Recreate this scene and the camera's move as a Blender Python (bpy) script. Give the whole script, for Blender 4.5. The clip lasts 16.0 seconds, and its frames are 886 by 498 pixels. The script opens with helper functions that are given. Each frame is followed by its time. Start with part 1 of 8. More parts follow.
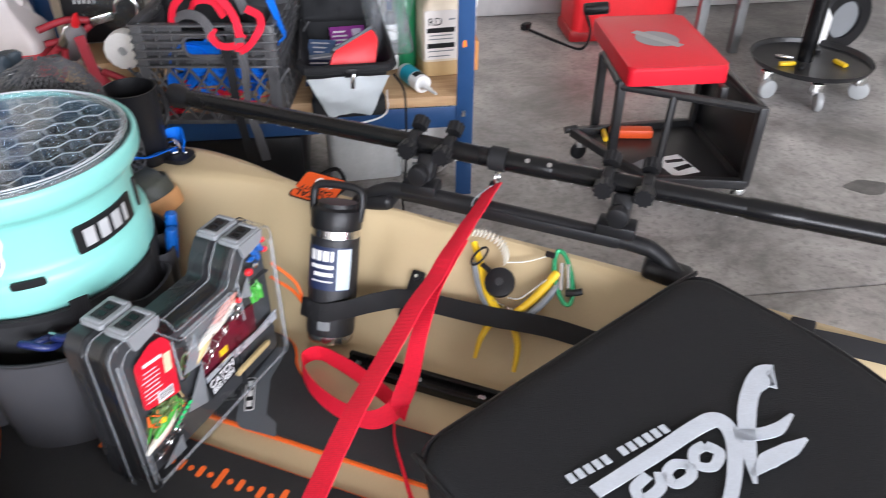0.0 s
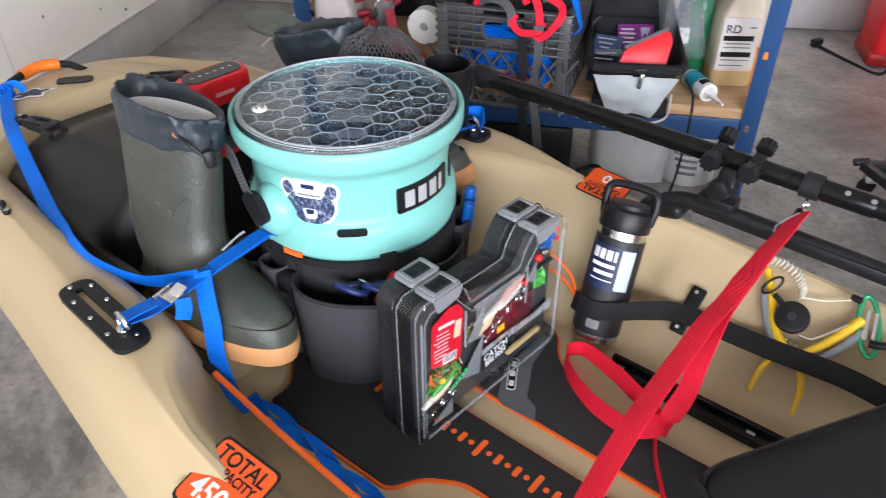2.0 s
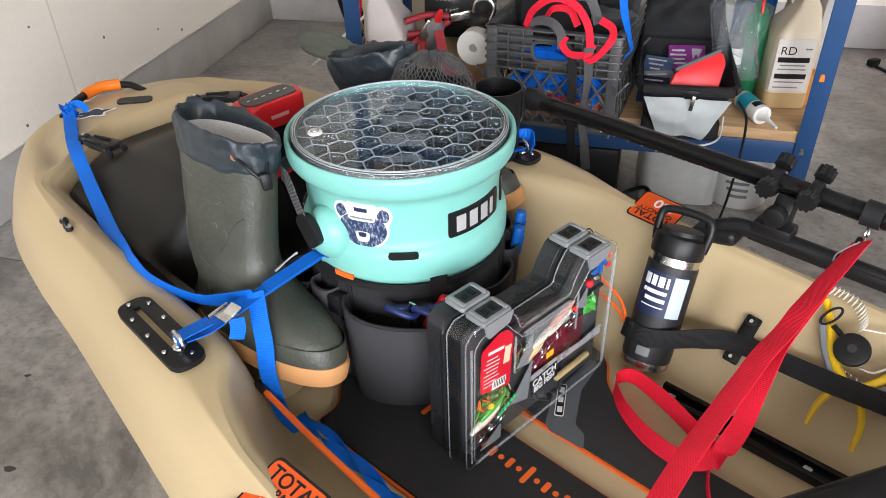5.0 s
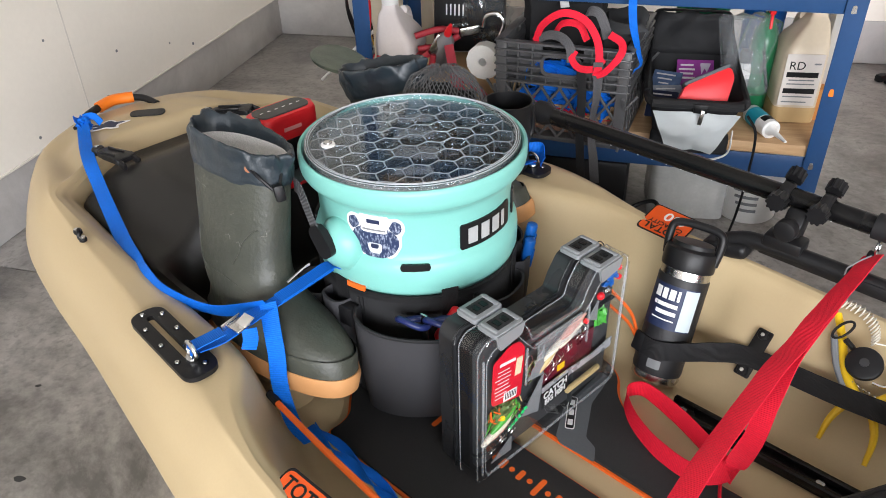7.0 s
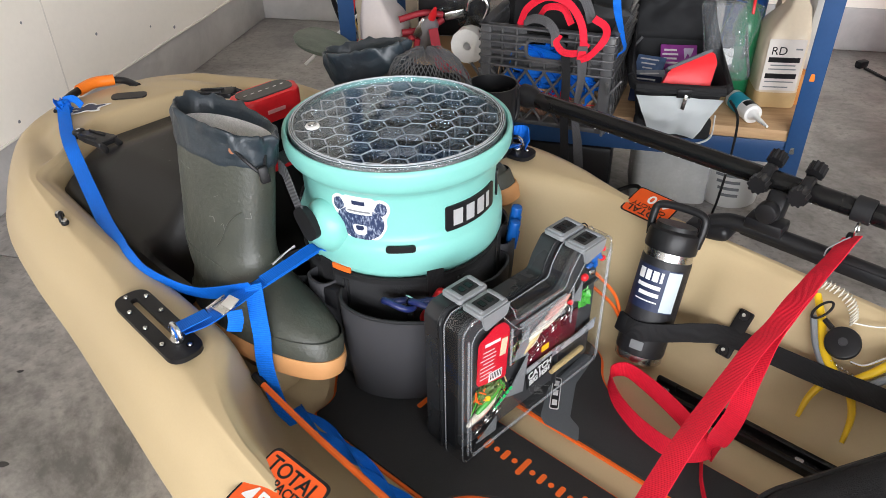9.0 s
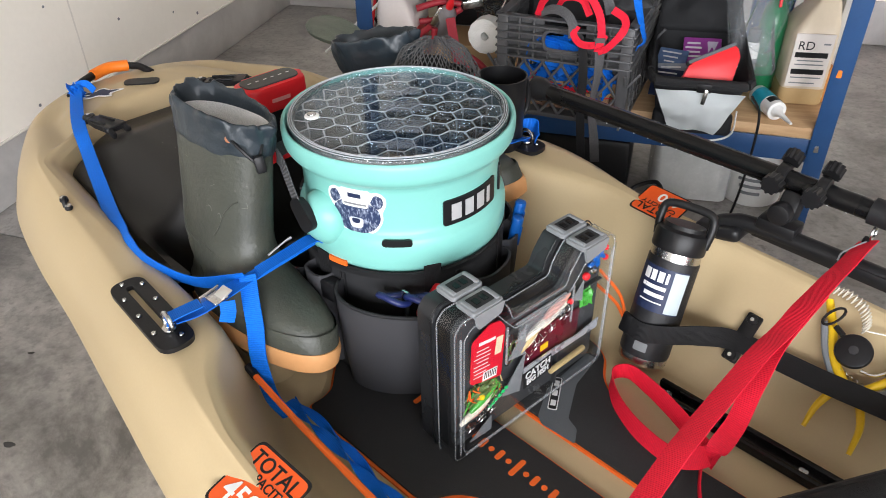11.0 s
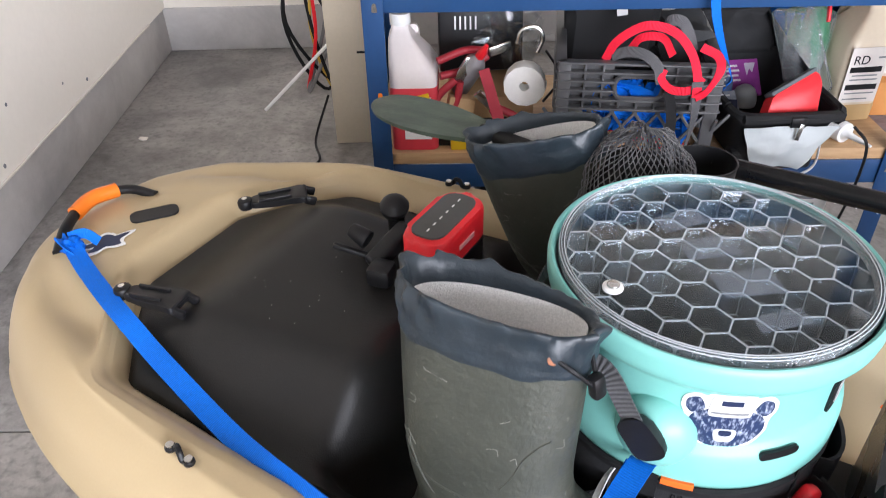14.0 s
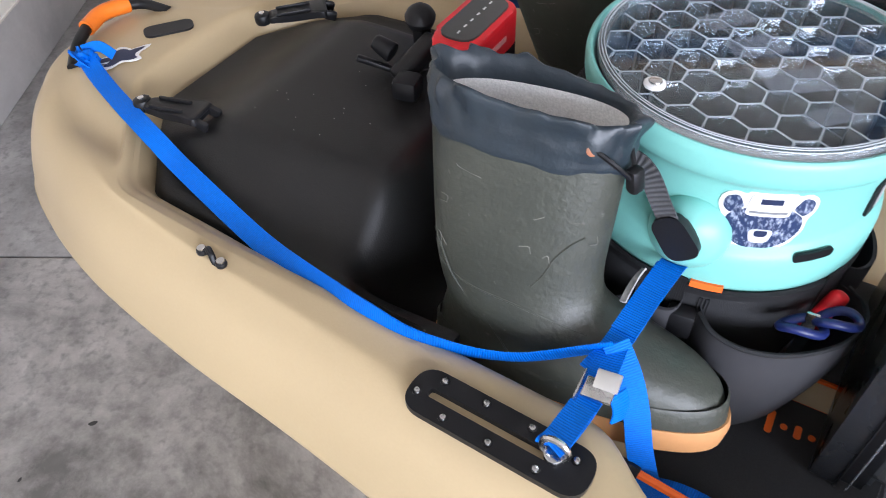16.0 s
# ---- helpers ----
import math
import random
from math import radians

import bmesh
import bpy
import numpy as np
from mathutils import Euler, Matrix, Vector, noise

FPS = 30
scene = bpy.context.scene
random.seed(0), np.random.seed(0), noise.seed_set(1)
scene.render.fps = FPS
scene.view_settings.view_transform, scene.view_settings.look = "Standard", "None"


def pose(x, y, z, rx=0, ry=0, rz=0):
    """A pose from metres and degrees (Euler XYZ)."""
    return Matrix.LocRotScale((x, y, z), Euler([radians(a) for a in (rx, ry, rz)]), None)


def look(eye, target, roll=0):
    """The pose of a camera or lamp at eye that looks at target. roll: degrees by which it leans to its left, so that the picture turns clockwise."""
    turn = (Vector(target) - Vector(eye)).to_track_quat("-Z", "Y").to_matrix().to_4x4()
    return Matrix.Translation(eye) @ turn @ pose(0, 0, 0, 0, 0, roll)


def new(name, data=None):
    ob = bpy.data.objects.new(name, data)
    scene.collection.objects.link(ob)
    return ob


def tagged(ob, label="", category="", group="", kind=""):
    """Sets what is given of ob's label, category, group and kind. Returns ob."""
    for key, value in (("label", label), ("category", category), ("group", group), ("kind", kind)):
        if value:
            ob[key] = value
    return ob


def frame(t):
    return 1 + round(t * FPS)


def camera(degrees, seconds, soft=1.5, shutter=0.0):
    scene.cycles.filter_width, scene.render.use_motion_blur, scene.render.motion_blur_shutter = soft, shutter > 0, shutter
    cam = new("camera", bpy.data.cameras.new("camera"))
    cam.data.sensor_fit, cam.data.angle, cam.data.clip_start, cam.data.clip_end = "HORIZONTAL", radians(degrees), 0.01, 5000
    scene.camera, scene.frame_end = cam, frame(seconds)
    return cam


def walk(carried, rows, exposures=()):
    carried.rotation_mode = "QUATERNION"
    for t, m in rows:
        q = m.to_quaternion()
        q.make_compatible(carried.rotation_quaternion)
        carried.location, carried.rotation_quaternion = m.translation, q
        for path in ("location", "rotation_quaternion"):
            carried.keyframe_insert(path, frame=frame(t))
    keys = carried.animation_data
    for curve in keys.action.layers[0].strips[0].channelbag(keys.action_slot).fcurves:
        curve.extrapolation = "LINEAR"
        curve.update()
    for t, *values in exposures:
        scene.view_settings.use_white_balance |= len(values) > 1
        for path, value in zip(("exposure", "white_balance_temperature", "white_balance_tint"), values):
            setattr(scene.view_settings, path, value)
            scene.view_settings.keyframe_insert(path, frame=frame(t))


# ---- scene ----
cam = camera(62.0, 16.0, soft=0.8, shutter=0.5)
PATH = [
    (0, (0.031, -0.011, 1.089), (0.004, 1.62, -0.067), 0.2),
    (0.5, (-0.002, -0.015, 1.083), (-0.159, 1.592, -0.096), 0.1),
    (1, (-0.014, -0.016, 1.079), (-0.228, 1.58, -0.107), 0.9),
    (1.5, (-0.052, -0.026, 1.083), (-0.43, 1.538, -0.104), 1.1),
    (2, (-0.09, -0.034, 1.094), (-0.646, 1.488, -0.079), -0.4),
    (2.5, (-0.094, -0.031, 1.099), (-0.711, 1.483, -0.054), -1.4),
    (3, (-0.095, -0.024, 1.093), (-0.731, 1.476, -0.067), -1.7),
    (3.5, (-0.095, -0.022, 1.092), (-0.751, 1.462, -0.078), -1.6),
    (6, (-0.11, -0.042, 1.111), (-0.792, 1.478, 0.004), -1.9),
    (6.5, (-0.109, -0.043, 1.111), (-0.805, 1.475, 0.011), -2.0),
    (7, (-0.11, -0.041, 1.105), (-0.798, 1.476, -0.001), -1.7),
    (7.5, (-0.112, -0.042, 1.1), (-0.779, 1.466, -0.03), -1.3),
    (8, (-0.111, -0.047, 1.1), (-0.762, 1.462, -0.04), -1.2),
    (8.5, (-0.112, -0.048, 1.1), (-0.753, 1.468, -0.035), -1.0),
    (11, (-0.08, -0.014, 1.094), (-0.784, 1.458, -0.062), -1.1),
    (11.5, (-0.142, 0.006, 1.079), (-0.895, 1.423, -0.115), -2.3),
    (12, (-0.348, 0.007, 1.095), (-1.042, 1.448, -0.106), -3.7),
    (12.5, (-0.497, 0.082, 1.093), (-1.157, 1.563, -0.078), -3.0),
    (13, (-0.604, 0.199, 1.108), (-1.191, 1.742, -0.021), -2.7),
    (13.5, (-0.654, 0.203, 1.105), (-1.024, 1.809, -0.028), -1.3),
    (14, (-0.698, 0.191, 1.095), (-0.974, 1.793, -0.07), -1.3),
    (14.5, (-0.711, 0.183, 1.087), (-0.961, 1.727, -0.159), -0.5),
    (15, (-0.734, 0.171, 1.059), (-1.04, 1.596, -0.311), -0.3),
    (15.5, (-0.725, 0.167, 1.044), (-1.035, 1.538, -0.379), -1.4),
    (16, (-0.713, 0.164, 1.042), (-0.987, 1.515, -0.407), -1.9),
]
# seconds, stops, kelvin, tint
EXPOSURES = [(0.0, 0.33, 6150, 11), (1.0, 0.31, 5920, 12), (2.0, 0.17, 6120, 11), (3.0, 0.12, 6480, 8), (11.2, 0.10, 6480, 8), (12.0, 0.14, 6300, 8), (13.0, 0.20, 5880, 9), (14.0, 0.45, 6160, 12), (15.0, 0.36, 5990, 12), (16.0, 0.33, 5880, 12)]
walk(cam, [(t, look(eye, target, roll)) for t, eye, target, roll in PATH], EXPOSURES)

# ---- world, light ----
world = bpy.data.worlds.new("sky")
scene.world = world
world.use_nodes = True
wn = world.node_tree
sky = wn.nodes.new("ShaderNodeTexSky")
sky.sky_type, sky.sun_disc = "NISHITA", False
sky.sun_elevation, sky.sun_rotation = radians(48), radians(200)
wn.links.new(sky.outputs[0], wn.nodes["Background"].inputs[0])
wn.nodes["Background"].inputs[1].default_value = 0.12
sun = new("sun", bpy.data.lights.new("sun", "SUN"))
sun.data.energy, sun.data.angle, sun.data.color = 1.5, radians(12), (1.0, 0.97, 0.93)
sun.matrix_world = look((0, -6, 7), (0, 2, 0))
HOUSE = pose(0, 0, 0, 0, 0, 8.5)
door_light = new("door_daylight", bpy.data.lights.new("door_daylight", "AREA"))
door_light.data.shape, door_light.data.size, door_light.data.size_y = "RECTANGLE", 8.0, 3.0
door_light.data.energy, door_light.data.color = 1150, (0.98, 0.968, 1.01)
door_light.matrix_world = HOUSE @ look((2.0, -6.0, 2.3), (0.6, 3, 0.6))

# ---- materials ----
MATS = {}


def material(name, color, rough=0.5, metal=0.0, vary=0.12, scale=8.0, fine=0.05, fine_scale=120.0, bump=0.1, bump_scale=200.0, coat=0.0, trans=0.0, ior=1.45, rand=0.0, rough_vary=0.08, spec=0.5):
    if name in MATS:
        return MATS[name]
    m = bpy.data.materials.new(name)
    m.use_nodes = True
    n, l = m.node_tree.nodes, m.node_tree.links
    b = n["Principled BSDF"]
    b.inputs["Metallic"].default_value = metal
    b.inputs["IOR"].default_value = ior
    b.inputs["Coat Weight"].default_value = coat
    b.inputs["Specular IOR Level"].default_value = spec
    b.inputs["Transmission Weight"].default_value = trans
    tc = n.new("ShaderNodeTexCoord")
    n1 = n.new("ShaderNodeTexNoise")
    n1.inputs["Scale"].default_value, n1.inputs["Detail"].default_value = scale, 6
    n2 = n.new("ShaderNodeTexNoise")
    n2.inputs["Scale"].default_value, n2.inputs["Detail"].default_value = fine_scale, 4
    for q in (n1, n2):
        l.new(tc.outputs["Object"], q.inputs["Vector"])
    h = n.new("ShaderNodeMath")
    h.operation = "MULTIPLY_ADD"
    h.inputs[1].default_value, h.inputs[2].default_value = 2 * vary, 1 - vary
    l.new(n1.outputs["Fac"], h.inputs[0])
    h2 = n.new("ShaderNodeMath")
    h2.operation = "MULTIPLY_ADD"
    h2.inputs[1].default_value, h2.inputs[2].default_value = 2 * fine, 1 - fine
    l.new(n2.outputs["Fac"], h2.inputs[0])
    mu = n.new("ShaderNodeMath")
    mu.operation = "MULTIPLY"
    l.new(h.outputs[0], mu.inputs[0])
    l.new(h2.outputs[0], mu.inputs[1])
    val = mu.outputs[0]
    if rand:
        oi = n.new("ShaderNodeObjectInfo")
        r = n.new("ShaderNodeMath")
        r.operation = "MULTIPLY_ADD"
        r.inputs[1].default_value, r.inputs[2].default_value = 2 * rand, 1 - rand
        l.new(oi.outputs["Random"], r.inputs[0])
        m3 = n.new("ShaderNodeMath")
        m3.operation = "MULTIPLY"
        l.new(val, m3.inputs[0])
        l.new(r.outputs[0], m3.inputs[1])
        val = m3.outputs[0]
    vm = n.new("ShaderNodeVectorMath")
    vm.operation = "SCALE"
    vm.inputs[0].default_value = color
    l.new(val, vm.inputs["Scale"])
    l.new(vm.outputs[0], b.inputs["Base Color"])
    ra = n.new("ShaderNodeMath")
    ra.operation = "MULTIPLY_ADD"
    ra.inputs[1].default_value, ra.inputs[2].default_value = 2 * rough_vary, rough - rough_vary
    l.new(n1.outputs["Fac"], ra.inputs[0])
    l.new(ra.outputs[0], b.inputs["Roughness"])
    if bump:
        n3 = n.new("ShaderNodeTexNoise")
        n3.inputs["Scale"].default_value, n3.inputs["Detail"].default_value = bump_scale, 3
        l.new(tc.outputs["Object"], n3.inputs["Vector"])
        bp = n.new("ShaderNodeBump")
        bp.inputs["Strength"].default_value, bp.inputs["Distance"].default_value = bump, 0.002
        l.new(n3.outputs["Fac"], bp.inputs["Height"])
        l.new(bp.outputs[0], b.inputs["Normal"])
    MATS[name] = m
    return m


def webbing(name, color, ribs=260.0, rough=0.65, deep=0.42):
    """Woven strap: cross ribs along the strap's length, from the UV map in metres."""
    m = material(name, color, rough, vary=0.15, scale=14, fine=0.22, fine_scale=350, bump=0, spec=0.3)
    n, l = m.node_tree.nodes, m.node_tree.links
    uv = n.new("ShaderNodeUVMap")
    w = n.new("ShaderNodeTexWave")
    w.wave_type, w.bands_direction = "BANDS", "X"
    w.inputs["Scale"].default_value, w.inputs["Distortion"].default_value = ribs / 6.283 * 2, 0.4
    l.new(uv.outputs[0], w.inputs["Vector"])
    bp = n.new("ShaderNodeBump")
    bp.inputs["Strength"].default_value, bp.inputs["Distance"].default_value = 0.7, 0.0014 * min(1.0, 170 / ribs)
    l.new(w.outputs["Fac"], bp.inputs["Height"])
    p = n["Principled BSDF"]
    l.new(bp.outputs[0], p.inputs["Normal"])
    body = p.inputs["Base Color"].links[0].from_socket
    thread, dye = n.new("ShaderNodeMath"), n.new("ShaderNodeVectorMath")
    thread.operation, dye.operation = "MULTIPLY_ADD", "SCALE"
    thread.inputs[1].default_value, thread.inputs[2].default_value = deep, 1.06 - deep / 2
    l.new(w.outputs["Fac"], thread.inputs[0])
    l.new(body, dye.inputs[0])
    l.new(thread.outputs[0], dye.inputs["Scale"])
    l.new(dye.outputs[0], p.inputs["Base Color"])
    return m


def mixed(name, a, b, scale, lo, hi, rough=0.6, detail=8, bump=0.2, stretch=(1, 1, 1), distortion=0.0, extra=None, grain=14, rugged=0.65):
    """Two base colours mixed by noise, for stained and grained surfaces."""
    m = bpy.data.materials.new(name)
    m.use_nodes = True
    n, l = m.node_tree.nodes, m.node_tree.links
    p = n["Principled BSDF"]
    tc = n.new("ShaderNodeTexCoord")
    mp = n.new("ShaderNodeMapping")
    mp.inputs["Scale"].default_value = stretch
    l.new(tc.outputs["Object"], mp.inputs[0])
    t = n.new("ShaderNodeTexNoise")
    t.inputs["Scale"].default_value, t.inputs["Detail"].default_value, t.inputs["Roughness"].default_value = scale, detail, rugged
    t.inputs["Distortion"].default_value = distortion
    l.new(mp.outputs[0], t.inputs["Vector"])
    r = n.new("ShaderNodeValToRGB")
    r.color_ramp.elements[0].position, r.color_ramp.elements[1].position = lo, hi
    r.color_ramp.elements[0].color, r.color_ramp.elements[1].color = (*a, 1), (*b, 1)
    l.new(t.outputs["Fac"], r.inputs[0])
    col = r.outputs[0]
    t2 = n.new("ShaderNodeTexNoise")
    t2.inputs["Scale"].default_value, t2.inputs["Detail"].default_value = scale * grain, 6
    l.new(mp.outputs[0], t2.inputs["Vector"])
    if extra:
        r2 = n.new("ShaderNodeValToRGB")
        r2.color_ramp.elements[0].position, r2.color_ramp.elements[1].position = extra[1], extra[2]
        mx = n.new("ShaderNodeMix")
        mx.data_type = "RGBA"
        l.new(t2.outputs["Fac"], r2.inputs[0])
        l.new(r2.outputs[0], mx.inputs[0])
        l.new(col, mx.inputs[6])
        mx.inputs[7].default_value = (*extra[0], 1)
        col = mx.outputs[2]
    l.new(col, p.inputs["Base Color"])
    p.inputs["Roughness"].default_value = rough
    bp = n.new("ShaderNodeBump")
    bp.inputs["Strength"].default_value, bp.inputs["Distance"].default_value = bump, 0.004
    l.new(t2.outputs["Fac"], bp.inputs["Height"])
    l.new(bp.outputs[0], p.inputs["Normal"])
    MATS[name] = m
    return m


def clear(name, color=(0.95, 0.97, 0.98), rough=0.08, gloss=0.05):
    """Thin clear plastic: mostly lets light through, with a glossy skin."""
    m = bpy.data.materials.new(name)
    m.use_nodes = True
    n, l = m.node_tree.nodes, m.node_tree.links
    n.remove(n["Principled BSDF"])
    tr, gl, mx, fr = (n.new("ShaderNode" + k) for k in ("BsdfTransparent", "BsdfGlossy", "MixShader", "LayerWeight"))
    tr.inputs[0].default_value = (*color, 1)
    gl.inputs["Roughness"].default_value = rough
    fr.inputs[0].default_value = 0.5
    pw, ad = n.new("ShaderNodeMath"), n.new("ShaderNodeMath")
    pw.operation, ad.operation = "POWER", "MULTIPLY_ADD"
    pw.inputs[1].default_value, ad.inputs[1].default_value, ad.inputs[2].default_value = 4.0, 0.6, gloss
    l.new(fr.outputs["Facing"], pw.inputs[0])
    l.new(pw.outputs[0], ad.inputs[0])
    l.new(ad.outputs[0], mx.inputs[0])
    l.new(tr.outputs[0], mx.inputs[1])
    l.new(gl.outputs[0], mx.inputs[2])
    l.new(mx.outputs[0], n["Material Output"].inputs[0])
    MATS[name] = m
    return m


def veil(name, color, cover, rough=0.2):
    """Clear moulded plastic that hides part of what is behind it."""
    m = material(name, color, rough, vary=0.15, scale=30, bump=0)
    n, l = m.node_tree.nodes, m.node_tree.links
    tr, mx = n.new("ShaderNodeBsdfTransparent"), n.new("ShaderNodeMixShader")
    mx.inputs[0].default_value = cover
    l.new(tr.outputs[0], mx.inputs[1])
    l.new(n["Principled BSDF"].outputs[0], mx.inputs[2])
    l.new(mx.outputs[0], n["Material Output"].inputs[0])
    return m


CONCRETE = mixed("concrete_floor", (0.140, 0.134, 0.128), (0.60, 0.58, 0.56), 2.3, 0.385, 0.62, rough=0.34, detail=15, bump=0.16, distortion=0.3, extra=((0.17, 0.166, 0.16), 0.50, 0.85), grain=26, rugged=0.72)
# same noise as CONCRETE, in darker greys
CONCRETEFAR = mixed("darker_concrete_floor", (0.105, 0.098, 0.092), (0.44, 0.42, 0.40), 2.3, 0.35, 0.66, rough=0.36, detail=15, bump=0.16, distortion=0.3, extra=((0.12, 0.115, 0.11), 0.50, 0.85), grain=26, rugged=0.72)
CURB = mixed("stem_wall_concrete", (0.36, 0.35, 0.345), (0.58, 0.565, 0.55), 3.0, 0.3, 0.7, rough=0.75, bump=0.3, distortion=0.4)
DRYWALL = material("drywall", (0.88, 0.835, 0.755), 0.8, vary=0.05, scale=2, fine=0.03, fine_scale=60, bump=0.12, bump_scale=90)
CEIL = material("ceiling_paint", (0.80, 0.78, 0.77), 0.85, vary=0.04, bump=0.1)
HULL = material("tan_polyethylene", (0.485, 0.378, 0.220), 0.40, vary=0.06, scale=4, fine=0.03, fine_scale=300, bump=0.05, bump_scale=420)
HATCH = material("black_hatch_plastic", (0.0125, 0.0122, 0.0116), 0.44, spec=0.32, vary=0.12, scale=9, fine=0.25, fine_scale=700, bump=0.18, bump_scale=500)
BLACK = material("black_plastic", (0.0095, 0.0095, 0.0105), 0.42, vary=0.15, bump=0.08, spec=0.34)
GLOSSBLACK = material("glossy_black", (0.006, 0.006, 0.0065), 0.26, vary=0.1, bump=0.02, spec=0.32)
BLACKCLOTH = material("black_cordura", (0.021, 0.0215, 0.023), 0.75, vary=0.25, scale=20, fine=0.35, fine_scale=900, bump=0.5, bump_scale=900, spec=0.3)
BLACKFOAM = material("black_eva_foam", (0.027, 0.0272, 0.028), 0.72, vary=0.2, scale=12, fine=0.3, fine_scale=600, bump=0.25, bump_scale=700, spec=0.3)
CUSHION = material("black_cushion_weave", (0.0135, 0.014, 0.0155), 0.7, vary=0.2, scale=9, fine=0.4, fine_scale=700, bump=0.6, bump_scale=650, spec=0.25)
POUCH = material("charcoal_neoprene", (0.041, 0.041, 0.045), 0.7, vary=0.15, fine=0.2, fine_scale=700, bump=0.2, bump_scale=800, spec=0.35)
ORANGE = material("orange_foam", (0.85, 0.14, 0.015), 0.6, vary=0.1)
ORANGEPLASTIC = material("orange_plastic", (0.85, 0.20, 0.015), 0.4, vary=0.1)
GREYPAD = material("grey_foam", (0.10, 0.11, 0.12), 0.75, fine=0.2, fine_scale=500, bump=0.2)
STEEL = material("steel", (0.62, 0.62, 0.61), 0.25, 1.0, vary=0.1, scale=30, bump=0.03)
BLUEWEB = webbing("blue_webbing", (0.002, 0.128, 0.60), 400, deep=0.26)
REDWEB = webbing("red_webbing", (0.72, 0.011, 0.036), 400, deep=0.12)
BLACKWEB = webbing("black_webbing", (0.013, 0.013, 0.014), 620, deep=0.2)
GREYWEB = webbing("grey_webbing", (0.085, 0.085, 0.090), 420)
DARKWEB = webbing("charcoal_webbing", (0.075, 0.076, 0.080), 210, deep=0.7)
SEAFOAM = material("seafoam_plastic", (0.205, 0.520, 0.465), 0.36, vary=0.03, scale=6, fine=0.03, fine_scale=300, bump=0.06, bump_scale=380)
CLEAR = clear("clear_plastic")
CLEARDIM = clear("smoky_clear_plastic", (0.93, 0.96, 0.98), 0.06, 0.02)


def moulded(name, color, cover, rough=0.06, ior=1.7):
    """Shiny clear moulding: thin pale body for refracted light, under a wavy glossy skin."""
    m = veil(name, color, cover, 0.3)
    n, l = m.node_tree.nodes, m.node_tree.links
    body = m.node_tree.nodes["Material Output"].inputs[0].links[0].from_node
    # cover differs by wall, as refraction would leave some bright, some dark
    geo, rg = n.new("ShaderNodeNewGeometry"), n.new("ShaderNodeMapRange")
    rg.inputs[3].default_value, rg.inputs[4].default_value = cover * 0.45, min(1.0, cover * 1.6)
    l.new(geo.outputs["Random Per Island"], rg.inputs[0])
    l.new(rg.outputs[0], body.inputs[0])
    gl, mx, fr = n.new("ShaderNodeBsdfGlossy"), n.new("ShaderNodeMixShader"), n.new("ShaderNodeFresnel")
    ns, bp = n.new("ShaderNodeTexNoise"), n.new("ShaderNodeBump")
    ns.inputs["Scale"].default_value = 90.0
    bp.inputs["Strength"].default_value, bp.inputs["Distance"].default_value = 0.35, 0.004
    l.new(ns.outputs["Fac"], bp.inputs["Height"])
    l.new(bp.outputs[0], gl.inputs["Normal"])
    gl.inputs["Roughness"].default_value = rough
    fr.inputs["IOR"].default_value = ior
    l.new(fr.outputs[0], mx.inputs[0])
    l.new(body.outputs[0], mx.inputs[1])
    l.new(gl.outputs[0], mx.inputs[2])
    l.new(mx.outputs[0], n["Material Output"].inputs[0])
    return m


# bluish rib colour stands in for daylight refracted in the clear walls
RIB = moulded("clear_rib", (0.36, 0.50, 0.60), 0.12, 0.06, 1.6)
COVERRIB = veil("cover_rib", (0.46, 0.48, 0.50), 0.24, 0.08)
# pale colour painted where edges of clear plastic catch highlights
EDGEGLINT = veil("edge_glint", (0.80, 0.86, 0.90), 0.62, 0.10)
BOOT = mixed("olive_rubber", (0.034, 0.038, 0.030), (0.062, 0.066, 0.052), 9, 0.35, 0.7, rough=0.46, bump=0.25, extra=((0.16, 0.16, 0.14), 0.68, 0.85))
BOOTCUFF = mixed("boot_cuff_fabric", (0.010, 0.017, 0.023), (0.031, 0.043, 0.054), 14, 0.3, 0.7, rough=0.4, bump=0.15)
BOOTLINING = material("boot_lining", (0.84, 0.835, 0.82), 0.9, fine=0.3, fine_scale=500, bump=0.4, bump_scale=600)
GUM = material("gum_rubber_sole", (0.56, 0.28, 0.11), 0.6, vary=0.15)
REDPLASTIC = material("red_plastic", (0.74, 0.018, 0.026), 0.38, vary=0.08)
BLUEPLASTIC = material("blue_plastic", (0.006, 0.09, 0.36), 0.35)
NAVYGRIP = material("navy_handle_grip", (0.010, 0.018, 0.095), 0.4)
YELLOW = material("yellow_grip", (0.80, 0.52, 0.015), 0.4)
GREYPLASTIC = material("grey_latch_plastic", (0.20, 0.21, 0.22), 0.4)
LATCH = material("pale_grey_latch", (0.215, 0.225, 0.235), 0.42, vary=0.06)
WHITE = material("white_print", (0.78, 0.78, 0.77), 0.5, vary=0.04)
WHITEPLASTIC = material("white_plastic", (0.78, 0.78, 0.76), 0.35, vary=0.04)
NAVY = material("navy_print", (0.012, 0.022, 0.065), 0.5)
SHELFBLUE = material("blue_painted_steel", (0.018, 0.062, 0.17), 0.38, vary=0.1, fine=0.08, bump=0.05)
PLYWOOD = mixed("particle_board", (0.42, 0.25, 0.12), (0.62, 0.42, 0.23), 6, 0.3, 0.75, rough=0.6, stretch=(1, 9, 9), bump=0.15)
CARD = material("cardboard", (0.50, 0.33, 0.17), 0.85, vary=0.1, bump=0.2)


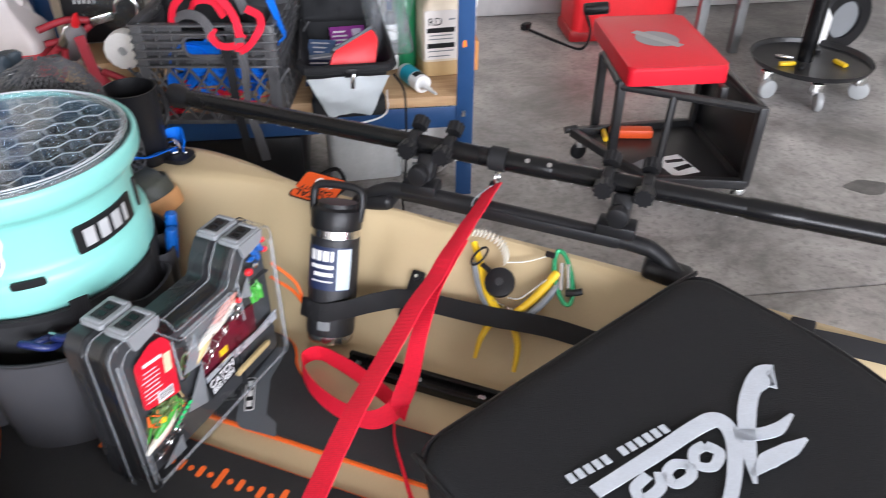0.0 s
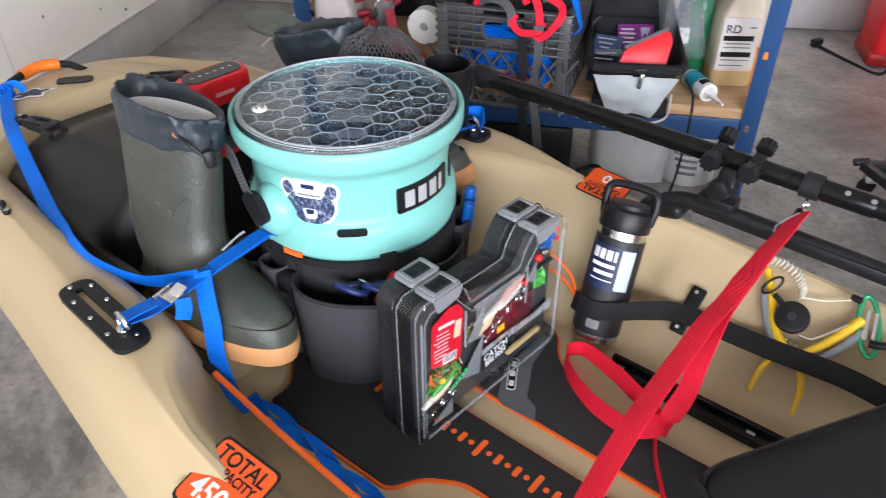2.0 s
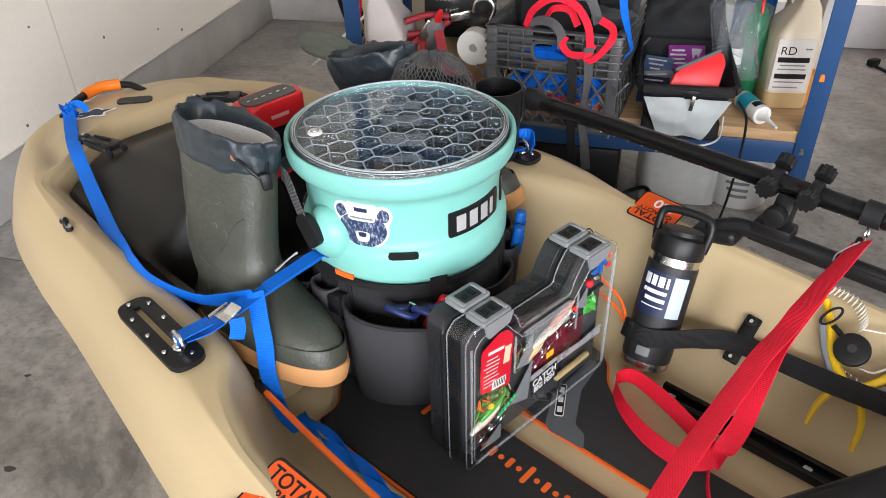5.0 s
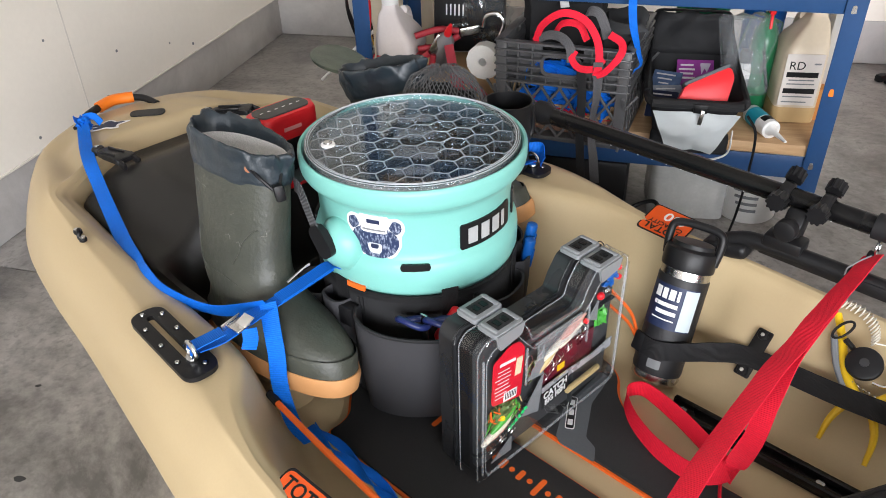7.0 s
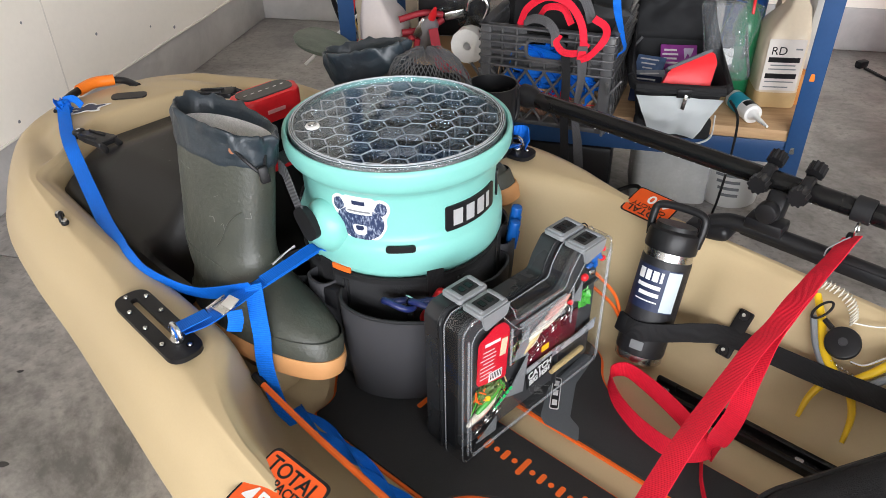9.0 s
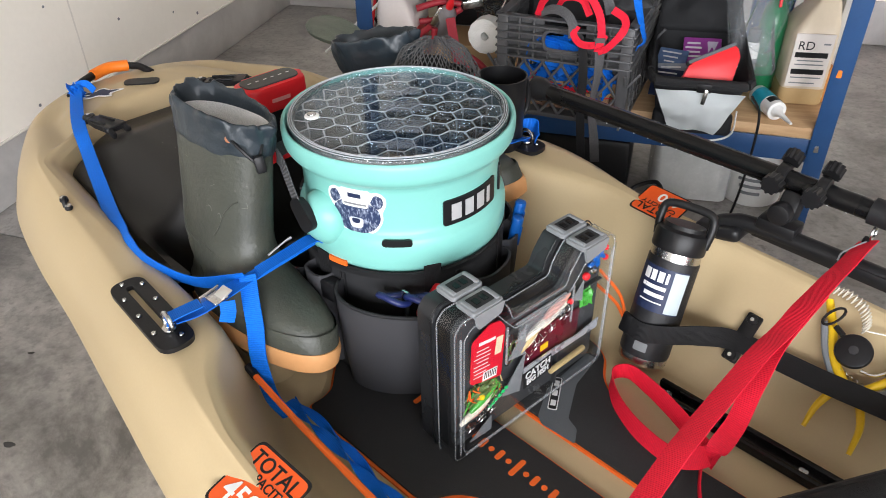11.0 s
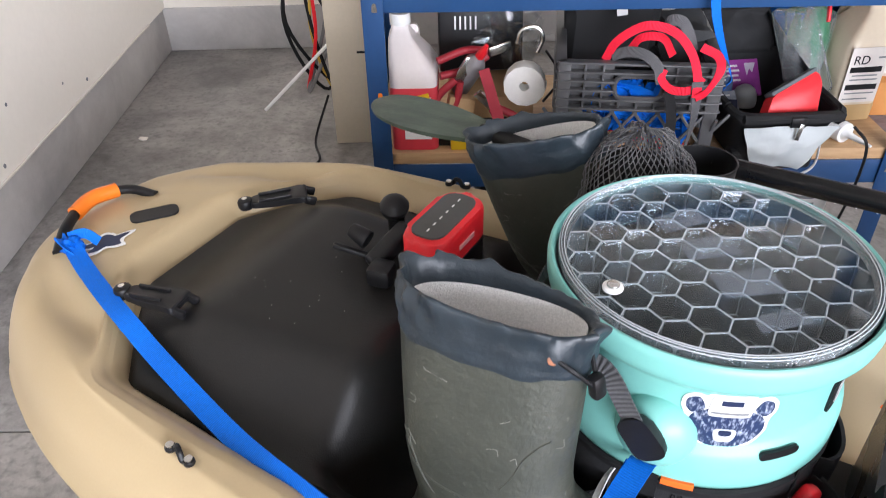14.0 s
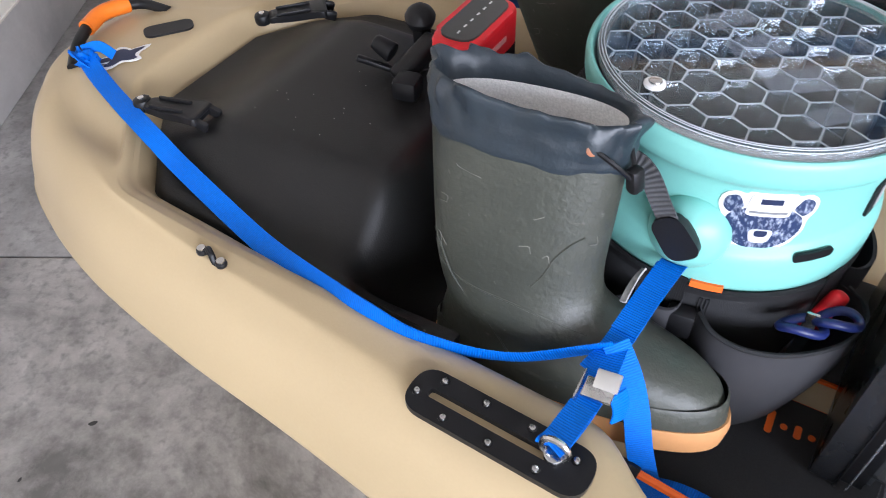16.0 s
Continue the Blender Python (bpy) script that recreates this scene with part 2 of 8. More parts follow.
# ---- helpers ----
def thing(name, m, label, category, group="", kind=""):
    ob = new(name)
    ob.empty_display_size = 0.02
    ob.matrix_basis = m
    return tagged(ob, label, category, group, kind)


def mesh_of(bm, name, smooth=True, angle=40):
    bmesh.ops.recalc_face_normals(bm, faces=bm.faces)
    me = bpy.data.meshes.new(name)
    bm.to_mesh(me)
    bm.free()
    if smooth:
        me.shade_smooth()
        me.set_sharp_from_angle(angle=radians(angle))
    return me


def part(name, bm, mat, parent, label="", smooth=True, angle=40, m=None):
    ob = new(name, mesh_of(bm, name, smooth, angle))
    ob.data.materials.append(mat)
    ob.parent = parent
    if m is not None:
        ob.matrix_basis = m
    return tagged(ob, label)


def box(sx, sy, sz, m=None, bevel=0.0, seg=2, bm=None):
    """A box of that size centred at the pose m."""
    own = bmesh.new()
    bmesh.ops.create_cube(own, size=1)
    bmesh.ops.scale(own, vec=(sx, sy, sz), verts=own.verts)
    if bevel:
        bmesh.ops.bevel(own, geom=own.edges[:], offset=bevel, segments=seg, profile=0.5, affect="EDGES")
    return joined(own, bm, m)


def joined(own, bm, m):
    if m is not None:
        bmesh.ops.transform(own, matrix=m, verts=own.verts)
    if bm is None:
        return own
    me = bpy.data.meshes.new("tmp")
    own.to_mesh(me)
    own.free()
    bm.from_mesh(me)
    bpy.data.meshes.remove(me)
    return bm


def cyl(r, length, m=None, r2=None, seg=24, bevel=0.0, bm=None, caps=True):
    """A cylinder along z, from z = 0 to length."""
    own = bmesh.new()
    bmesh.ops.create_cone(own, cap_ends=caps, segments=seg, radius1=r, radius2=r if r2 is None else r2, depth=length)
    bmesh.ops.translate(own, vec=(0, 0, length / 2), verts=own.verts)
    if bevel:
        rim = [e for e in own.edges if any(len(f.verts) > 4 for f in e.link_faces)]
        bmesh.ops.bevel(own, geom=rim, offset=bevel, segments=2, profile=0.5, affect="EDGES")
    return joined(own, bm, m)


def lathe(profile, seg=48, m=None, bm=None, a0=0.0, a1=360.0):
    own = bmesh.new()
    full = a1 - a0 >= 359.9
    count = seg if full else seg + 1
    rings = []
    for i in range(count):
        a = radians(a0 + (a1 - a0) * i / seg)
        rings.append([own.verts.new((r * math.cos(a), r * math.sin(a), z)) for r, z in profile])
    for i in range(seg):
        p, q = rings[i], rings[(i + 1) % count]
        for j in range(len(profile) - 1):
            own.faces.new((p[j], q[j], q[j + 1], p[j + 1]))
    bmesh.ops.remove_doubles(own, verts=own.verts, dist=1e-6)
    return joined(own, bm, m)


def smooth_path(points, steps=8):
    """Catmull-Rom through the points."""
    p = [Vector(q) for q in points]
    p = [2 * p[0] - p[1]] + p + [2 * p[-1] - p[-2]]
    out = []
    for i in range(1, len(p) - 2):
        a, b, c, d = p[i - 1 : i + 3]
        for s in range(steps):
            t = s / steps
            out.append(0.5 * (2 * b + (c - a) * t + (2 * a - 5 * b + 4 * c - d) * t**2 + (3 * b - a - 3 * c + d) * t**3))
    return out + [p[-2]]


def tube(points, r, seg=10, steps=8, bm=None, m=None, straight=False, ends=None):
    """A round bar through the points; r may be a function of 0 to 1."""
    own = bmesh.new()
    pts = [Vector(q) for q in points] if straight else smooth_path(points, steps)
    side, rings = None, []
    for i, p in enumerate(pts):
        d = (pts[min(i + 1, len(pts) - 1)] - pts[max(i - 1, 0)]).normalized()
        side = d.orthogonal().normalized() if side is None else (side - d * side.dot(d)).normalized()
        up = d.cross(side)
        rr = r(i / (len(pts) - 1)) if callable(r) else r
        rings.append([own.verts.new(p + rr * (math.cos(6.28318 * k / seg) * side + math.sin(6.28318 * k / seg) * up)) for k in range(seg)])
    for a, b in zip(rings, rings[1:]):
        for k in range(seg):
            own.faces.new((a[k], a[(k + 1) % seg], b[(k + 1) % seg], b[k]))
    own.faces.new(rings[0])
    own.faces.new(rings[-1])
    return joined(own, bm, m)


def ribbon(points, width, sides, thick=0.0016, steps=8, wrinkle=0.0, bm=None):
    """A strap through the points; sides: the direction across it, one for all or one for each point."""
    own = bmesh.new() if bm is None else bm
    uv = own.loops.layers.uv.verify()
    pts = smooth_path(points, steps)
    if isinstance(sides[0], (int, float)):
        sides = [sides] * len(points)
    dirs = smooth_path(sides, steps)
    rows, run = [], 0.0
    for i, p in enumerate(pts):
        d = (pts[min(i + 1, len(pts) - 1)] - pts[max(i - 1, 0)]).normalized()
        s = dirs[i] - d * dirs[i].dot(d)
        s.normalize()
        n = d.cross(s)
        if i:
            run += (p - pts[i - 1]).length
        w = width / 2
        off = n * wrinkle * noise.noise((run * 18, 0, width * 90))
        cup = n * thick
        rows.append((run, [own.verts.new(p + off + q) for q in (-s * w, -s * w * 0.5 + cup * 0.4, s * w * 0.5 + cup * 0.4, s * w, s * w * 0.99 + cup, s * w * 0.5 + cup * 1.4, -s * w * 0.5 + cup * 1.4, -s * w * 0.99 + cup)]))
    for (ra, a), (rb, b) in zip(rows, rows[1:]):
        for k in range(8):
            f = own.faces.new((a[k], a[(k + 1) % 8], b[(k + 1) % 8], b[k]))
            for lp, val in zip(f.loops, ((ra, k), (ra, k + 1), (rb, k + 1), (rb, k))):
                lp[uv].uv = (val[0], val[1] / 8)
    own.faces.new(rows[0][1])
    own.faces.new(rows[-1][1])
    return own


def prism(outline, z0, z1, m=None, bm=None, bevel=0.0):
    """An upright plate with that outline (x, y)."""
    own = bmesh.new()
    low = [own.verts.new((x, y, z0)) for x, y in outline]
    high = [own.verts.new((x, y, z1)) for x, y in outline]
    n = len(outline)
    top = own.faces.new(high)
    own.faces.new(low[::-1])
    for i in range(n):
        own.faces.new((low[i], low[(i + 1) % n], high[(i + 1) % n], high[i]))
    if bevel:
        bmesh.ops.bevel(own, geom=top.edges[:], offset=bevel, segments=2, profile=0.5, affect="EDGES")
    return joined(own, bm, m)


def rounded(pts, r, seg=4):
    """The outline with its corners rounded."""
    out, n = [], len(pts)
    for i in range(n):
        a, b, c = Vector(pts[i - 1]), Vector(pts[i]), Vector(pts[(i + 1) % n])
        u, v = (a - b), (c - b)
        k = min(r, u.length * 0.45, v.length * 0.45)
        p, q = b + u.normalized() * k, b + v.normalized() * k
        for s in range(seg + 1):
            t = s / seg
            w = (1 - t) ** 2 * p + 2 * t * (1 - t) * b + t**2 * q
            out.append((w.x, w.y))
    return out


def blob(seed, size, m=None, sub=3, rough=0.25, freq=3.0, bm=None):
    """A lumpy closed form."""
    own = bmesh.new()
    bmesh.ops.create_icosphere(own, subdivisions=sub, radius=1)
    for v in own.verts:
        v.co *= 1 + rough * noise.noise(v.co * freq + Vector((seed, seed * 2.3, seed * 0.7)))
        v.co = Vector((v.co.x * size[0], v.co.y * size[1], v.co.z * size[2]))
    return joined(own, bm, m)


def crumple(bm, amp, freq, cuts=5, seed=0.0):
    """Cuts a form finely and pushes it about, for soft and crushed things."""
    bmesh.ops.subdivide_edges(bm, edges=bm.edges[:], cuts=cuts, use_grid_fill=True)
    for v in bm.verts:
        v.co += amp * noise.noise_vector(v.co * freq + Vector((seed, seed, 0)))
        v.co += 0.4 * amp * noise.noise_vector(v.co * freq * 2.7 + Vector((0, seed, 3)))
    return bm


def text(body, size, mat, parent, m, name="lettering", depth=0.0004, bold=0.0, align="CENTER"):
    cu = bpy.data.curves.new(name, "FONT")
    cu.body, cu.size, cu.extrude, cu.offset = body, size, depth, bold
    cu.align_x, cu.align_y = align, "CENTER"
    cu.materials.append(mat)
    ob = new(name, cu)
    ob.parent, ob.matrix_basis = parent, m
    return ob


def lerp(x, table):
    xs, ys = zip(*table)
    return float(np.interp(x, xs, ys))


def ease(x, a, b):
    t = min(1.0, max(0.0, (x - a) / (b - a)))
    return t * t * (3 - 2 * t)


# ---- the garage ----
def slab(name, sx, sy, sz, m, mat, label, category, bevel=0.0, sub=None):
    ob = new(name, mesh_of(box(sx, sy, sz, None, bevel), name, bool(bevel)))
    ob.data.materials.append(mat)
    ob.matrix_basis = m
    return tagged(ob, label, category, kind="structure")


WALLS = pose(0, 0, 0, 0, 0, 10.1)
XL, XR, YB, YF, ZC, STEM = -1.735, 4.6, 3.307, -2.6, 2.7, 0.176
# floor: two slabs with a sawn joint between them, the far one darker
slab("floor", 7.6, 3.84, 0.12, HOUSE @ pose(1.36, YF + 1.92 - 0.01, -0.06), CONCRETE, "grey stained concrete garage floor slab", "floor", 0.004)
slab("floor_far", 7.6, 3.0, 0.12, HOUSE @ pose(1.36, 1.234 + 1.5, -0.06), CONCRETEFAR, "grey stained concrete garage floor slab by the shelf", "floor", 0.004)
slab("ground", 60, 60, 0.1, HOUSE @ pose(0, -32.6, -0.09), CONCRETE, "pale concrete driveway outside the door", "driveway")
slab("wall_west", 0.15, 6.1, ZC - STEM, WALLS @ pose(XL - 0.075, 0.28, STEM + (ZC - STEM) / 2), DRYWALL, "off-white drywall garage wall", "wall")
slab("wall_west_base", 0.15, 6.1, STEM, WALLS @ pose(XL - 0.081, 0.28, STEM / 2), CURB, "grey concrete stem wall under drywall", "wall base", 0.006)
slab("wall_north", 6.9, 0.15, ZC - STEM, WALLS @ pose(1.5, YB + 0.075, STEM + (ZC - STEM) / 2), DRYWALL, "off-white drywall garage wall", "wall")
slab("wall_north_base", 6.9, 0.15, STEM, WALLS @ pose(1.5, YB + 0.066, STEM / 2), CURB, "grey concrete stem wall under drywall", "wall base", 0.006)
slab("wall_east", 0.15, 5.95, ZC, WALLS @ pose(XR + 0.075, 0.33, ZC / 2), DRYWALL, "off-white drywall garage wall", "wall")
slab("wall_south_left", 0.9, 0.15, ZC, WALLS @ pose(-1.36, YF - 0.075, ZC / 2), DRYWALL, "off-white wall beside the open garage door", "wall")
slab("wall_south_right", 0.8, 0.15, ZC, WALLS @ pose(4.25, YF - 0.075, ZC / 2), DRYWALL, "off-white wall beside the open garage door", "wall")
slab("wall_south_lintel", 4.9, 0.15, 0.45, WALLS @ pose(1.4, YF - 0.075, ZC - 0.225), DRYWALL, "off-white lintel over the open garage door", "wall")
slab("ceiling", 6.8, 6.3, 0.12, WALLS @ pose(1.4, 0.36, ZC + 0.06), CEIL, "white garage ceiling", "ceiling")

# scuffs and drops on the floor
SPOT = material("dark_oil_spot", (0.035, 0.034, 0.033), 0.5, vary=0.3, scale=60)
for sx, sy, r, rz in ((-1.286, 0.866, 0.007, 20), (-1.364, 0.768, 0.004, 70), (-1.145, 0.646, 0.012, 5), (-1.21, 0.53, 0.004, 40)):
    spot = new("floor_spot", mesh_of(prism([(r * (1 + 0.2 * math.sin(3 * a)) * math.cos(a), 0.55 * r * math.sin(a)) for a in np.linspace(0, 5.9, 16)], 0, 0.0005), "floor_spot"))
    spot.data.materials.append(SPOT)
    spot.matrix_basis = HOUSE @ pose(sx, sy, 0.0002, 0, 0, rz)
    tagged(spot, "small dark oil spot on the concrete floor", "stain", "spots on the floor")
chip = new("drywall_chip", mesh_of(blob(6, (0.016, 0.010, 0.005), pose(0, 0, 0.004), sub=2, rough=0.5), "drywall_chip"))
chip.data.materials.append(DRYWALL)
chip.matrix_basis = HOUSE @ pose(-1.68, 2.45, 0.0)
tagged(chip, "small pale chip of drywall lying on the concrete floor", "debris")

# ---- the kayak ----
K = pose(-0.953, 0.927, 0, 0, 0, -19.94)
ZF = 0.28
T_W = [(-0.562, 0.012), (-0.553, 0.045), (-0.535, 0.088), (-0.51, 0.140), (-0.48, 0.185), (-0.44, 0.232), (-0.40, 0.262), (-0.36, 0.284), (-0.28, 0.318), (-0.175, 0.350), (0, 0.376), (0.13, 0.388), (0.3, 0.412), (0.52, 0.442), (0.7, 0.452), (1.2, 0.456), (1.8, 0.43), (2.4, 0.34), (2.9, 0.17), (3.05, 0.03)]
T_G = [(-0.562, 0.425), (-0.53, 0.452), (-0.48, 0.474), (-0.4, 0.488), (-0.2, 0.486), (0, 0.478), (0.4, 0.478), (0.52, 0.468), (0.65, 0.447), (0.9, 0.433), (1.2, 0.416), (1.5, 0.40), (2, 0.39), (3.05, 0.46)]
T_B = [(-0.562, 0.33), (-0.52, 0.22), (-0.42, 0.11), (-0.3, 0.05), (0, 0.015), (2.3, 0.015), (2.8, 0.1), (3.05, 0.3)]
T_I = [(-0.562, 0.002), (-0.45, 0.03), (-0.33, 0.090), (-0.28, 0.142), (-0.24, 0.185), (-0.17, 0.262), (0, 0.270), (0.3, 0.278), (0.42, 0.283), (0.50, 0.32), (0.58, 0.35), (0.8, 0.366), (1.5, 0.36), (2.2, 0.28), (2.8, 0.05), (3.05, 0.005)]
T_N = [p for p in T_I if p[0] < 0.42] + [(0.42, 0.283), (0.446, 0.289), (0.466, 0.311), (0.486, 0.326), (0.53, 0.345), (0.58, 0.357)] + [p for p in T_I if p[0] > 0.6]
T_D = [(-0.562, 0.0), (-0.313, 0.0), (-0.284, 0.050), (0.07, 0.06), (0.125, 0.19), (0.24, 0.2)]


def floor_z(x):
    if x < 0.24:
        return max(ZF, lerp(x, T_G) - lerp(x, T_D))
    return ZF + 0.12 * ease(x, 2.0, 2.4)


def valley(x, y):
    """Depth of the moulded hollow between the bow deck and the gunwale."""
    line = lerp(x, [(-0.56, 0.06), (-0.42, 0.145), (-0.34, 0.193), (-0.23, 0.216), (-0.1, 0.27)])
    return 0.017 * math.exp(-(((y - line) / 0.022) ** 2)) * ease(x, -0.46, -0.36) * (1 - ease(x, -0.25, -0.17))


def hull_section(x, near=False):
    soft_w = 0.25 * lerp(x - 0.06, T_W) + 0.5 * lerp(x, T_W) + 0.25 * lerp(x + 0.06, T_W)
    w, g, b, yi = lerp(x, T_W), lerp(x, T_G), lerp(x, T_B), lerp(x, T_N if near else T_I)
    w += (soft_w - w) * ease(x, -0.42, -0.3) * (1 - ease(x, 2.2, 2.6))
    if not near:
        w += 0.030 * math.exp(-(((x - 0.42) / 0.13) ** 2))
    zf = floor_z(x)
    yi = min(yi, w * 0.62) if w < 0.2 else yi
    k = min(1.0, w / 0.2)
    r = g - 0.105 * k
    deep = g - zf
    fore = 1 - ease(x, 0.425, 0.475)
    foot = max(yi - ((0.112 if not near else lerp(x, [(0.7, 0.05), (1.1, 0.112)])) - (0.085 if not near else 0.023) * fore) * ease(deep, 0.05, 0.15) - 0.012 - 0.016 * (1 - ease(x, -0.05, 0.15)), yi * 0.55)
    zl = zf + 0.038 * fore * ease(deep, 0.1, 0.19)
    pocket = 0.016 * math.exp(-(((x - 0.845) / 0.035) ** 4))
    wide_in = ease(yi, 0.14, 0.24)
    inner = [wide_in * p + (1 - wide_in) * foot * q for p, q in zip((foot - 0.003, foot - 0.018, foot * (1 - 0.27 * fore) - 0.02, foot * (1 - 0.27 * fore) - 0.034, foot * 0.35), (0.95, 0.8, 0.62, 0.45, 0.25))]
    crown = 0.016 * ease(-x, 0.16, 0.40)
    return [(y, z - crown * (y / max(w, 0.01)) ** 2 if z > r else z) for y, z in [(0, b), (0.40 * w, b + 0.005), (0.62 * w, b + 0.05 * k), (0.82 * w, b + 0.62 * (r - b)), (w - 0.012 * k, r - 0.016 * k), (w + 0.003, r - 0.006 * k), (w + 0.003, r + 0.004 * k), (w - 0.002, r + 0.012 * k),
            (w - 0.008 * k, g - 0.070 * k), (w - 0.024 * k, g - 0.036 * k), (w - 0.042 * k, g - 0.014 * k), (w - 0.060 * k, g - 0.003 * k),
            *[(t * (w - 0.060 * k) + (1 - t) * (yi + 0.016), g + 0.001 - valley(x, t * (w - 0.060 * k) + (1 - t) * (yi + 0.016))) for t in (0.85, 0.7, 0.55, 0.4, 0.25, 0.12)], (yi + 0.016, g - 0.001), (yi + 0.006, g - 0.004 * min(1, deep * 20)), (yi, g - 0.014 * min(1, deep * 20)),
            (0.75 * yi + 0.25 * foot - pocket, g - 0.28 * deep), (0.45 * yi + 0.55 * foot - pocket, g - 0.58 * deep), (0.15 * yi + 0.85 * foot - 0.4 * pocket, g - 0.87 * deep), (inner[0], zl + 0.006 * min(1, deep * 8)), (inner[1], zl), (inner[2], zl), (inner[3], zf), (inner[4], zf), (0, zf)]]


kayak = thing("kayak", K, "tan plastic fishing kayak loaded with gear on the garage floor", "kayak")
xs = sorted({round(x, 4) for x in [*np.arange(-0.562, -0.2, 0.012), *np.arange(-0.2, 1.3, 0.02), *np.arange(1.3, 3.06, 0.07)]} | {3.05})
bm = bmesh.new()
rows = []
for x in xs:
    half = hull_section(x)
    line = [(y, z) for y, z in half] + [(-y, z) for y, z in hull_section(x, True)[-2:0:-1]]
    rows.append([bm.verts.new((x, y, z)) for y, z in line])
for a, b in zip(rows, rows[1:]):
    for i in range(len(a)):
        bm.faces.new((a[i], a[(i + 1) % len(a)], b[(i + 1) % len(b)], b[i]))
bm.faces.new(rows[0])
bm.faces.new(rows[-1])
hull = part("hull", bm, HULL, kayak, "moulded tan polyethylene hull", angle=60)
soft = hull.modifiers.new("soft", "SUBSURF")
soft.levels = soft.render_levels = 1
bm = prism(rounded([(0.33, -0.245), (0.40, -0.245), (0.425, -0.230), (0.425, -0.190), (0.40, -0.170), (0.33, -0.170)], 0.02, 5), ZF - 0.02, 0.366, bevel=0.014)
part("moulded_footrest", bm, HULL, kayak, "raised tan footrest moulded into the hull")

# front hatch lid
T_HW = [(-0.278, 0.098), (-0.262, 0.128), (-0.235, 0.163), (-0.165, 0.240), (-0.15, 0.246), (0.0, 0.254), (0.10, 0.262), (0.27, 0.270)]
bm = bmesh.new()
grid = []
hx = list(np.linspace(-0.278, 0.262, 50))
for x in hx:
    hw = lerp(x, T_HW)
    row = []
    for t in np.linspace(-1, 1, 41):
        y = t * hw
        e = abs(y)
        up = 0.050 * (1 - ease(e, 0.125, 0.215)) * ease(x, -0.26, -0.10)
        rim = -0.012 * ease(abs(t), 0.94, 1.0)
        dip = -0.006 * math.exp(-(((y - 0.0) / 0.05) ** 2)) * ease(x, -0.1, 0.05)
        z = 0.456 + up + rim + dip - 0.15 * ease(x, 0.100, 0.185) * (1 - ease(e, 0.205, 0.245)) - 0.012 * ease(x, -0.1, 0.1) * ease(e, 0.1, 0.2)
        row.append(bm.verts.new((x, y, z)))
    grid.append(row)
for a, b in zip(grid, grid[1:]):
    for i in range(len(a) - 1):
        bm.faces.new((a[i], a[i + 1], b[i + 1], b[i]))
edge = [e for e in bm.edges if e.is_boundary]
ext = bmesh.ops.extrude_edge_only(bm, edges=edge)
bmesh.ops.translate(bm, vec=(0, 0, -0.03), verts=[v for v in ext["geom"] if isinstance(v, bmesh.types.BMVert)])
part("hatch_lid", bm, HATCH, kayak, "matt black front hatch lid", angle=50)
rg = random.Random(21)
bm = bmesh.new()
for i in range(14):
    x, y = rg.gauss(-0.06, 0.06), rg.gauss(-0.06, 0.05)
    if x > -0.2 and abs(y) < 0.12 and x < 0.08:
        blob(i, (0.0007, 0.0006, 0.0005), pose(x, y, 0.5062 - 0.012 * ease(x, -0.1, 0.1) * ease(abs(y), 0.1, 0.2) - 0.006 * math.exp(-((y / 0.05) ** 2)) * ease(x, -0.1, 0.05)), sub=1, rough=0.4, bm=bm)
crumbs = new("crumbs", mesh_of(bm, "crumbs"))
crumbs.data.materials.append(material("grit", (0.35, 0.34, 0.32), 0.8))
crumbs.matrix_basis = K
tagged(crumbs, "scattered pale crumbs of grit on the black hatch", "grit", kind="stuff")


def latch(x, y, z, rz, tilt):
    m = pose(x, y, z, 0, tilt, rz)
    bm = prism(rounded([(-0.020, -0.011), (0.012, -0.017), (0.050, -0.019), (0.066, -0.022), (0.066, 0.022), (0.050, 0.019), (0.012, 0.017), (-0.020, 0.011)], 0.006, 3), -0.001, 0.009, m, bevel=0.003)
    box(0.050, 0.004, 0.005, m @ pose(0.018, -0.010, 0.010), 0.0015, bm=bm)
    box(0.050, 0.004, 0.005, m @ pose(0.018, 0.010, 0.010), 0.0015, bm=bm)
    p = part("hatch_latch", bm, BLACK, kayak, "black rubber hatch latch")
    part("pivot", cyl(0.012, 0.017, m @ pose(-0.028, 0, -0.005), bevel=0.005), BLACK, p)
    part("screw", cyl(0.0042, 0.002, m @ pose(-0.028, 0, 0.0115), seg=12), STEEL, p)
    for sy in (-1, 1):
        part("prong", box(0.018, 0.008, 0.014, m @ pose(0.070, 0.015 * sy, -0.002, 0, 24, 0), 0.003), BLACK, p)
    part("cross_pin", cyl(0.0030, 0.036, m @ pose(0.064, 0.018, 0.006, 90, 0, 0), seg=10), BLACK, p)
    return p


latch(-0.219, -0.152, 0.496, 8.6, -4)
latch(-0.229, 0.103, 0.495, 42, -3)

# bow carry handle with orange grip
bm = tube([(-0.425, -0.124, 0.478), (-0.452, -0.088, 0.488), (-0.474, -0.052, 0.490)], 0.0085)
handle = part("carry_handle", bm, BLACK, kayak, "black bow carry handle with an orange grip")
part("handle_end", tube([(-0.472, 0.026, 0.491), (-0.450, 0.044, 0.489), (-0.415, 0.054, 0.482)], 0.0078), BLACK, handle)
part("grip", tube([(-0.474, -0.052, 0.490), (-0.483, -0.012, 0.493), (-0.472, 0.028, 0.491)], 0.0120, seg=16), ORANGEPLASTIC, handle, "orange grip sleeve")
oval = rounded([(-0.036, -0.016), (0.036, -0.016), (0.036, 0.016), (-0.036, 0.016)], 0.016, 6)
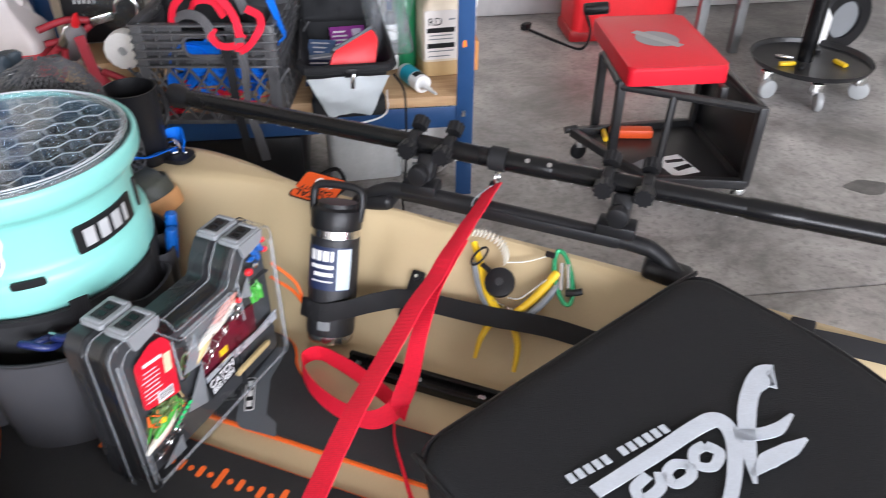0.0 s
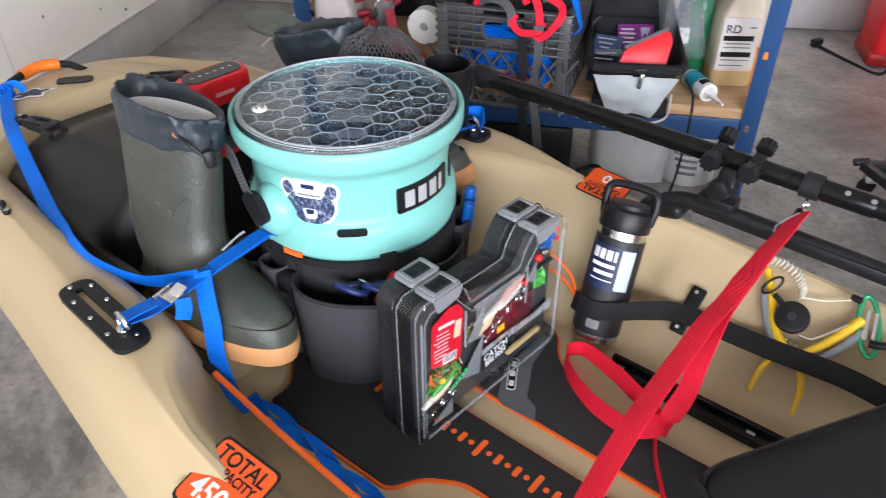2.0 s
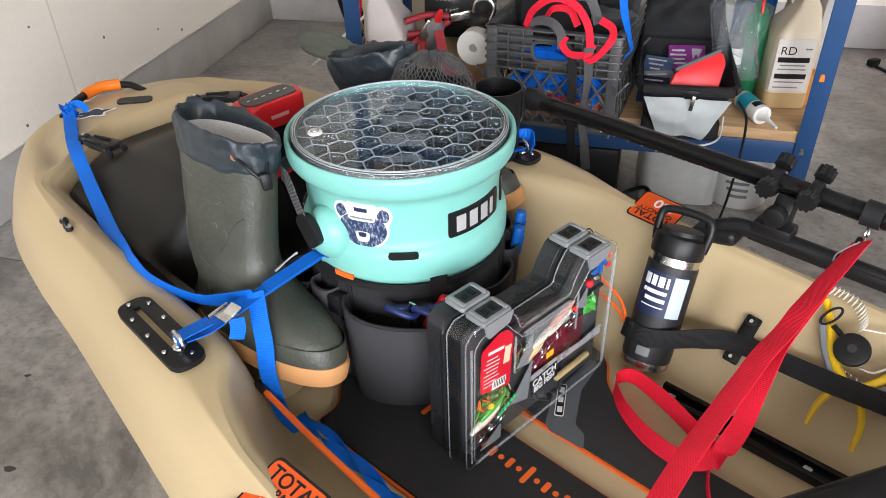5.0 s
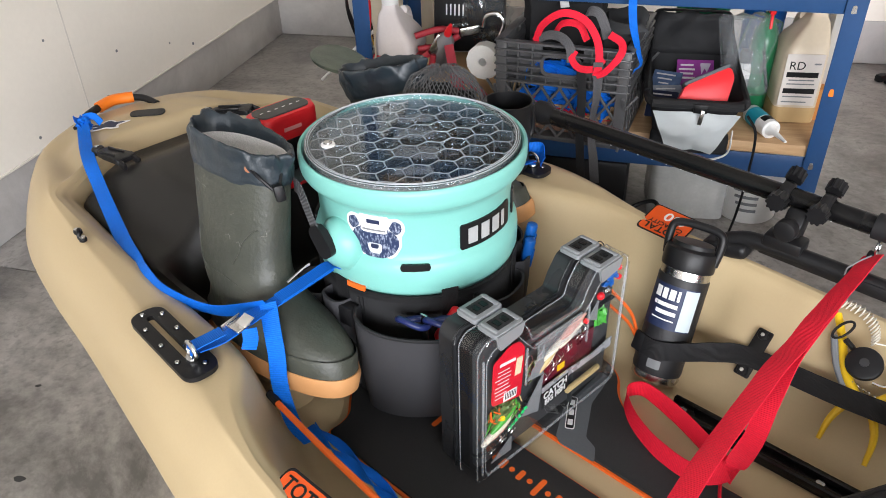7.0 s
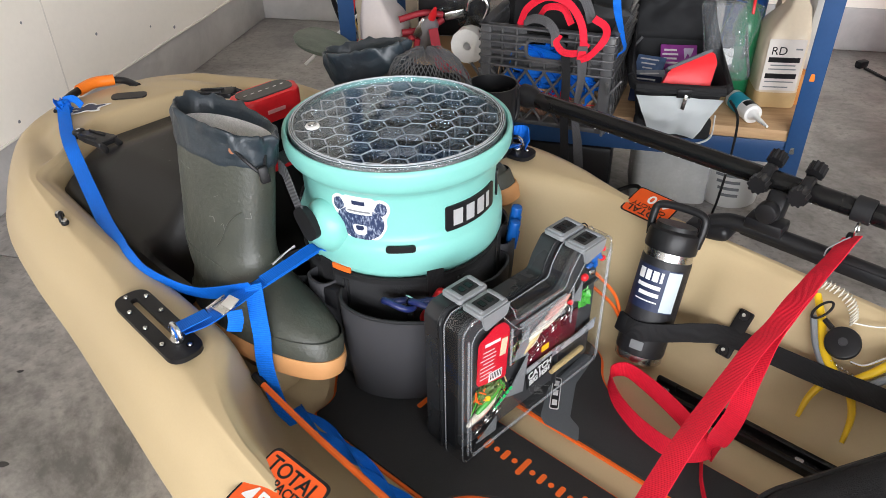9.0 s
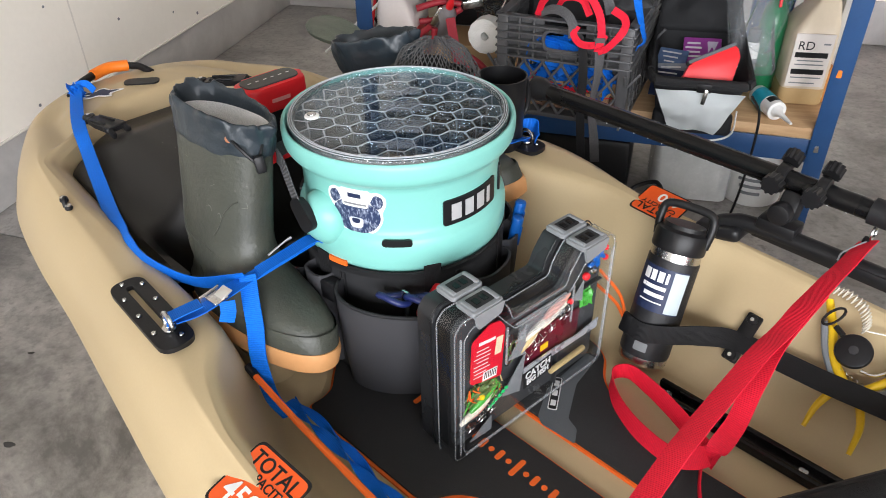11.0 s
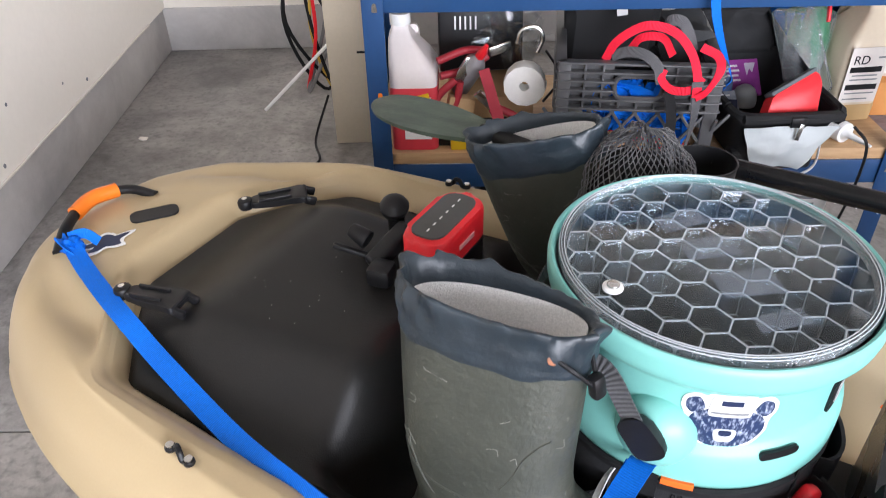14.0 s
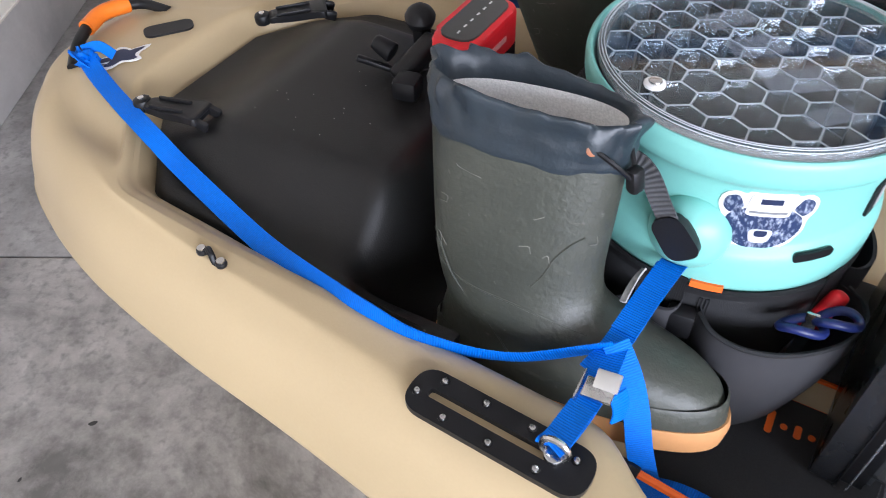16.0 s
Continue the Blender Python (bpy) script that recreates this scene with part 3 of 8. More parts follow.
part("recessed_badge", prism(oval, 0, 0.003, pose(-0.366, 0.007, 0.4875, 0, 0, 52)), BLACK, kayak, "dark oval badge plate on the bow")
star = [(0.034 * (1 + 0.28 * math.sin(a * 5 + 1) + 0.12 * math.sin(a * 9)) * math.cos(a), 0.020 * (1 + 0.28 * math.sin(a * 5 + 1)) * math.sin(a)) for a in np.linspace(0, 6.1, 40)]
decal = part("bow_sticker", prism(star, 0, 0.0009, pose(-0.370, -0.082, 0.4885, 0, 0, 70)), WHITE, kayak, "small white and navy bow sticker")
part("print", prism([(0.8 * x, 0.75 * y) for x, y in star], 0.0009, 0.0013, pose(-0.370, -0.082, 0.4885, 0, 0, 70)), NAVY, decal)


def padeye(x, y, z, rz, tall=0.012):
    m = pose(x, y, z, 0, 0, rz)
    p = part("pad_eye", tube([m @ Vector(q) for q in ((-0.016, 0, 0.002), (-0.009, 0.003, 0.004), (-0.004, 0.0015, tall), (0.004, -0.0015, tall), (0.009, -0.003, 0.004), (0.016, 0, 0.002))], 0.0036, seg=8), BLACK, kayak, "small black pad eye with steel screws")
    for s in (-0.0155, 0.0155):
        part("screw", cyl(0.0062, 0.007, m @ pose(s, 0, 0.0), bevel=0.002, seg=14), BLACK, p)
        part("screw_head", cyl(0.0045, 0.002, m @ pose(s, 0, 0.007), seg=12), STEEL, p)
    return p


padeye(0.002, -0.308, 0.479, -8)
padeye(0.002, 0.305, 0.479, 8)

# slotted accessory plates on the gunwales
for side in (-1, 1):
    m = pose(0.352, 0.343 * side, 0.4795, 0, 0, -3 if side < 0 else 3)
    bolt_m, m = m, m @ pose(0.003, 0, 0) @ Matrix.Diagonal((0.89, 0.88, 1, 1))
    bm = bmesh.new()
    outer = rounded([(-0.098, -0.027), (0.098, -0.027), (0.098, 0.027), (-0.098, 0.027)], 0.027, 8)
    inner = rounded([(-0.078, -0.0055), (0.060, -0.0055), (0.060, 0.0055), (-0.078, 0.0055)], 0.0055, 8)
    lo, hi, il, ih = ([bm.verts.new(m @ Vector((x, y, z))) for x, y in o] for o, z in ((outer, 0), (outer, 0.007), (inner, 0), (inner, 0.007)))
    n = len(lo)
    for i in range(n):
        j = (i + 1) % n
        bm.faces.new((lo[i], lo[j], hi[j], hi[i]))
        bm.faces.new((il[i], ih[i], ih[j], il[j]))
        bm.faces.new((hi[i], hi[j], ih[j], ih[i]))
    plate = part("slotted_plate", bm, BLACK, kayak, "black slotted mounting plate with screws")
    for px, py in ((-0.088, -0.006), (-0.070, 0.018), (-0.022, 0.018), (0.028, 0.018), (-0.05, -0.018), (0.0, -0.018), (0.05, -0.018), (0.078, 0.010)):
        scr = part("screw", cyl(0.0050, 0.0008, m @ pose(px, py, 0.007), seg=14), GLOSSBLACK, plate)
        part("screw_head", lathe([(0.0, 0.0012), (0.0013, 0.0012), (0.0014, 0.0026), (0.0030, 0.0024), (0.0036, 0.0008)], 14, m @ pose(px, py, 0.007)), STEEL, scr, "steel screw head with a drive socket")
    eye = part("eye_bolt", tube([bolt_m @ Vector((0.055 + 0.012 * math.cos(a), 0.002, 0.020 + 0.013 * math.sin(a))) for a in np.linspace(-1.4, 4.6, 14)], 0.003, seg=8, steps=3), STEEL, plate, "steel eye bolt")
    part("bolt_collar", cyl(0.009, 0.006, bolt_m @ pose(0.055, 0.002, 0.007), bevel=0.002), STEEL, eye)

# foam floor mats with orange edges
MAT_L = [(0.30, -0.085), (0.42, -0.120), (0.446, -0.147), (0.462, -0.162), (0.467, -0.182), (0.464, -0.207), (0.495, -0.211), (0.705, -0.207), (0.728, -0.165), (0.775, -0.136), (1.35, -0.13), (1.35, -0.034), (0.30, -0.034)]
MAT_R = [(0.30, 0.008), (1.35, 0.008), (1.35, 0.098), (0.86, 0.090), (0.800, 0.102), (0.745, 0.140), (0.722, 0.180), (0.690, 0.198), (0.53, 0.198), (0.50, 0.12), (0.30, 0.085)]
for outline in (MAT_L, MAT_R):
    big = rounded(outline, 0.018, 4)
    cx, cy = (sum(p[i] for p in big) / len(big) for i in (0, 1))
    mat_ob = part("floor_mat", prism(big, ZF, ZF + 0.0045), ORANGE, kayak, "black foam floor mat with orange routed edge")
    inset, n = [], len(big)
    area = sum(big[i - 1][0] * big[i][1] - big[i][0] * big[i - 1][1] for i in range(n))
    for i in range(n):
        a, b = Vector(big[i - 1]), Vector(big[(i + 1) % n])
        d = (b - a).normalized()
        nrm = Vector((-d.y, d.x)) * (1 if area > 0 else -1)
        inset.append((big[i][0] + 0.0042 * nrm.x, big[i][1] + 0.0042 * nrm.y))
    part("mat_top", prism(inset, ZF + 0.0045, ZF + 0.009, bevel=0.001), BLACKFOAM, mat_ob, "black foam top layer")
ZM = ZF + 0.009
for i in range(28):
    x = 0.575 + i * 0.0152
    bm = cyl(0.0042, 0.0012, pose(x, -0.079, ZM - 0.0004), seg=12) if i % 2 else prism(rounded([(-0.004, -0.016 if i % 6 == 0 else -0.009), (0.004, -0.016 if i % 6 == 0 else -0.009), (0.004, 0.016 if i % 6 == 0 else 0.009), (-0.004, 0.016 if i % 6 == 0 else 0.009)], 0.004), 0, 0.0012, pose(x, -0.079, ZM - 0.0004))
    part("ruler_mark", bm, ORANGE, kayak)
pad = part("brand_pad", prism(rounded([(0.697, 0.061), (0.720, 0.011), (0.733, 0.003), (0.788, 0.007), (0.775, 0.029), (0.754, 0.037), (0.722, 0.100), (0.712, 0.165), (0.694, 0.165)], 0.004), ZM - 0.0005, ZM + 0.0008), GREYPAD, kayak, "grey routed panel in the floor mat")
mark = pose(0.711, 0.062, ZM + 0.0008, 0, 0, -60)
plate = part("white_plate", prism(rounded([(-0.033, -0.0070), (0.033, -0.0070), (0.033, 0.0070), (-0.033, 0.0070)], 0.004), 0, 0.0006, mark), WHITE, pad, "white printed plate with black bars")
part("black_field", prism(rounded([(-0.0315, -0.0056), (0.0315, -0.0056), (0.0315, 0.0056), (-0.0315, 0.0056)], 0.003), 0.0006, 0.0009, mark), BLACK, plate)
for px in (-0.020, 0.0, 0.020):
    part("light_bar", box(0.011, 0.0075, 0.0004, mark @ pose(px, 0, 0.0011), 0), WHITE, plate)

# accessory track on the floor's edge
m = pose(0.98, 0.178, ZF + 0.001)
bm = box(0.34, 0.034, 0.006, m @ pose(0, 0, 0.004), 0.001)
box(0.34, 0.009, 0.010, m @ pose(0, 0.0125, 0.010), 0.001, bm=bm)
box(0.34, 0.009, 0.010, m @ pose(0, -0.0125, 0.010), 0.001, bm=bm)
trk = part("floor_track", bm, GLOSSBLACK, kayak, "black gear track along the cockpit floor")
for sx in (-0.15, -0.05, 0.05, 0.15):
    part("screw", cyl(0.006, 0.002, m @ pose(sx, 0, 0.007), seg=12), STEEL, trk)

# capacity stickers
def capacity(m):
    shape = rounded([(-0.048, -0.042), (0.048, -0.042), (0.048, 0.042), (-0.048, 0.042)], 0.010)
    rim = part("capacity_sticker", prism(shape, 0, 0.0008, m), BLACK, kayak, "orange capacity sticker with black border and white number")
    part("field", prism([(x * 0.94, y * 0.92) for x, y in shape], 0.0008, 0.0012, m), material("sticker_orange", (0.80, 0.10, 0.012), 0.4, vary=0.06), rim)
    text("TOTAL", 0.0245, BLACK, rim, m @ pose(0, 0.024, 0.0014), bold=0.0003)
    text("CAPACITY", 0.0152, BLACK, rim, m @ pose(0, 0.0075, 0.0014), bold=0.0002)
    text("450", 0.034, WHITE, rim, m @ pose(-0.010, -0.018, 0.0014), bold=0.0006)
    return rim


capacity(pose(0.658, -0.389, 0.4462, 14, -4, 0))
capacity(pose(0.663, 0.386, 0.4500, -10, -4, 180) @ Matrix.Scale(0.84, 4))

# side rail of black tube on feet
rail = part("side_rail", tube([(0.752, 0.392, 0.448), (0.775, 0.396, 0.462), (0.82, 0.400, 0.470), (1.0, 0.404, 0.466), (1.18, 0.404, 0.458), (1.225, 0.402, 0.448), (1.262, 0.392, 0.420)], 0.0135, seg=12), BLACK, kayak, "black tubular side rail")
part("rail_bar", box(0.36, 0.030, 0.022, pose(0.99, 0.404, 0.463, 0, 1.3, 0), 0.006), BLACK, rail)
for px, pz in ((0.765, 0.446), (1.245, 0.424)):
    part("rail_foot", box(0.075, 0.046, 0.026, pose(px, 0.396, pz, 0, 10 if px > 1 else -14, 0), 0.010, 3), BLACK, rail)

# elastic strap on the inner wall, with its two clips
ela = part("side_strap", ribbon([Vector(p) for p in ((0.730, 0.206, 0.350), (0.763, 0.196, 0.356), (0.797, 0.212, 0.360), (0.832, 0.247, 0.358), (0.875, 0.276, 0.354), (1.0, 0.268, 0.366), (1.10, 0.272, 0.370), (1.20, 0.280, 0.356), (1.35, 0.29, 0.352))], 0.030, [(0, 0.30, 0.95)] * 3 + [(0, 0.55, 0.80)] + [(0, 0.77, 0.63)] * 5), BLACKWEB, kayak, "black elastic retaining strap on the side wall")
part("strap_anchor", box(0.020, 0.032, 0.007, pose(0.732, 0.204, 0.351, 72, 0, -12), 0.003), BLACK, ela)
clip = part("strap_clip", box(0.024, 0.078, 0.006, pose(0.876, 0.284, 0.358, 46, 0, -6), 0.003), BLACK, ela)
for s in (-0.030, 0.030):
    part("screw", cyl(0.008, 0.004, pose(0.876, 0.284, 0.358, 46, 0, -6) @ pose(0, s, 0.003), bevel=0.0015, seg=14), BLACK, clip)
    part("screw_head", cyl(0.0030, 0.0015, pose(0.876, 0.284, 0.358, 46, 0, -6) @ pose(0, s, 0.007), seg=12), STEEL, clip)
part("bungee_cord", tube([(0.655, 0.235, 0.395), (0.70, 0.228, 0.374), (0.726, 0.206, 0.354), (0.70, 0.220, 0.362), (0.655, 0.228, 0.372)], 0.0026, seg=8), ORANGE, kayak, "orange bungee cord")
cord = part("paddle_cord", tube([(0.468, -0.276, 0.401), (0.57, -0.281, 0.393), (0.69, -0.287, 0.392), (0.79, -0.292, 0.394), (0.90, -0.298, 0.396)], 0.0044, seg=8), ORANGE, kayak, "orange retaining bungee along the inner wall")
part("cord_end", tube([(0.449, -0.274, 0.403), (0.470, -0.276, 0.401)], 0.0062, seg=8), BLACK, cord)

# web strap along the wall behind the seat
ws = part("seat_strap", ribbon([(1.33, 0.335, 0.392), (1.45, 0.345, 0.402), (1.65, 0.345, 0.40)], 0.028, (0, 0.77, 0.63)), BLACKWEB, kayak, "black webbing strap on the side wall")
part("strap_slide", box(0.032, 0.044, 0.010, pose(1.435, 0.344, 0.406, 39.5, 0, 0), 0.003), BLACK, ws)


# ---- bucket with clear lid and gear belt ----
BK = K @ pose(0.434, 0.028, ZM)
bucket = thing("bucket", BK, "seafoam green bucket with clear honeycomb lid in black gear belt", "bucket")
prof = [(0.0, 0.002), (0.120, 0.0), (0.126, 0.006), (0.132, 0.10), (0.138, 0.200), (0.1440, 0.2105), (0.1482, 0.2130), (0.1498, 0.2190), (0.1504, 0.232), (0.1502, 0.246), (0.1490, 0.254), (0.1462, 0.2600), (0.1425, 0.2640), (0.1402, 0.268), (0.1396, 0.276), (0.1396, 0.300), (0.1402, 0.326), (0.1425, 0.334), (0.1490, 0.3405), (0.1560, 0.3455), (0.1596, 0.3515), (0.1608, 0.358), (0.1612, 0.370), (0.1602, 0.3755), (0.1578, 0.3775), (0.1550, 0.3765), (0.1535, 0.372), (0.1500, 0.36), (0.139, 0.34), (0.136, 0.22), (0.12, 0.02), (0.0, 0.02)]
part("bucket_body", lathe(prof, 96), SEAFOAM, bucket, "seafoam green bucket body", angle=50)
part("inner_tray", lathe([(0.0, 0.302), (0.130, 0.302), (0.134, 0.309), (0.134, 0.334), (0.131, 0.334), (0.129, 0.310), (0.0, 0.308)], 48), material("tray_brown_black", (0.030, 0.034, 0.028), 0.6, vary=0.6, scale=14), bucket, "dark tray under the lid")
# ring added in place of the lid's skirt, to hide the teal wall
part("gasket", lathe([(0.1526, 0.3712), (0.1505, 0.3640), (0.1400, 0.3420), (0.1345, 0.3345), (0.1330, 0.3365), (0.1385, 0.3440), (0.1485, 0.3650), (0.1500, 0.3715)], 72), material("smoky_skirt_ring", (0.13, 0.18, 0.20), 0.35), bucket, "smoky ring added under the lid in place of its skirt")
lid = part("lid", lathe([(0.0, 0.3725), (0.1500, 0.3725), (0.1508, 0.3750), (0.1500, 0.3790), (0.1450, 0.3795), (0.1430, 0.3760), (0.0, 0.3760)], 72), CLEARDIM, bucket, "clear smoky lid with honeycomb ribs")
cell, RL = 0.0205, 0.1432


def within(p, q):
    """The stretch of the line p-q that lies inside the lid's rim, or nothing."""
    d = q - p
    A, B, C = d.dot(d), p.dot(d), p.dot(p) - RL * RL
    disc = B * B - A * C
    if disc <= 0:
        return None
    s0, s1 = max(0.0, (-B - disc ** 0.5) / A), min(1.0, (-B + disc ** 0.5) / A)
    return (p + d * s0, p + d * s1) if s1 - s0 > 0.05 else None


bm, bm_edge, done = bmesh.new(), bmesh.new(), set()
for i in range(-6, 7):
    for j in range(-7, 8):
        cx, cy = cell * 1.732 * (i + 0.5 * (j % 2)), cell * 1.5 * j
        for k in range(6):
            a0, a1 = radians(60 * k + 30), radians(60 * k + 90)
            p = Vector((cx + cell * math.cos(a0), cy + cell * math.sin(a0), 0))
            q = Vector((cx + cell * math.cos(a1), cy + cell * math.sin(a1), 0))
            key = (round((p.x + q.x) * 500), round((p.y + q.y) * 500))
            cut = within(p, q)
            if key in done or cut is None:
                continue
            done.add(key)
            p, q = cut
            lo, hi = Vector((0, 0, 0.3465)), Vector((0, 0, 0.3723))
            d = (q - p).normalized()
            off = Vector((-d.y, d.x, 0))
            for s in (-1, 1):
                bm.faces.new([bm.verts.new(v) for v in (p + lo + off * 0.0005 * s, q + lo + off * 0.0005 * s, q + hi + off * 0.0017 * s, p + hi + off * 0.0017 * s)])
            # tubes and posts draw the highlights along the rib edges
            tube([p + hi, q + hi], 0.0007, seg=4, straight=True, bm=bm_edge)
            if (q - p).length > 0.018:
                for e in (p, q):
                    cyl(0.0007, 0.0250, Matrix.Translation(e + Vector((0, 0, lo.z + 0.0002))), r2=0.0016, seg=5, bm=bm_edge, caps=False)
            tube([p + lo, q + lo], 0.0007, seg=4, straight=True, bm=bm_edge)
tagged(part("rib_edge", bm_edge, EDGEGLINT, lid), "pale lines drawn as highlights along the honeycomb edges", kind="stuff")
part("honeycomb_rib", bm, RIB, lid, "clear honeycomb ribs", smooth=False)
part("lid_rim", lathe([(0.1420, 0.3735), (0.1508, 0.3725), (0.1512, 0.3775), (0.1496, 0.3817), (0.1446, 0.3817), (0.1428, 0.3785), (0.1420, 0.3735)], 72), moulded("smoky_lid_rim", (0.16, 0.26, 0.30), 0.10, 0.05, 1.4), lid, "smoky clear rim ring")
FROST = veil("frosted_plastic", (0.36, 0.42, 0.50), 0.20, 0.35)
for lx, ly, sx, sy, rz in ((-0.004, 0.066, 0.052, 0.028, 12), (0.002, 0.014, 0.056, 0.032, 0), (0.010, -0.046, 0.060, 0.036, -4), (0.012, -0.100, 0.050, 0.020, 3)):
    part("raised_panel", box(sx, sy, 0.0012, pose(0, 0, 0.3765, 0, 0, 40) @ pose(lx, ly, 0, 0, 0, rz), 0.0005), FROST, lid)
for rr, zz in ((0.1450, 0.3819), (0.1478, 0.3821), (0.1500, 0.3805)):
    part("rim_ridge", tube([(rr * math.cos(a), rr * math.sin(a), zz) for a in np.linspace(0, 6.2832, 73)], 0.0005, seg=5, straight=True), EDGEGLINT, lid)
vent = part("vent_plug", cyl(0.0100, 0.004, pose(-0.071, -0.094, 0.3755), bevel=0.0015), WHITEPLASTIC, lid)
part("vent_screw", cyl(0.0062, 0.003, pose(-0.071, -0.094, 0.3790), bevel=0.001, seg=16), STEEL, vent)


def on_drum(outline, r, lift, a, z, cuts=9):
    """A thin sticker with that outline, bent round a drum of radius r at the angle a and height z."""
    bm = bmesh.new()
    f = bm.faces.new([bm.verts.new((x, y, 0)) for x, y in outline])
    xs_ = [p[0] for p in outline]
    for c in np.linspace(min(xs_), max(xs_), cuts + 2)[1:-1]:
        bmesh.ops.bisect_plane(bm, geom=bm.verts[:] + bm.edges[:] + bm.faces[:], plane_co=(c, 0, 0), plane_no=(1, 0, 0))
    top = bmesh.ops.extrude_face_region(bm, geom=bm.faces[:])
    for v in top["geom"]:
        if isinstance(v, bmesh.types.BMVert):
            v.co.z = lift
    for v in bm.verts:
        ang = radians(a) + v.co.x / r
        rr = r + (v.co.z if v.co.z > 0 else -0.001)
        v.co = Vector((rr * math.cos(ang), rr * math.sin(ang), z + v.co.y))
    return bm


plate = part("name_plate", on_drum(rounded([(-0.050, -0.019), (0.050, -0.019), (0.050, 0.019), (-0.050, 0.019)], 0.004), 0.1402, 0.0022, 0.5, 0.288, 13), BLACK, bucket, "black name plate with silver letters as bars")
SILVER = material("silver_print", (0.55, 0.56, 0.57), 0.3, 0.3)
for sx, w in ((-0.031, 0.0075), (-0.0095, 0.0072), (0.012, 0.0072), (0.030, 0.0034)):
    part("silver_bar", on_drum([(sx - w, -0.012), (sx + w, -0.012), (sx + w, 0.012), (sx - w, 0.012)], 0.1402, 0.0030, 0.5, 0.288, 3), SILVER, plate)
back = [(-0.018, 0.036), (-0.021, 0.030), (-0.031, 0.033), (-0.041, 0.026), (-0.042, 0.014), (-0.036, 0.003), (-0.037, -0.010), (-0.028, -0.026), (-0.013, -0.035), (0.013, -0.035), (0.028, -0.026), (0.037, -0.010), (0.036, 0.003), (0.042, 0.014), (0.041, 0.026), (0.031, 0.033), (0.021, 0.030), (0.018, 0.036)]
dec = part("white_sticker", on_drum(rounded(back, 0.005, 3), 0.1402, 0.0010, -67, 0.296, 13), WHITE, bucket, "white sticker with a plain navy badge shape")
SPECKLE = mixed("speckled_navy_badge", (0.010, 0.026, 0.085), (0.42, 0.47, 0.58), 300, 0.50, 0.68, rough=0.5, stretch=(1, 1, 0.45), bump=0.0)
part("badge", on_drum(rounded([(-0.018, 0.016), (-0.032, 0.006), (-0.034, -0.009), (-0.026, -0.023), (-0.012, -0.031), (0.012, -0.031), (0.026, -0.023), (0.034, -0.009), (0.032, 0.006), (0.018, 0.016)], 0.006, 3), 0.1402, 0.0016, -67, 0.296), SPECKLE, dec)
for sx in (-1, 1):
    part("badge_lobe", on_drum(rounded([(sx * 0.020, 0.016), (sx * 0.027, 0.029), (sx * 0.037, 0.025), (sx * 0.038, 0.014), (sx * 0.031, 0.007)], 0.004, 3), 0.1402, 0.0018, -67, 0.296, 4), SPECKLE, dec)
part("badge_cap", on_drum(rounded([(-0.019, 0.008), (0.019, 0.008), (0.017, 0.032), (-0.017, 0.032)], 0.005, 3), 0.1402, 0.0022, -67, 0.296, 6), WHITE, dec)
part("badge_bar", on_drum([(-0.009, -0.003), (0.009, -0.003), (0.009, 0.003), (-0.009, 0.003)], 0.1402, 0.0026, -67, 0.321, 4), NAVY, dec)
part("badge_bar", on_drum([(-0.016, -0.0012), (0.016, -0.0012), (0.016, 0.0012), (-0.016, 0.0012)], 0.1402, 0.0026, -67, 0.3085, 4), GREYPLASTIC, dec)
part("badge_spot", on_drum(rounded([(-0.008, -0.012), (0.008, -0.012), (0.011, 0.004), (-0.011, 0.004)], 0.006), 0.1402, 0.0022, -67, 0.284), material("pale_badge", (0.60, 0.63, 0.68), 0.5, vary=0.4, scale=220), dec)
part("badge_dot", on_drum(rounded([(-0.005, -0.004), (0.005, -0.004), (0.006, 0.003), (-0.006, 0.003)], 0.003), 0.1402, 0.0028, -67, 0.284, 2), NAVY, dec)
for a, z in ((-45.3, 0.257), (34, 0.287), (-140, 0.257), (140, 0.257)):
    tall = z > 0.28
    part("slot", on_drum(rounded([(-0.006, -0.021), (0.006, -0.021), (0.006, 0.021), (-0.006, 0.021)] if tall else [(-0.020, -0.0052), (0.020, -0.0052), (0.020, 0.0052), (-0.020, 0.0052)], 0.005), 0.1405 if tall else 0.1478, 0.0022, a, z), BLACK, bucket, "black rubber slot insert")
for s in (-1, 1):
    bm = blob(3, (0.038, 0.030, 0.040), pose(-0.002, 0.138 * s, 0.268), rough=0.0)
    hinge = part("handle_boss", bm, SEAFOAM, bucket, "moulded handle boss")
    part("hinge_cap", prism(rounded([(-0.034, -0.015), (0.014, -0.017), (0.014, 0.017), (-0.034, 0.015)], 0.014, 6), -0.005, 0.006, pose(-0.002, 0.168 * s, 0.274, 90 * s, -52 * s if s < 0 else 52, 0), bevel=0.003), BLACK, hinge)
R_ = 0.172
strap_pts = [(R_ * math.cos(radians(a)), R_ * math.sin(radians(a)), z) for a, z in ((-93, 0.284), (-99, 0.312), (-107, 0.342), (-120, 0.338), (-150, 0.305), (-180, 0.296), (-210, 0.296), (-235, 0.298), (-255, 0.296), (-270, 0.288))]
part("handle_strap", ribbon(strap_pts, 0.021, [(0.75, -0.1, 0.6), (0.65, -0.1, 0.75), (0.4, 0, 0.9)] + [(0, 0, 1)] * 4 + [(0.4, 0, 0.9), (0.65, 0.1, 0.75), (0.75, 0.1, 0.6)]), DARKWEB, bucket, "dark grey webbing carry strap")
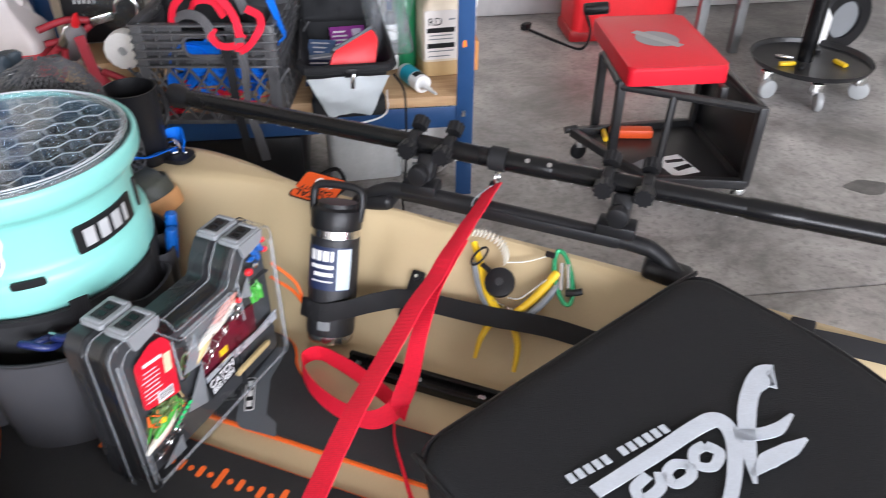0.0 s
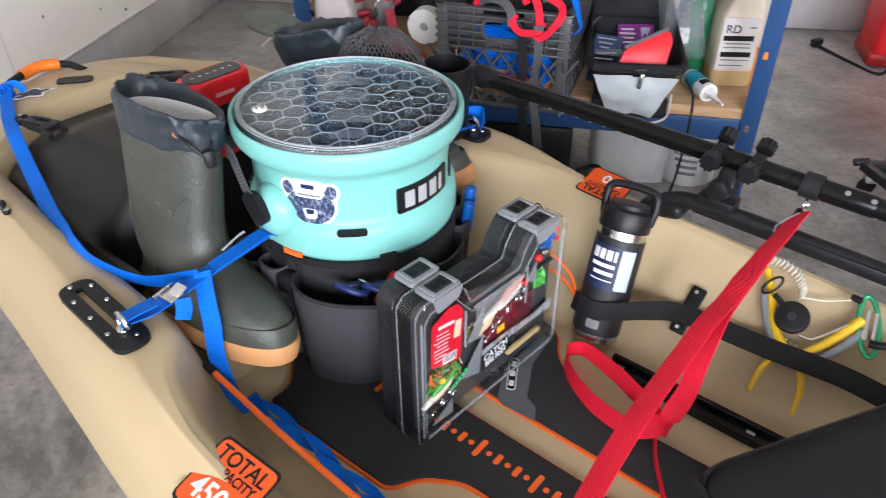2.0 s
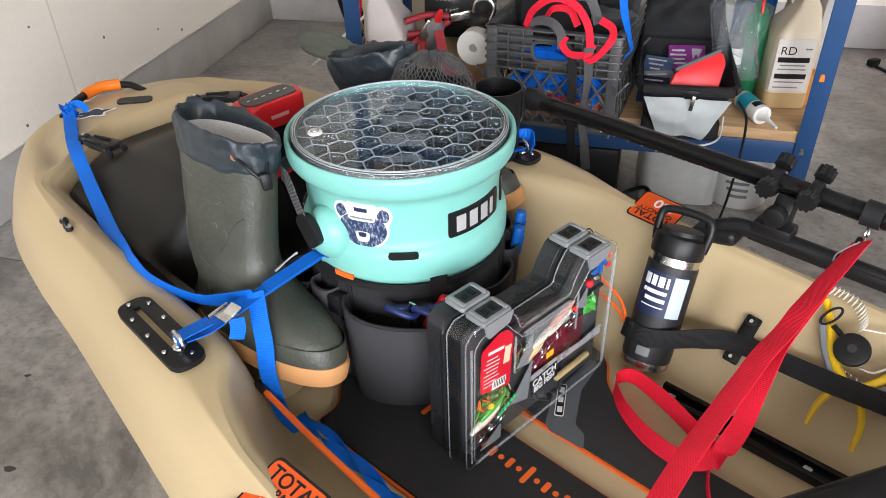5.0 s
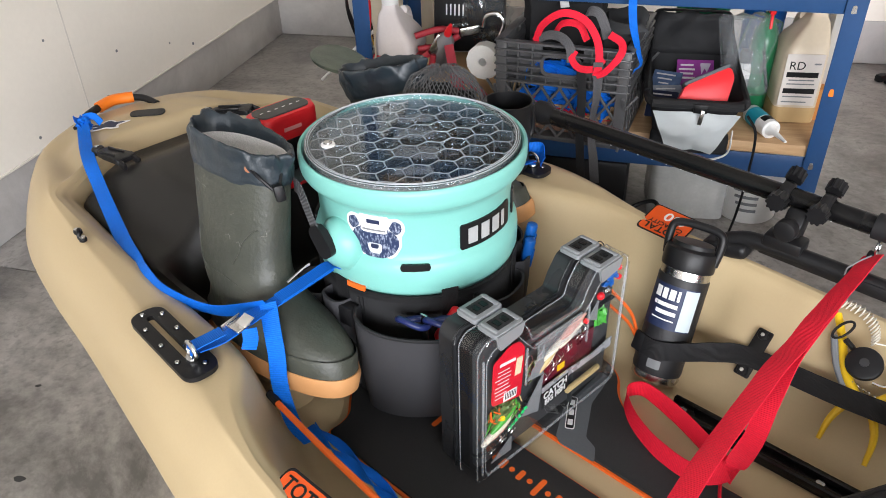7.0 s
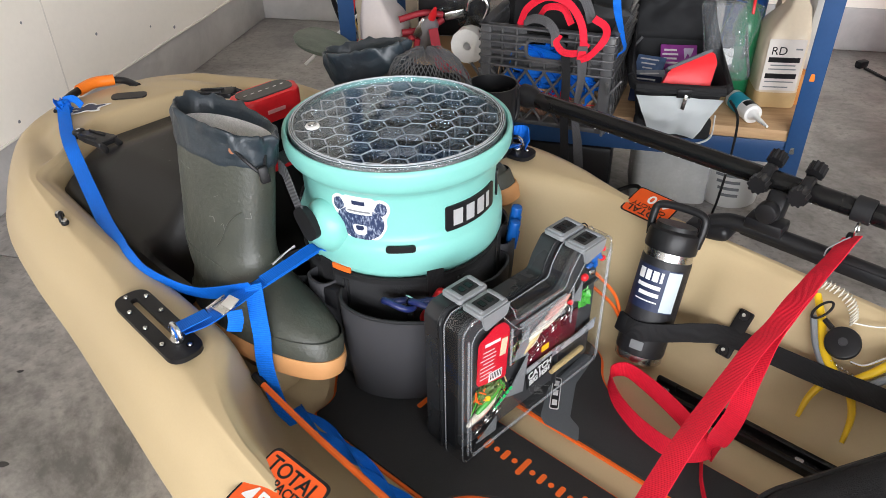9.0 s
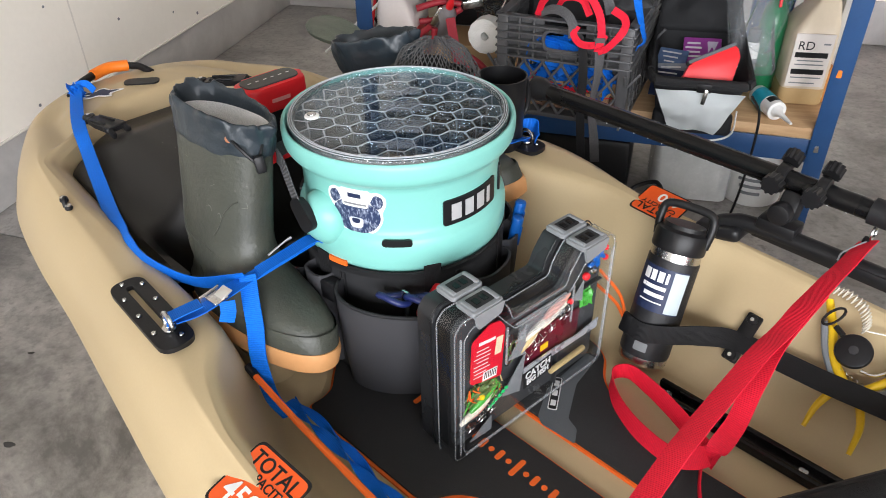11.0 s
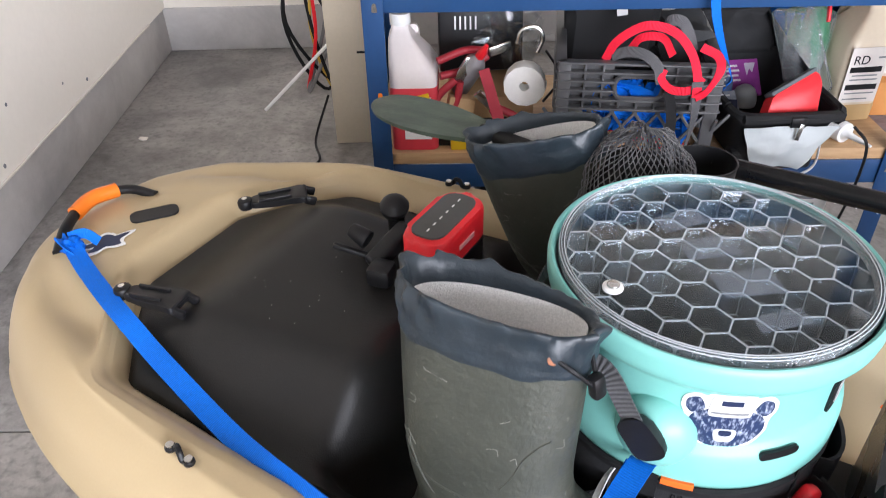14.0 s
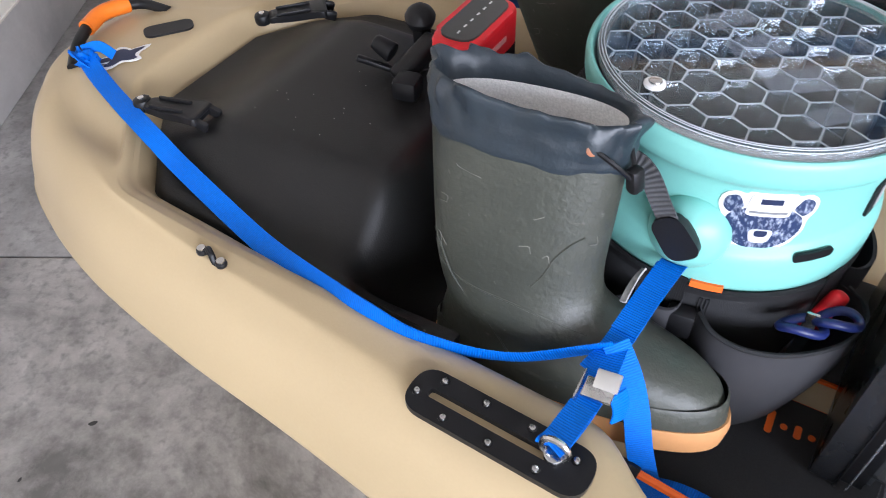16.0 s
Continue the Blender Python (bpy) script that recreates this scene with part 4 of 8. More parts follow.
# gear belt
belt = part("gear_belt", lathe([(0.1300, 0.004), (0.1420, 0.004), (0.1465, 0.02), (0.1485, 0.190), (0.1482, 0.202), (0.1440, 0.206), (0.1405, 0.198), (0.1300, 0.004)], 64), BLACKCLOTH, bucket, "black fabric gear belt with pockets")


def pocket(a, half, r0, r1, z0, z1, mat=POUCH, lean=0.0):
    """An open pouch on the belt: its front bulges from the belt between two angles."""
    bm = bmesh.new()
    n = 20
    outer, inner_ = [], []
    for i in range(n + 1):
        t = i / n * 2 - 1
        ang = radians(a + half * t)
        r = r0 + (r1 - r0) * (1 - abs(t) ** 3.2) ** 0.5
        row_o, row_i = [], []
        for s in np.linspace(0, 1, 6):
            z = z0 + (z1 - lean * t - z0) * s
            rr = r0 + (r - r0) * (0.42 + 0.58 * math.sin(s * 1.57))
            row_o.append(bm.verts.new((rr * math.cos(ang), rr * math.sin(ang), z)))
            row_i.append(bm.verts.new(((rr - 0.004) * math.cos(ang), (rr - 0.004) * math.sin(ang), z)))
        outer.append(row_o)
        inner_.append(row_i)
    for rws in (outer, inner_):
        for p, q in zip(rws, rws[1:]):
            for k in range(5):
                bm.faces.new((p[k], q[k], q[k + 1], p[k + 1]))
    for p, q, pi, qi in zip(outer, outer[1:], inner_, inner_[1:]):
        bm.faces.new((p[5], q[5], qi[5], pi[5]))
        bm.faces.new((p[0], q[0], qi[0], pi[0]))
    return part("pocket", bm, mat, belt, angle=50)


pocket(-44, 35, 0.147, 0.200, 0.0, 0.172, lean=0.012)
pocket(-94, 9, 0.147, 0.172, 0.02, 0.186)
pocket(-118, 14, 0.147, 0.186, 0.01, 0.172)
pocket(12, 18, 0.147, 0.172, 0.02, 0.176)
pocket(40, 11, 0.147, 0.172, 0.02, 0.186)
pocket(80, 26, 0.147, 0.182, 0.02, 0.176)
for a in (-28, -90, 25, 120, 200):
    bm = ribbon([(r * math.cos(radians(a)), r * math.sin(radians(a)), z) for r, z in ((0.1500, 0.10), (0.1505, 0.17), (0.1515, 0.208), (0.1520, 0.219))], 0.024, (-math.sin(radians(a)), math.cos(radians(a)), 0))
    part("belt_strap", bm, BLACKWEB, belt)
for a in (-79, -76.5, -11, -13.5):
    part("seam", ribbon([(0.1500 * math.cos(radians(a)), 0.1500 * math.sin(radians(a)), z) for z in (0.01, 0.06, 0.12, 0.195)], 0.003, (-math.sin(radians(a)), math.cos(radians(a)), 0)), BLACKWEB, belt)
part("top_binding", lathe([(0.1465, 0.1985), (0.1505, 0.1995), (0.1510, 0.2070), (0.1470, 0.2090), (0.1440, 0.2060)], 64), BLACKWEB, belt, "bound top edge")
part("pocket_binding", tube([((0.147 + 0.053 * (1 - abs(t) ** 3.2) ** 0.5 - 0.002) * math.cos(radians(-44 + 35 * t)), (0.147 + 0.053 * (1 - abs(t) ** 3.2) ** 0.5 - 0.002) * math.sin(radians(-44 + 35 * t)), 0.172 - 0.012 * t) for t in np.linspace(-0.98, 0.98, 22)], 0.0028, seg=6, steps=2), BLACKCLOTH, belt, "bound pocket edge")
part("buckle", box(0.028, 0.018, 0.034, pose(0.154 * math.cos(radians(-84)), 0.158 * math.sin(radians(-84)), 0.165, 0, 0, 6), 0.004), BLACK, belt)
part("orange_tab", on_drum([(-0.015, -0.004), (0.015, -0.004), (0.015, 0.004), (-0.015, 0.004)], 0.1505, 0.0022, -79, 0.215, 5), ORANGE, belt, "orange binding tab")

# pruning shears in the pocket
shears = thing("shears", BK @ pose(0.127, -0.116, 0.142), "navy handled scissors with a red handle cap in the belt pocket", "scissors")
for sx, sy, rz in ((-0.006, -0.014, 34), (0.022, 0.010, 40)):
    m = pose(sx, sy, 0.048, -24, 6, rz)
    loop = [m @ Vector((0.021 * math.cos(a), 0.015 * math.sin(a), 0.003 * math.sin(2 * a))) for a in np.linspace(0, 6.2832, 15)]
    part("finger_loop", tube(loop, 0.0046, seg=10, steps=3), NAVYGRIP, shears, "navy plastic finger loop")
part("blade", box(0.012, 0.004, 0.11, pose(0, 0, 0.0), 0.001), STEEL, shears)
pen_red = thing("red_handle_tool", BK @ pose(0.104, -0.119, 0.072, 0, 30, 50), "red handled tool in the belt pocket", "tool")
part("tool_grip", box(0.020, 0.016, 0.060, pose(0, 0, 0.105), 0.006, 3), REDPLASTIC, pen_red)
part("tool_shaft", box(0.008, 0.006, 0.09, pose(0, 0, 0.035), 0.002), STEEL, pen_red)
for dx, dy, dz in ((0.106, 0.115, 0.022), (0.117, 0.097, 0.008)):
    mk = thing("blue_marker", BK @ pose(dx, dy, 0.075 + dz, -5, 7, 0), "blue capped pen in the belt pocket", "pen", "pens in the gear belt")
    part("cap", cyl(0.0085, 0.045, pose(0, 0, 0.085), bevel=0.003, seg=16), BLUEPLASTIC, mk)
    part("barrel", cyl(0.0078, 0.085, pose(0, 0, 0.0), seg=16), NAVY, mk)
    part("pocket_clip", box(0.003, 0.003, 0.034, pose(0.0095, 0, 0.100), 0.001), BLUEPLASTIC, mk)


# ---- boots ----
PALESCUFF = material("pale_rubber_scuff", (0.17, 0.17, 0.15), 0.8, vary=0.3, scale=200)
FADED = mixed("faded_orange_patch", (0.42, 0.13, 0.045), (0.20, 0.12, 0.08), 120, 0.4, 0.65, rough=0.7, bump=0.0)


def boot(m, label, laced=True):
    b = thing("rubber_boot", m, label, "boot", "pair of boots")
    # height, centre, half length, half width
    rings = [(0.026, 0.072, 0.150, 0.053), (0.042, 0.071, 0.149, 0.056), (0.057, 0.069, 0.146, 0.056), (0.072, 0.062, 0.136, 0.054), (0.085, 0.048, 0.118, 0.051), (0.098, 0.030, 0.100, 0.049), (0.116, 0.013, 0.088, 0.047), (0.138, 0.003, 0.083, 0.045), (0.175, 0.0, 0.084, 0.0435), (0.235, 0.0, 0.087, 0.043), (0.30, 0.0, 0.089, 0.043), (0.338, 0.0, 0.090, 0.043)]
    n = 64
    low = lambda z: z if z < 0.10 else 0.10 + 0.775 * (z - 0.10)

    def ring(bm, z, cx, a, w, power=2.3, tilt=0.0, wob=0.0, seed=0.0):
        out = []
        z = low(z)
        for i in range(n):
            t = 6.28318 * i / n
            c, s = math.cos(t), math.sin(t)
            fat = 1.0 - 0.16 * max(0.0, -c) * (1 if a > 0.1 else 0)
            x = cx + a * math.copysign(abs(c) ** (2 / power), c)
            y = w * fat * math.copysign(abs(s) ** (2 / power), s)
            k = 0.85 * wob * abs(0.6 * noise.noise(Vector((3 * c + seed, 3 * s, z * 40))) + 0.5 * noise.noise(Vector((8 * c, 8 * s + seed, z * 50))) + 0.25 * noise.noise(Vector((15 * c, 15 * s + seed, z * 30))))
            lift = 0.015 * max(0.0, x) * (1 - ease(z, 0.08, 0.16))
            out.append(bm.verts.new((x * (1 + k), y * (1 + k), z + lift + tilt * c + 0.4 * k * 0.1)))
        return out

    def skin(rows_, bm):
        for p, q in zip(rows_, rows_[1:]):
            for i in range(n):
                bm.faces.new((p[i], p[(i + 1) % n], q[(i + 1) % n], q[i]))

    bm = bmesh.new()
    skin([ring(bm, *r) for r in rings], bm)
    up = part("upper", bm, BOOT, b, "olive rubber upper", angle=70)
    up.modifiers.new("soft", "SUBSURF").render_levels = 1
    up.modifiers["soft"].levels = 1
    bm = bmesh.new()
    rws = [ring(bm, *r) for r in ((0.0, 0.072, 0.146, 0.050), (0.004, 0.072, 0.154, 0.056), (0.022, 0.072, 0.157, 0.0585), (0.031, 0.0715, 0.155, 0.0575))]
    skin(rws, bm)
    bm.faces.new(rws[0])
    bm.faces.new(rws[-1])
    part("sole", bm, GUM, b, "tan gum rubber sole", angle=40)
    bm = bmesh.new()
    rws = []
    for r, wob in (((0.030, 0.0715, 0.1530, 0.0565), 0), ((0.052, 0.070, 0.1515, 0.0578), 0), ((0.056, 0.070, 0.149, 0.0560), 0)):
        rws.append(ring(bm, *r))
    skin(rws, bm)
    part("foxing", bm, BOOT, up, "ribbed rubber foxing band")
    bm = bmesh.new()
    folds = [ring(bm, z, 0.0, a, w, 2.3, tilt, wob, 5.0) for z, a, w, tilt, wob in ((0.318, 0.0902, 0.0436, -0.004, 0), (0.325, 0.0916, 0.0446, -0.005, 0.10), (0.333, 0.0904, 0.0438, -0.005, 0.16), (0.342, 0.0914, 0.0446, -0.006, 0.22), (0.351, 0.0902, 0.0440, -0.007, 0.34), (0.360, 0.0902, 0.0440, -0.008, 0.44), (0.369, 0.0890, 0.0436, -0.009, 0.55), (0.377, 0.0880, 0.0432, -0.010, 0.60), (0.381, 0.0850, 0.0412, -0.010, 0.50), (0.374, 0.0832, 0.0400, -0.009, 0.14), (0.355, 0.0838, 0.0400, -0.004, 0.03))]
    for v in folds[0] + folds[1]:
        v.co.z += 0.007 * noise.noise(Vector((v.co.x * 45, v.co.y * 45, 3.0))) + 0.003 * noise.noise(Vector((v.co.x * 130, v.co.y * 130, 8.0)))
    skin(folds, bm)
    cuff = part("cuff", bm, BOOTCUFF, b, "slate grey drawstring fabric cuff", angle=80)
    cuff.modifiers.new("soft", "SUBSURF").render_levels = 1
    cuff.modifiers["soft"].levels = 1
    bm = bmesh.new()
    skin([ring(bm, z, cx, a, w) for z, cx, a, w in ((0.360, 0, 0.0838, 0.0400), (0.30, 0, 0.083, 0.0395), (0.22, 0, 0.068, 0.035), (0.17, 0, 0.056, 0.032))], bm)
    part("lining", bm, BOOTLINING, b, "pale grey knit lining", angle=80)
    def on_skin(t, z):
        """A place on the upper at the angle t from the toe and the height z."""
        cx, a, w = (lerp(z, [(r[0], r[k]) for r in rings]) for k in (1, 2, 3))
        c, sn = math.cos(radians(t)), math.sin(radians(t))
        fat = 1.0 - 0.16 * max(0.0, -c) * (1 if a > 0.1 else 0)
        return Vector((cx + a * math.copysign(abs(c) ** (2 / 2.3), c), w * fat * math.copysign(abs(sn) ** (2 / 2.3), sn), low(z)))

    for line in (((-38, 0.235), (-48, 0.225), (-58, 0.205), (-64, 0.180), (-72, 0.160)), ((-165, 0.160), (-140, 0.145), (-112, 0.135), (-85, 0.130), (-62, 0.118), (-45, 0.108)), ((-158, 0.182), (-140, 0.165), (-125, 0.130), (-112, 0.090), (-104, 0.060))):
        part("moulded_seam", tube([on_skin(*q) for q in line], 0.0011, seg=6, steps=6), BOOT, up)
    rs = random.Random(8)
    for i in range(9):
        t0, z0 = rs.uniform(-150, -20), rs.uniform(0.12, 0.30)
        part("scuff", tube([on_skin(t0 + rs.uniform(2, 9) * k, z0 + rs.uniform(-0.006, 0.006) * k) for k in range(3)], 0.00042, seg=4, steps=3), PALESCUFF, up)
    if not laced:
        return b
    tg = part("cord_toggle", box(0.012, 0.014, 0.024, pose(0.100, -0.012, 0.262, 14, 0, -30), 0.004), BLACK, b, "black cord toggle")
    part("cord", tube([(0.069, -0.034, 0.291), (0.086, -0.030, 0.280), (0.099, -0.014, 0.264), (0.091, -0.002, 0.284)], 0.0022, seg=6), BLACK, tg)
    part("cord_eyelet", cyl(0.0055, 0.003, pose(0.0665, -0.0338, 0.291, 0, 84, -58), seg=16, bevel=0.001), FADED, tg, "faded orange cord eyelet patch")
    part("cord_eyelet", cyl(0.0050, 0.003, pose(0.0820, -0.010, 0.291, 0, 84, -14), seg=16, bevel=0.001), FADED, tg, "faded orange cord eyelet patch")
    return b


boot(K @ pose(0.302, -0.211, 0.378, -11, -3, 3), "olive rubber boot with gum sole standing behind the bucket")
boot(K @ pose(0.272, 0.230, 0.362, 0, -21, 8), "olive rubber boot leaning against the cockpit wall", laced=False)

# ---- speaker on the hatch ----
spk = thing("bluetooth_speaker", K @ pose(0.143, 0.009, 0.505, 0, 0, -1), "red portable speaker with grey button panel, standing on the hatch", "speaker")
part("speaker_body", prism(rounded([(-0.029, -0.0590), (0.029, -0.0590), (0.029, 0.0590), (-0.029, 0.0590)], 0.026, 6), 0.0, 0.130, bevel=0.006), REDPLASTIC, spk, "red rubberised shell")
part("button_panel", prism(rounded([(-0.021, -0.049), (0.021, -0.049), (0.021, 0.049), (-0.021, 0.049)], 0.020, 6), 0.1295, 0.1325), material("slate_rubber", (0.06, 0.062, 0.0590), 0.5), spk, "dark grey button panel")
for i in range(6):
    part("button_mark", box(0.0016, 0.0055, 0.0008, pose(0.0, -0.036 + 0.0142 * i, 0.1327), 0), WHITE, spk)
part("grille", prism(rounded([(-0.0300, -0.047), (0.0300, -0.047), (0.0300, 0.047), (-0.0300, 0.047)], 0.01, 3), 0.02, 0.088), BLACK, spk, "dark speaker grille")
part("badge_bar", box(0.0012, 0.034, 0.006, pose(0.0295, 0.0, 0.106), 0), material("pale_red", (0.85, 0.35, 0.35), 0.4), spk)

# ---- ball mount on the hatch ----
bmnt = thing("ball_mount", K @ pose(0.022, 0.043, 0.498), "black ball mount with clamp arm on the hatch", "mount")
part("ball", lathe([(0.0, -0.019), (0.010, -0.0165), (0.0175, -0.008), (0.0200, 0.0), (0.0196, 0.003), (0.0204, 0.004), (0.0196, 0.005), (0.0175, 0.010), (0.010, 0.0175), (0.0, 0.020)], 28, pose(-0.01, 0.06, 0.058, 12, 8, 0)), BLACK, bmnt, "black rubber ball")
part("base", cyl(0.030, 0.010, pose(0.0, 0.05, 0.0), bevel=0.003), BLACK, bmnt)
part("post", cyl(0.012, 0.04, pose(-0.005, 0.055, 0.008)), BLACK, bmnt)
part("arm", box(0.028, 0.075, 0.026, pose(0.012, 0.012, 0.030, 25, 0, -18), 0.008, 3), BLACK, bmnt)
part("knob", cyl(0.014, 0.030, pose(-0.022, 0.010, 0.030, 0, -70, 0), r2=0.010, bevel=0.003), BLACK, bmnt)
part("lever", box(0.060, 0.010, 0.008, pose(-0.035, -0.006, 0.018, 0, 20, 25), 0.003), BLACK, bmnt)
part("clamp", box(0.034, 0.034, 0.030, pose(0.024, -0.030, 0.018, 0, 0, 10), 0.008), BLACK, bmnt)

# ---- insulated bottle against the wall ----
top_b, low_b = Vector((0.752, 0.292, 0.490)), Vector((0.762, 0.212, ZF + 0.010))
ax = (top_b - low_b).normalized()
BT = K @ Matrix.Translation(low_b) @ ax.to_track_quat("Z", "X").to_matrix().to_4x4()
bottle = thing("insulated_bottle", BT, "black insulated steel bottle with carry cap leaning on the side wall", "bottle")
POWDER = material("black_powder_coat", (0.014, 0.014, 0.016), 0.45, vary=0.1, fine=0.2, fine_scale=900, bump=0.25, bump_scale=1200)
part("bottle_body", lathe([(0.0, 0.014), (0.0370, 0.014), (0.0378, 0.018), (0.0378, 0.168), (0.0370, 0.170), (0.0, 0.170)], 48), POWDER, bottle, "black powder coated body")
part("base_ring", lathe([(0.0, 0.0), (0.0345, 0.0), (0.0365, 0.003), (0.0368, 0.014), (0.0, 0.014)], 48), STEEL, bottle, "bare steel base ring")
part("neck_ring", lathe([(0.0, 0.170), (0.0366, 0.170), (0.0362, 0.182), (0.0, 0.182)], 48), STEEL, bottle, "bare steel neck ring")
cap = part("cap", lathe([(0.0, 0.183), (0.0385, 0.183), (0.0392, 0.186), (0.0392, 0.206), (0.0375, 0.212), (0.0310, 0.216), (0.0300, 0.222), (0.0, 0.223)], 48), BLACK, bottle, "black screw cap with carry loop")
part("carry_loop", tube([(0.0, -0.036, 0.196), (0.0, -0.039, 0.225), (0.0, -0.033, 0.244), (0.0, 0.0, 0.248), (0.0, 0.033, 0.244), (0.0, 0.039, 0.225), (0.0, 0.036, 0.196)], 0.0062, seg=10), BLACK, cap)
front = BT.inverted() @ Vector((-0.10, -0.03, 1.10))
look_a = math.degrees(math.atan2(front.y, front.x)) + 4
wrap = part("paper_sleeve", on_drum([(-0.048, -0.036), (0.034, -0.036), (0.034, 0.032), (-0.048, 0.032)], 0.0380, 0.0006, look_a - 8, 0.126, 14), NAVY, bottle, "navy paper sleeve with white print")
part("white_panel", on_drum([(0.012, -0.034), (0.034, -0.034), (0.034, 0.030), (0.012, 0.030)], 0.0386, 0.0006, look_a - 8, 0.126, 5), material("pale_blue_print", (0.48, 0.55, 0.58), 0.5, vary=0.06), wrap)
for x0, x1, y0, y1 in ((-0.034, -0.024, 0.010, 0.026), (-0.021, -0.013, 0.010, 0.026), (-0.010, -0.001, 0.010, 0.026), (0.002, 0.006, 0.010, 0.026), (-0.032, 0.006, -0.002, 0.004), (-0.026, 0.006, -0.014, -0.008), (-0.030, 0.006, -0.023, -0.021)):
    part("print_bar", on_drum([(x0, y0), (x1, y0), (x1, y1), (x0, y1)], 0.0386, 0.0005, look_a - 8, 0.126, 2), WHITE, wrap)
part("small_badge", on_drum(rounded([(-0.010, -0.007), (0.010, -0.007), (0.010, 0.007), (-0.010, 0.007)], 0.002), 0.0378, 0.0008, look_a - 14, 0.032, 3), GREYPLASTIC, bottle)

# ---- tackle box ----
YZ = Matrix(((0, 0, 1, 0), (1, 0, 0, 0), (0, 1, 0, 0), (0, 0, 0, 1)))
TB = K @ pose(0.7025, 0.018, ZM, 0, 0, -4) @ Matrix.Diagonal((1, 0.955, 1.07, 1))
tackle = thing("tackle_box", TB, "black tackle box with clear cover full of lures on the mat", "tackle box")


def box_outline(g):
    """The side view (along y, up z) with the notch for the hand, grown by g."""
    return rounded([(-0.155 - g, 0.006 - g), (-0.148 - g, 0.0 - g), (0.148 + g, 0.0 - g), (0.155 + g, 0.006 - g), (0.155 + g, 0.212 + g), (0.143 + g, 0.224 + g), (0.080 - g, 0.224 + g), (0.060 - g, 0.200 + g), (0.052, 0.182 + g), (-0.052, 0.182 + g), (-0.062 + g, 0.205 + g), (-0.078 + g, 0.224 + g), (-0.143 - g, 0.224 + g), (-0.155 - g, 0.212 + g)], 0.006, 3)


part("back_shell", prism(box_outline(0), -0.068, -0.040, YZ, bevel=0.004), material("smoky_black_shell", (0.020, 0.021, 0.023), 0.28, vary=0.15), tackle, "dark back half")
part("back_band", prism(box_outline(-0.004), -0.040, -0.018, YZ), BLACK, tackle, "black inner tray")
part("tray_floor", prism(box_outline(-0.010), -0.018, -0.012, YZ), material("tray_grey", (0.045, 0.047, 0.05), 0.5), tackle)
rim_o = [YZ @ Vector((x, y, 0.001)) for x, y in box_outline(0.0005)]
cover = part("clear_cover", prism(box_outline(0.002), -0.030, 0.004, YZ, bevel=0.006), CLEAR, tackle, "clear ribbed cover", angle=30)
cover.visible_shadow = False
part("cover_edge", tube(rim_o + rim_o[:1], 0.0010, seg=6, straight=True), COVERRIB, cover, "clear moulded cover edge")
for yy, zz, sy, sz in ((0.0, 0.176, 0.10, 0.006), (0.0, 0.148, 0.10, 0.004), (-0.149, 0.11, 0.006, 0.19), (0.149, 0.11, 0.006, 0.19), (0.0, 0.008, 0.28, 0.005), (-0.066, 0.150, 0.006, 0.06), (0.066, 0.150, 0.006, 0.06)):
    part("cover_rib", box(0.003, min(sy, 0.003) if sy < 0.01 else sy, min(sz, 0.003) if sz < 0.01 else sz, pose(0.005, yy, zz), 0.001), COVERRIB, cover).visible_shadow = False
inner_line = [YZ @ Vector((x, y, 0.0055)) for x, y in box_outline(-0.011)]
part("cover_panel_edge", tube(inner_line + inner_line[:1], 0.0008, seg=5, straight=True), COVERRIB, cover, "clear raised panel edge").visible_shadow = False
for depth in (-0.030, -0.041):
    ring_line = [YZ @ Vector((x, y, depth)) for x, y in box_outline(0.002)]
    part("shell_lip", tube(ring_line + ring_line[:1], 0.0010, seg=5, straight=True), COVERRIB if depth > -0.035 else BLACK, tackle, "moulded shell lip")
for i in range(4):
    part("window_slat", box(0.003, 0.092, 0.0016, pose(0.0062, 0.0, 0.154 + 0.006 * i), 0), COVERRIB, cover).visible_shadow = False
for yy in (-0.101, 0.106):
    for xx, zz in ((-0.048, 0.2290), (-0.012, 0.2265)):
        m = pose(xx, yy, zz)
        bm = prism(rounded([(-0.017, -0.026), (0.017, -0.026), (0.017, 0.026), (-0.017, 0.026)], 0.005, 3), -0.003, 0.003, m, bevel=0.0015)
        for sy in (-1, 1):
            box(0.026, 0.006, 0.004, m @ pose(0, 0.0195 * sy, 0.0035), 0.0015, bm=bm)
        la = part("latch", bm, LATCH, tackle, "grey snap latch")
        # flat plates, coloured dark for the shade inside the well and its slots
        well = part("latch_well", prism(rounded([(-0.0105, -0.0165), (0.0105, -0.0165), (0.0105, 0.0165), (-0.0105, 0.0165)], 0.003, 2), 0.003, 0.0036, m), BLACKFOAM, la, "flat plate coloured dark for the shaded well")
        for sy in (-1, 1):
            part("latch_slot", box(0.011, 0.008, 0.0010, m @ pose(0, 0.0065 * sy, 0.0038), 0), GLOSSBLACK, well)
    part("latch_flap", prism(rounded([(yy - 0.026, 0.228), (yy + 0.026, 0.228), (yy + 0.020, 0.212), (yy - 0.020, 0.206)], 0.004, 3), 0.004, 0.0075, YZ), LATCH, tackle, "grey latch flap")
DIV = material("smoky_divider", (0.030, 0.031, 0.033), 0.3, vary=0.1)
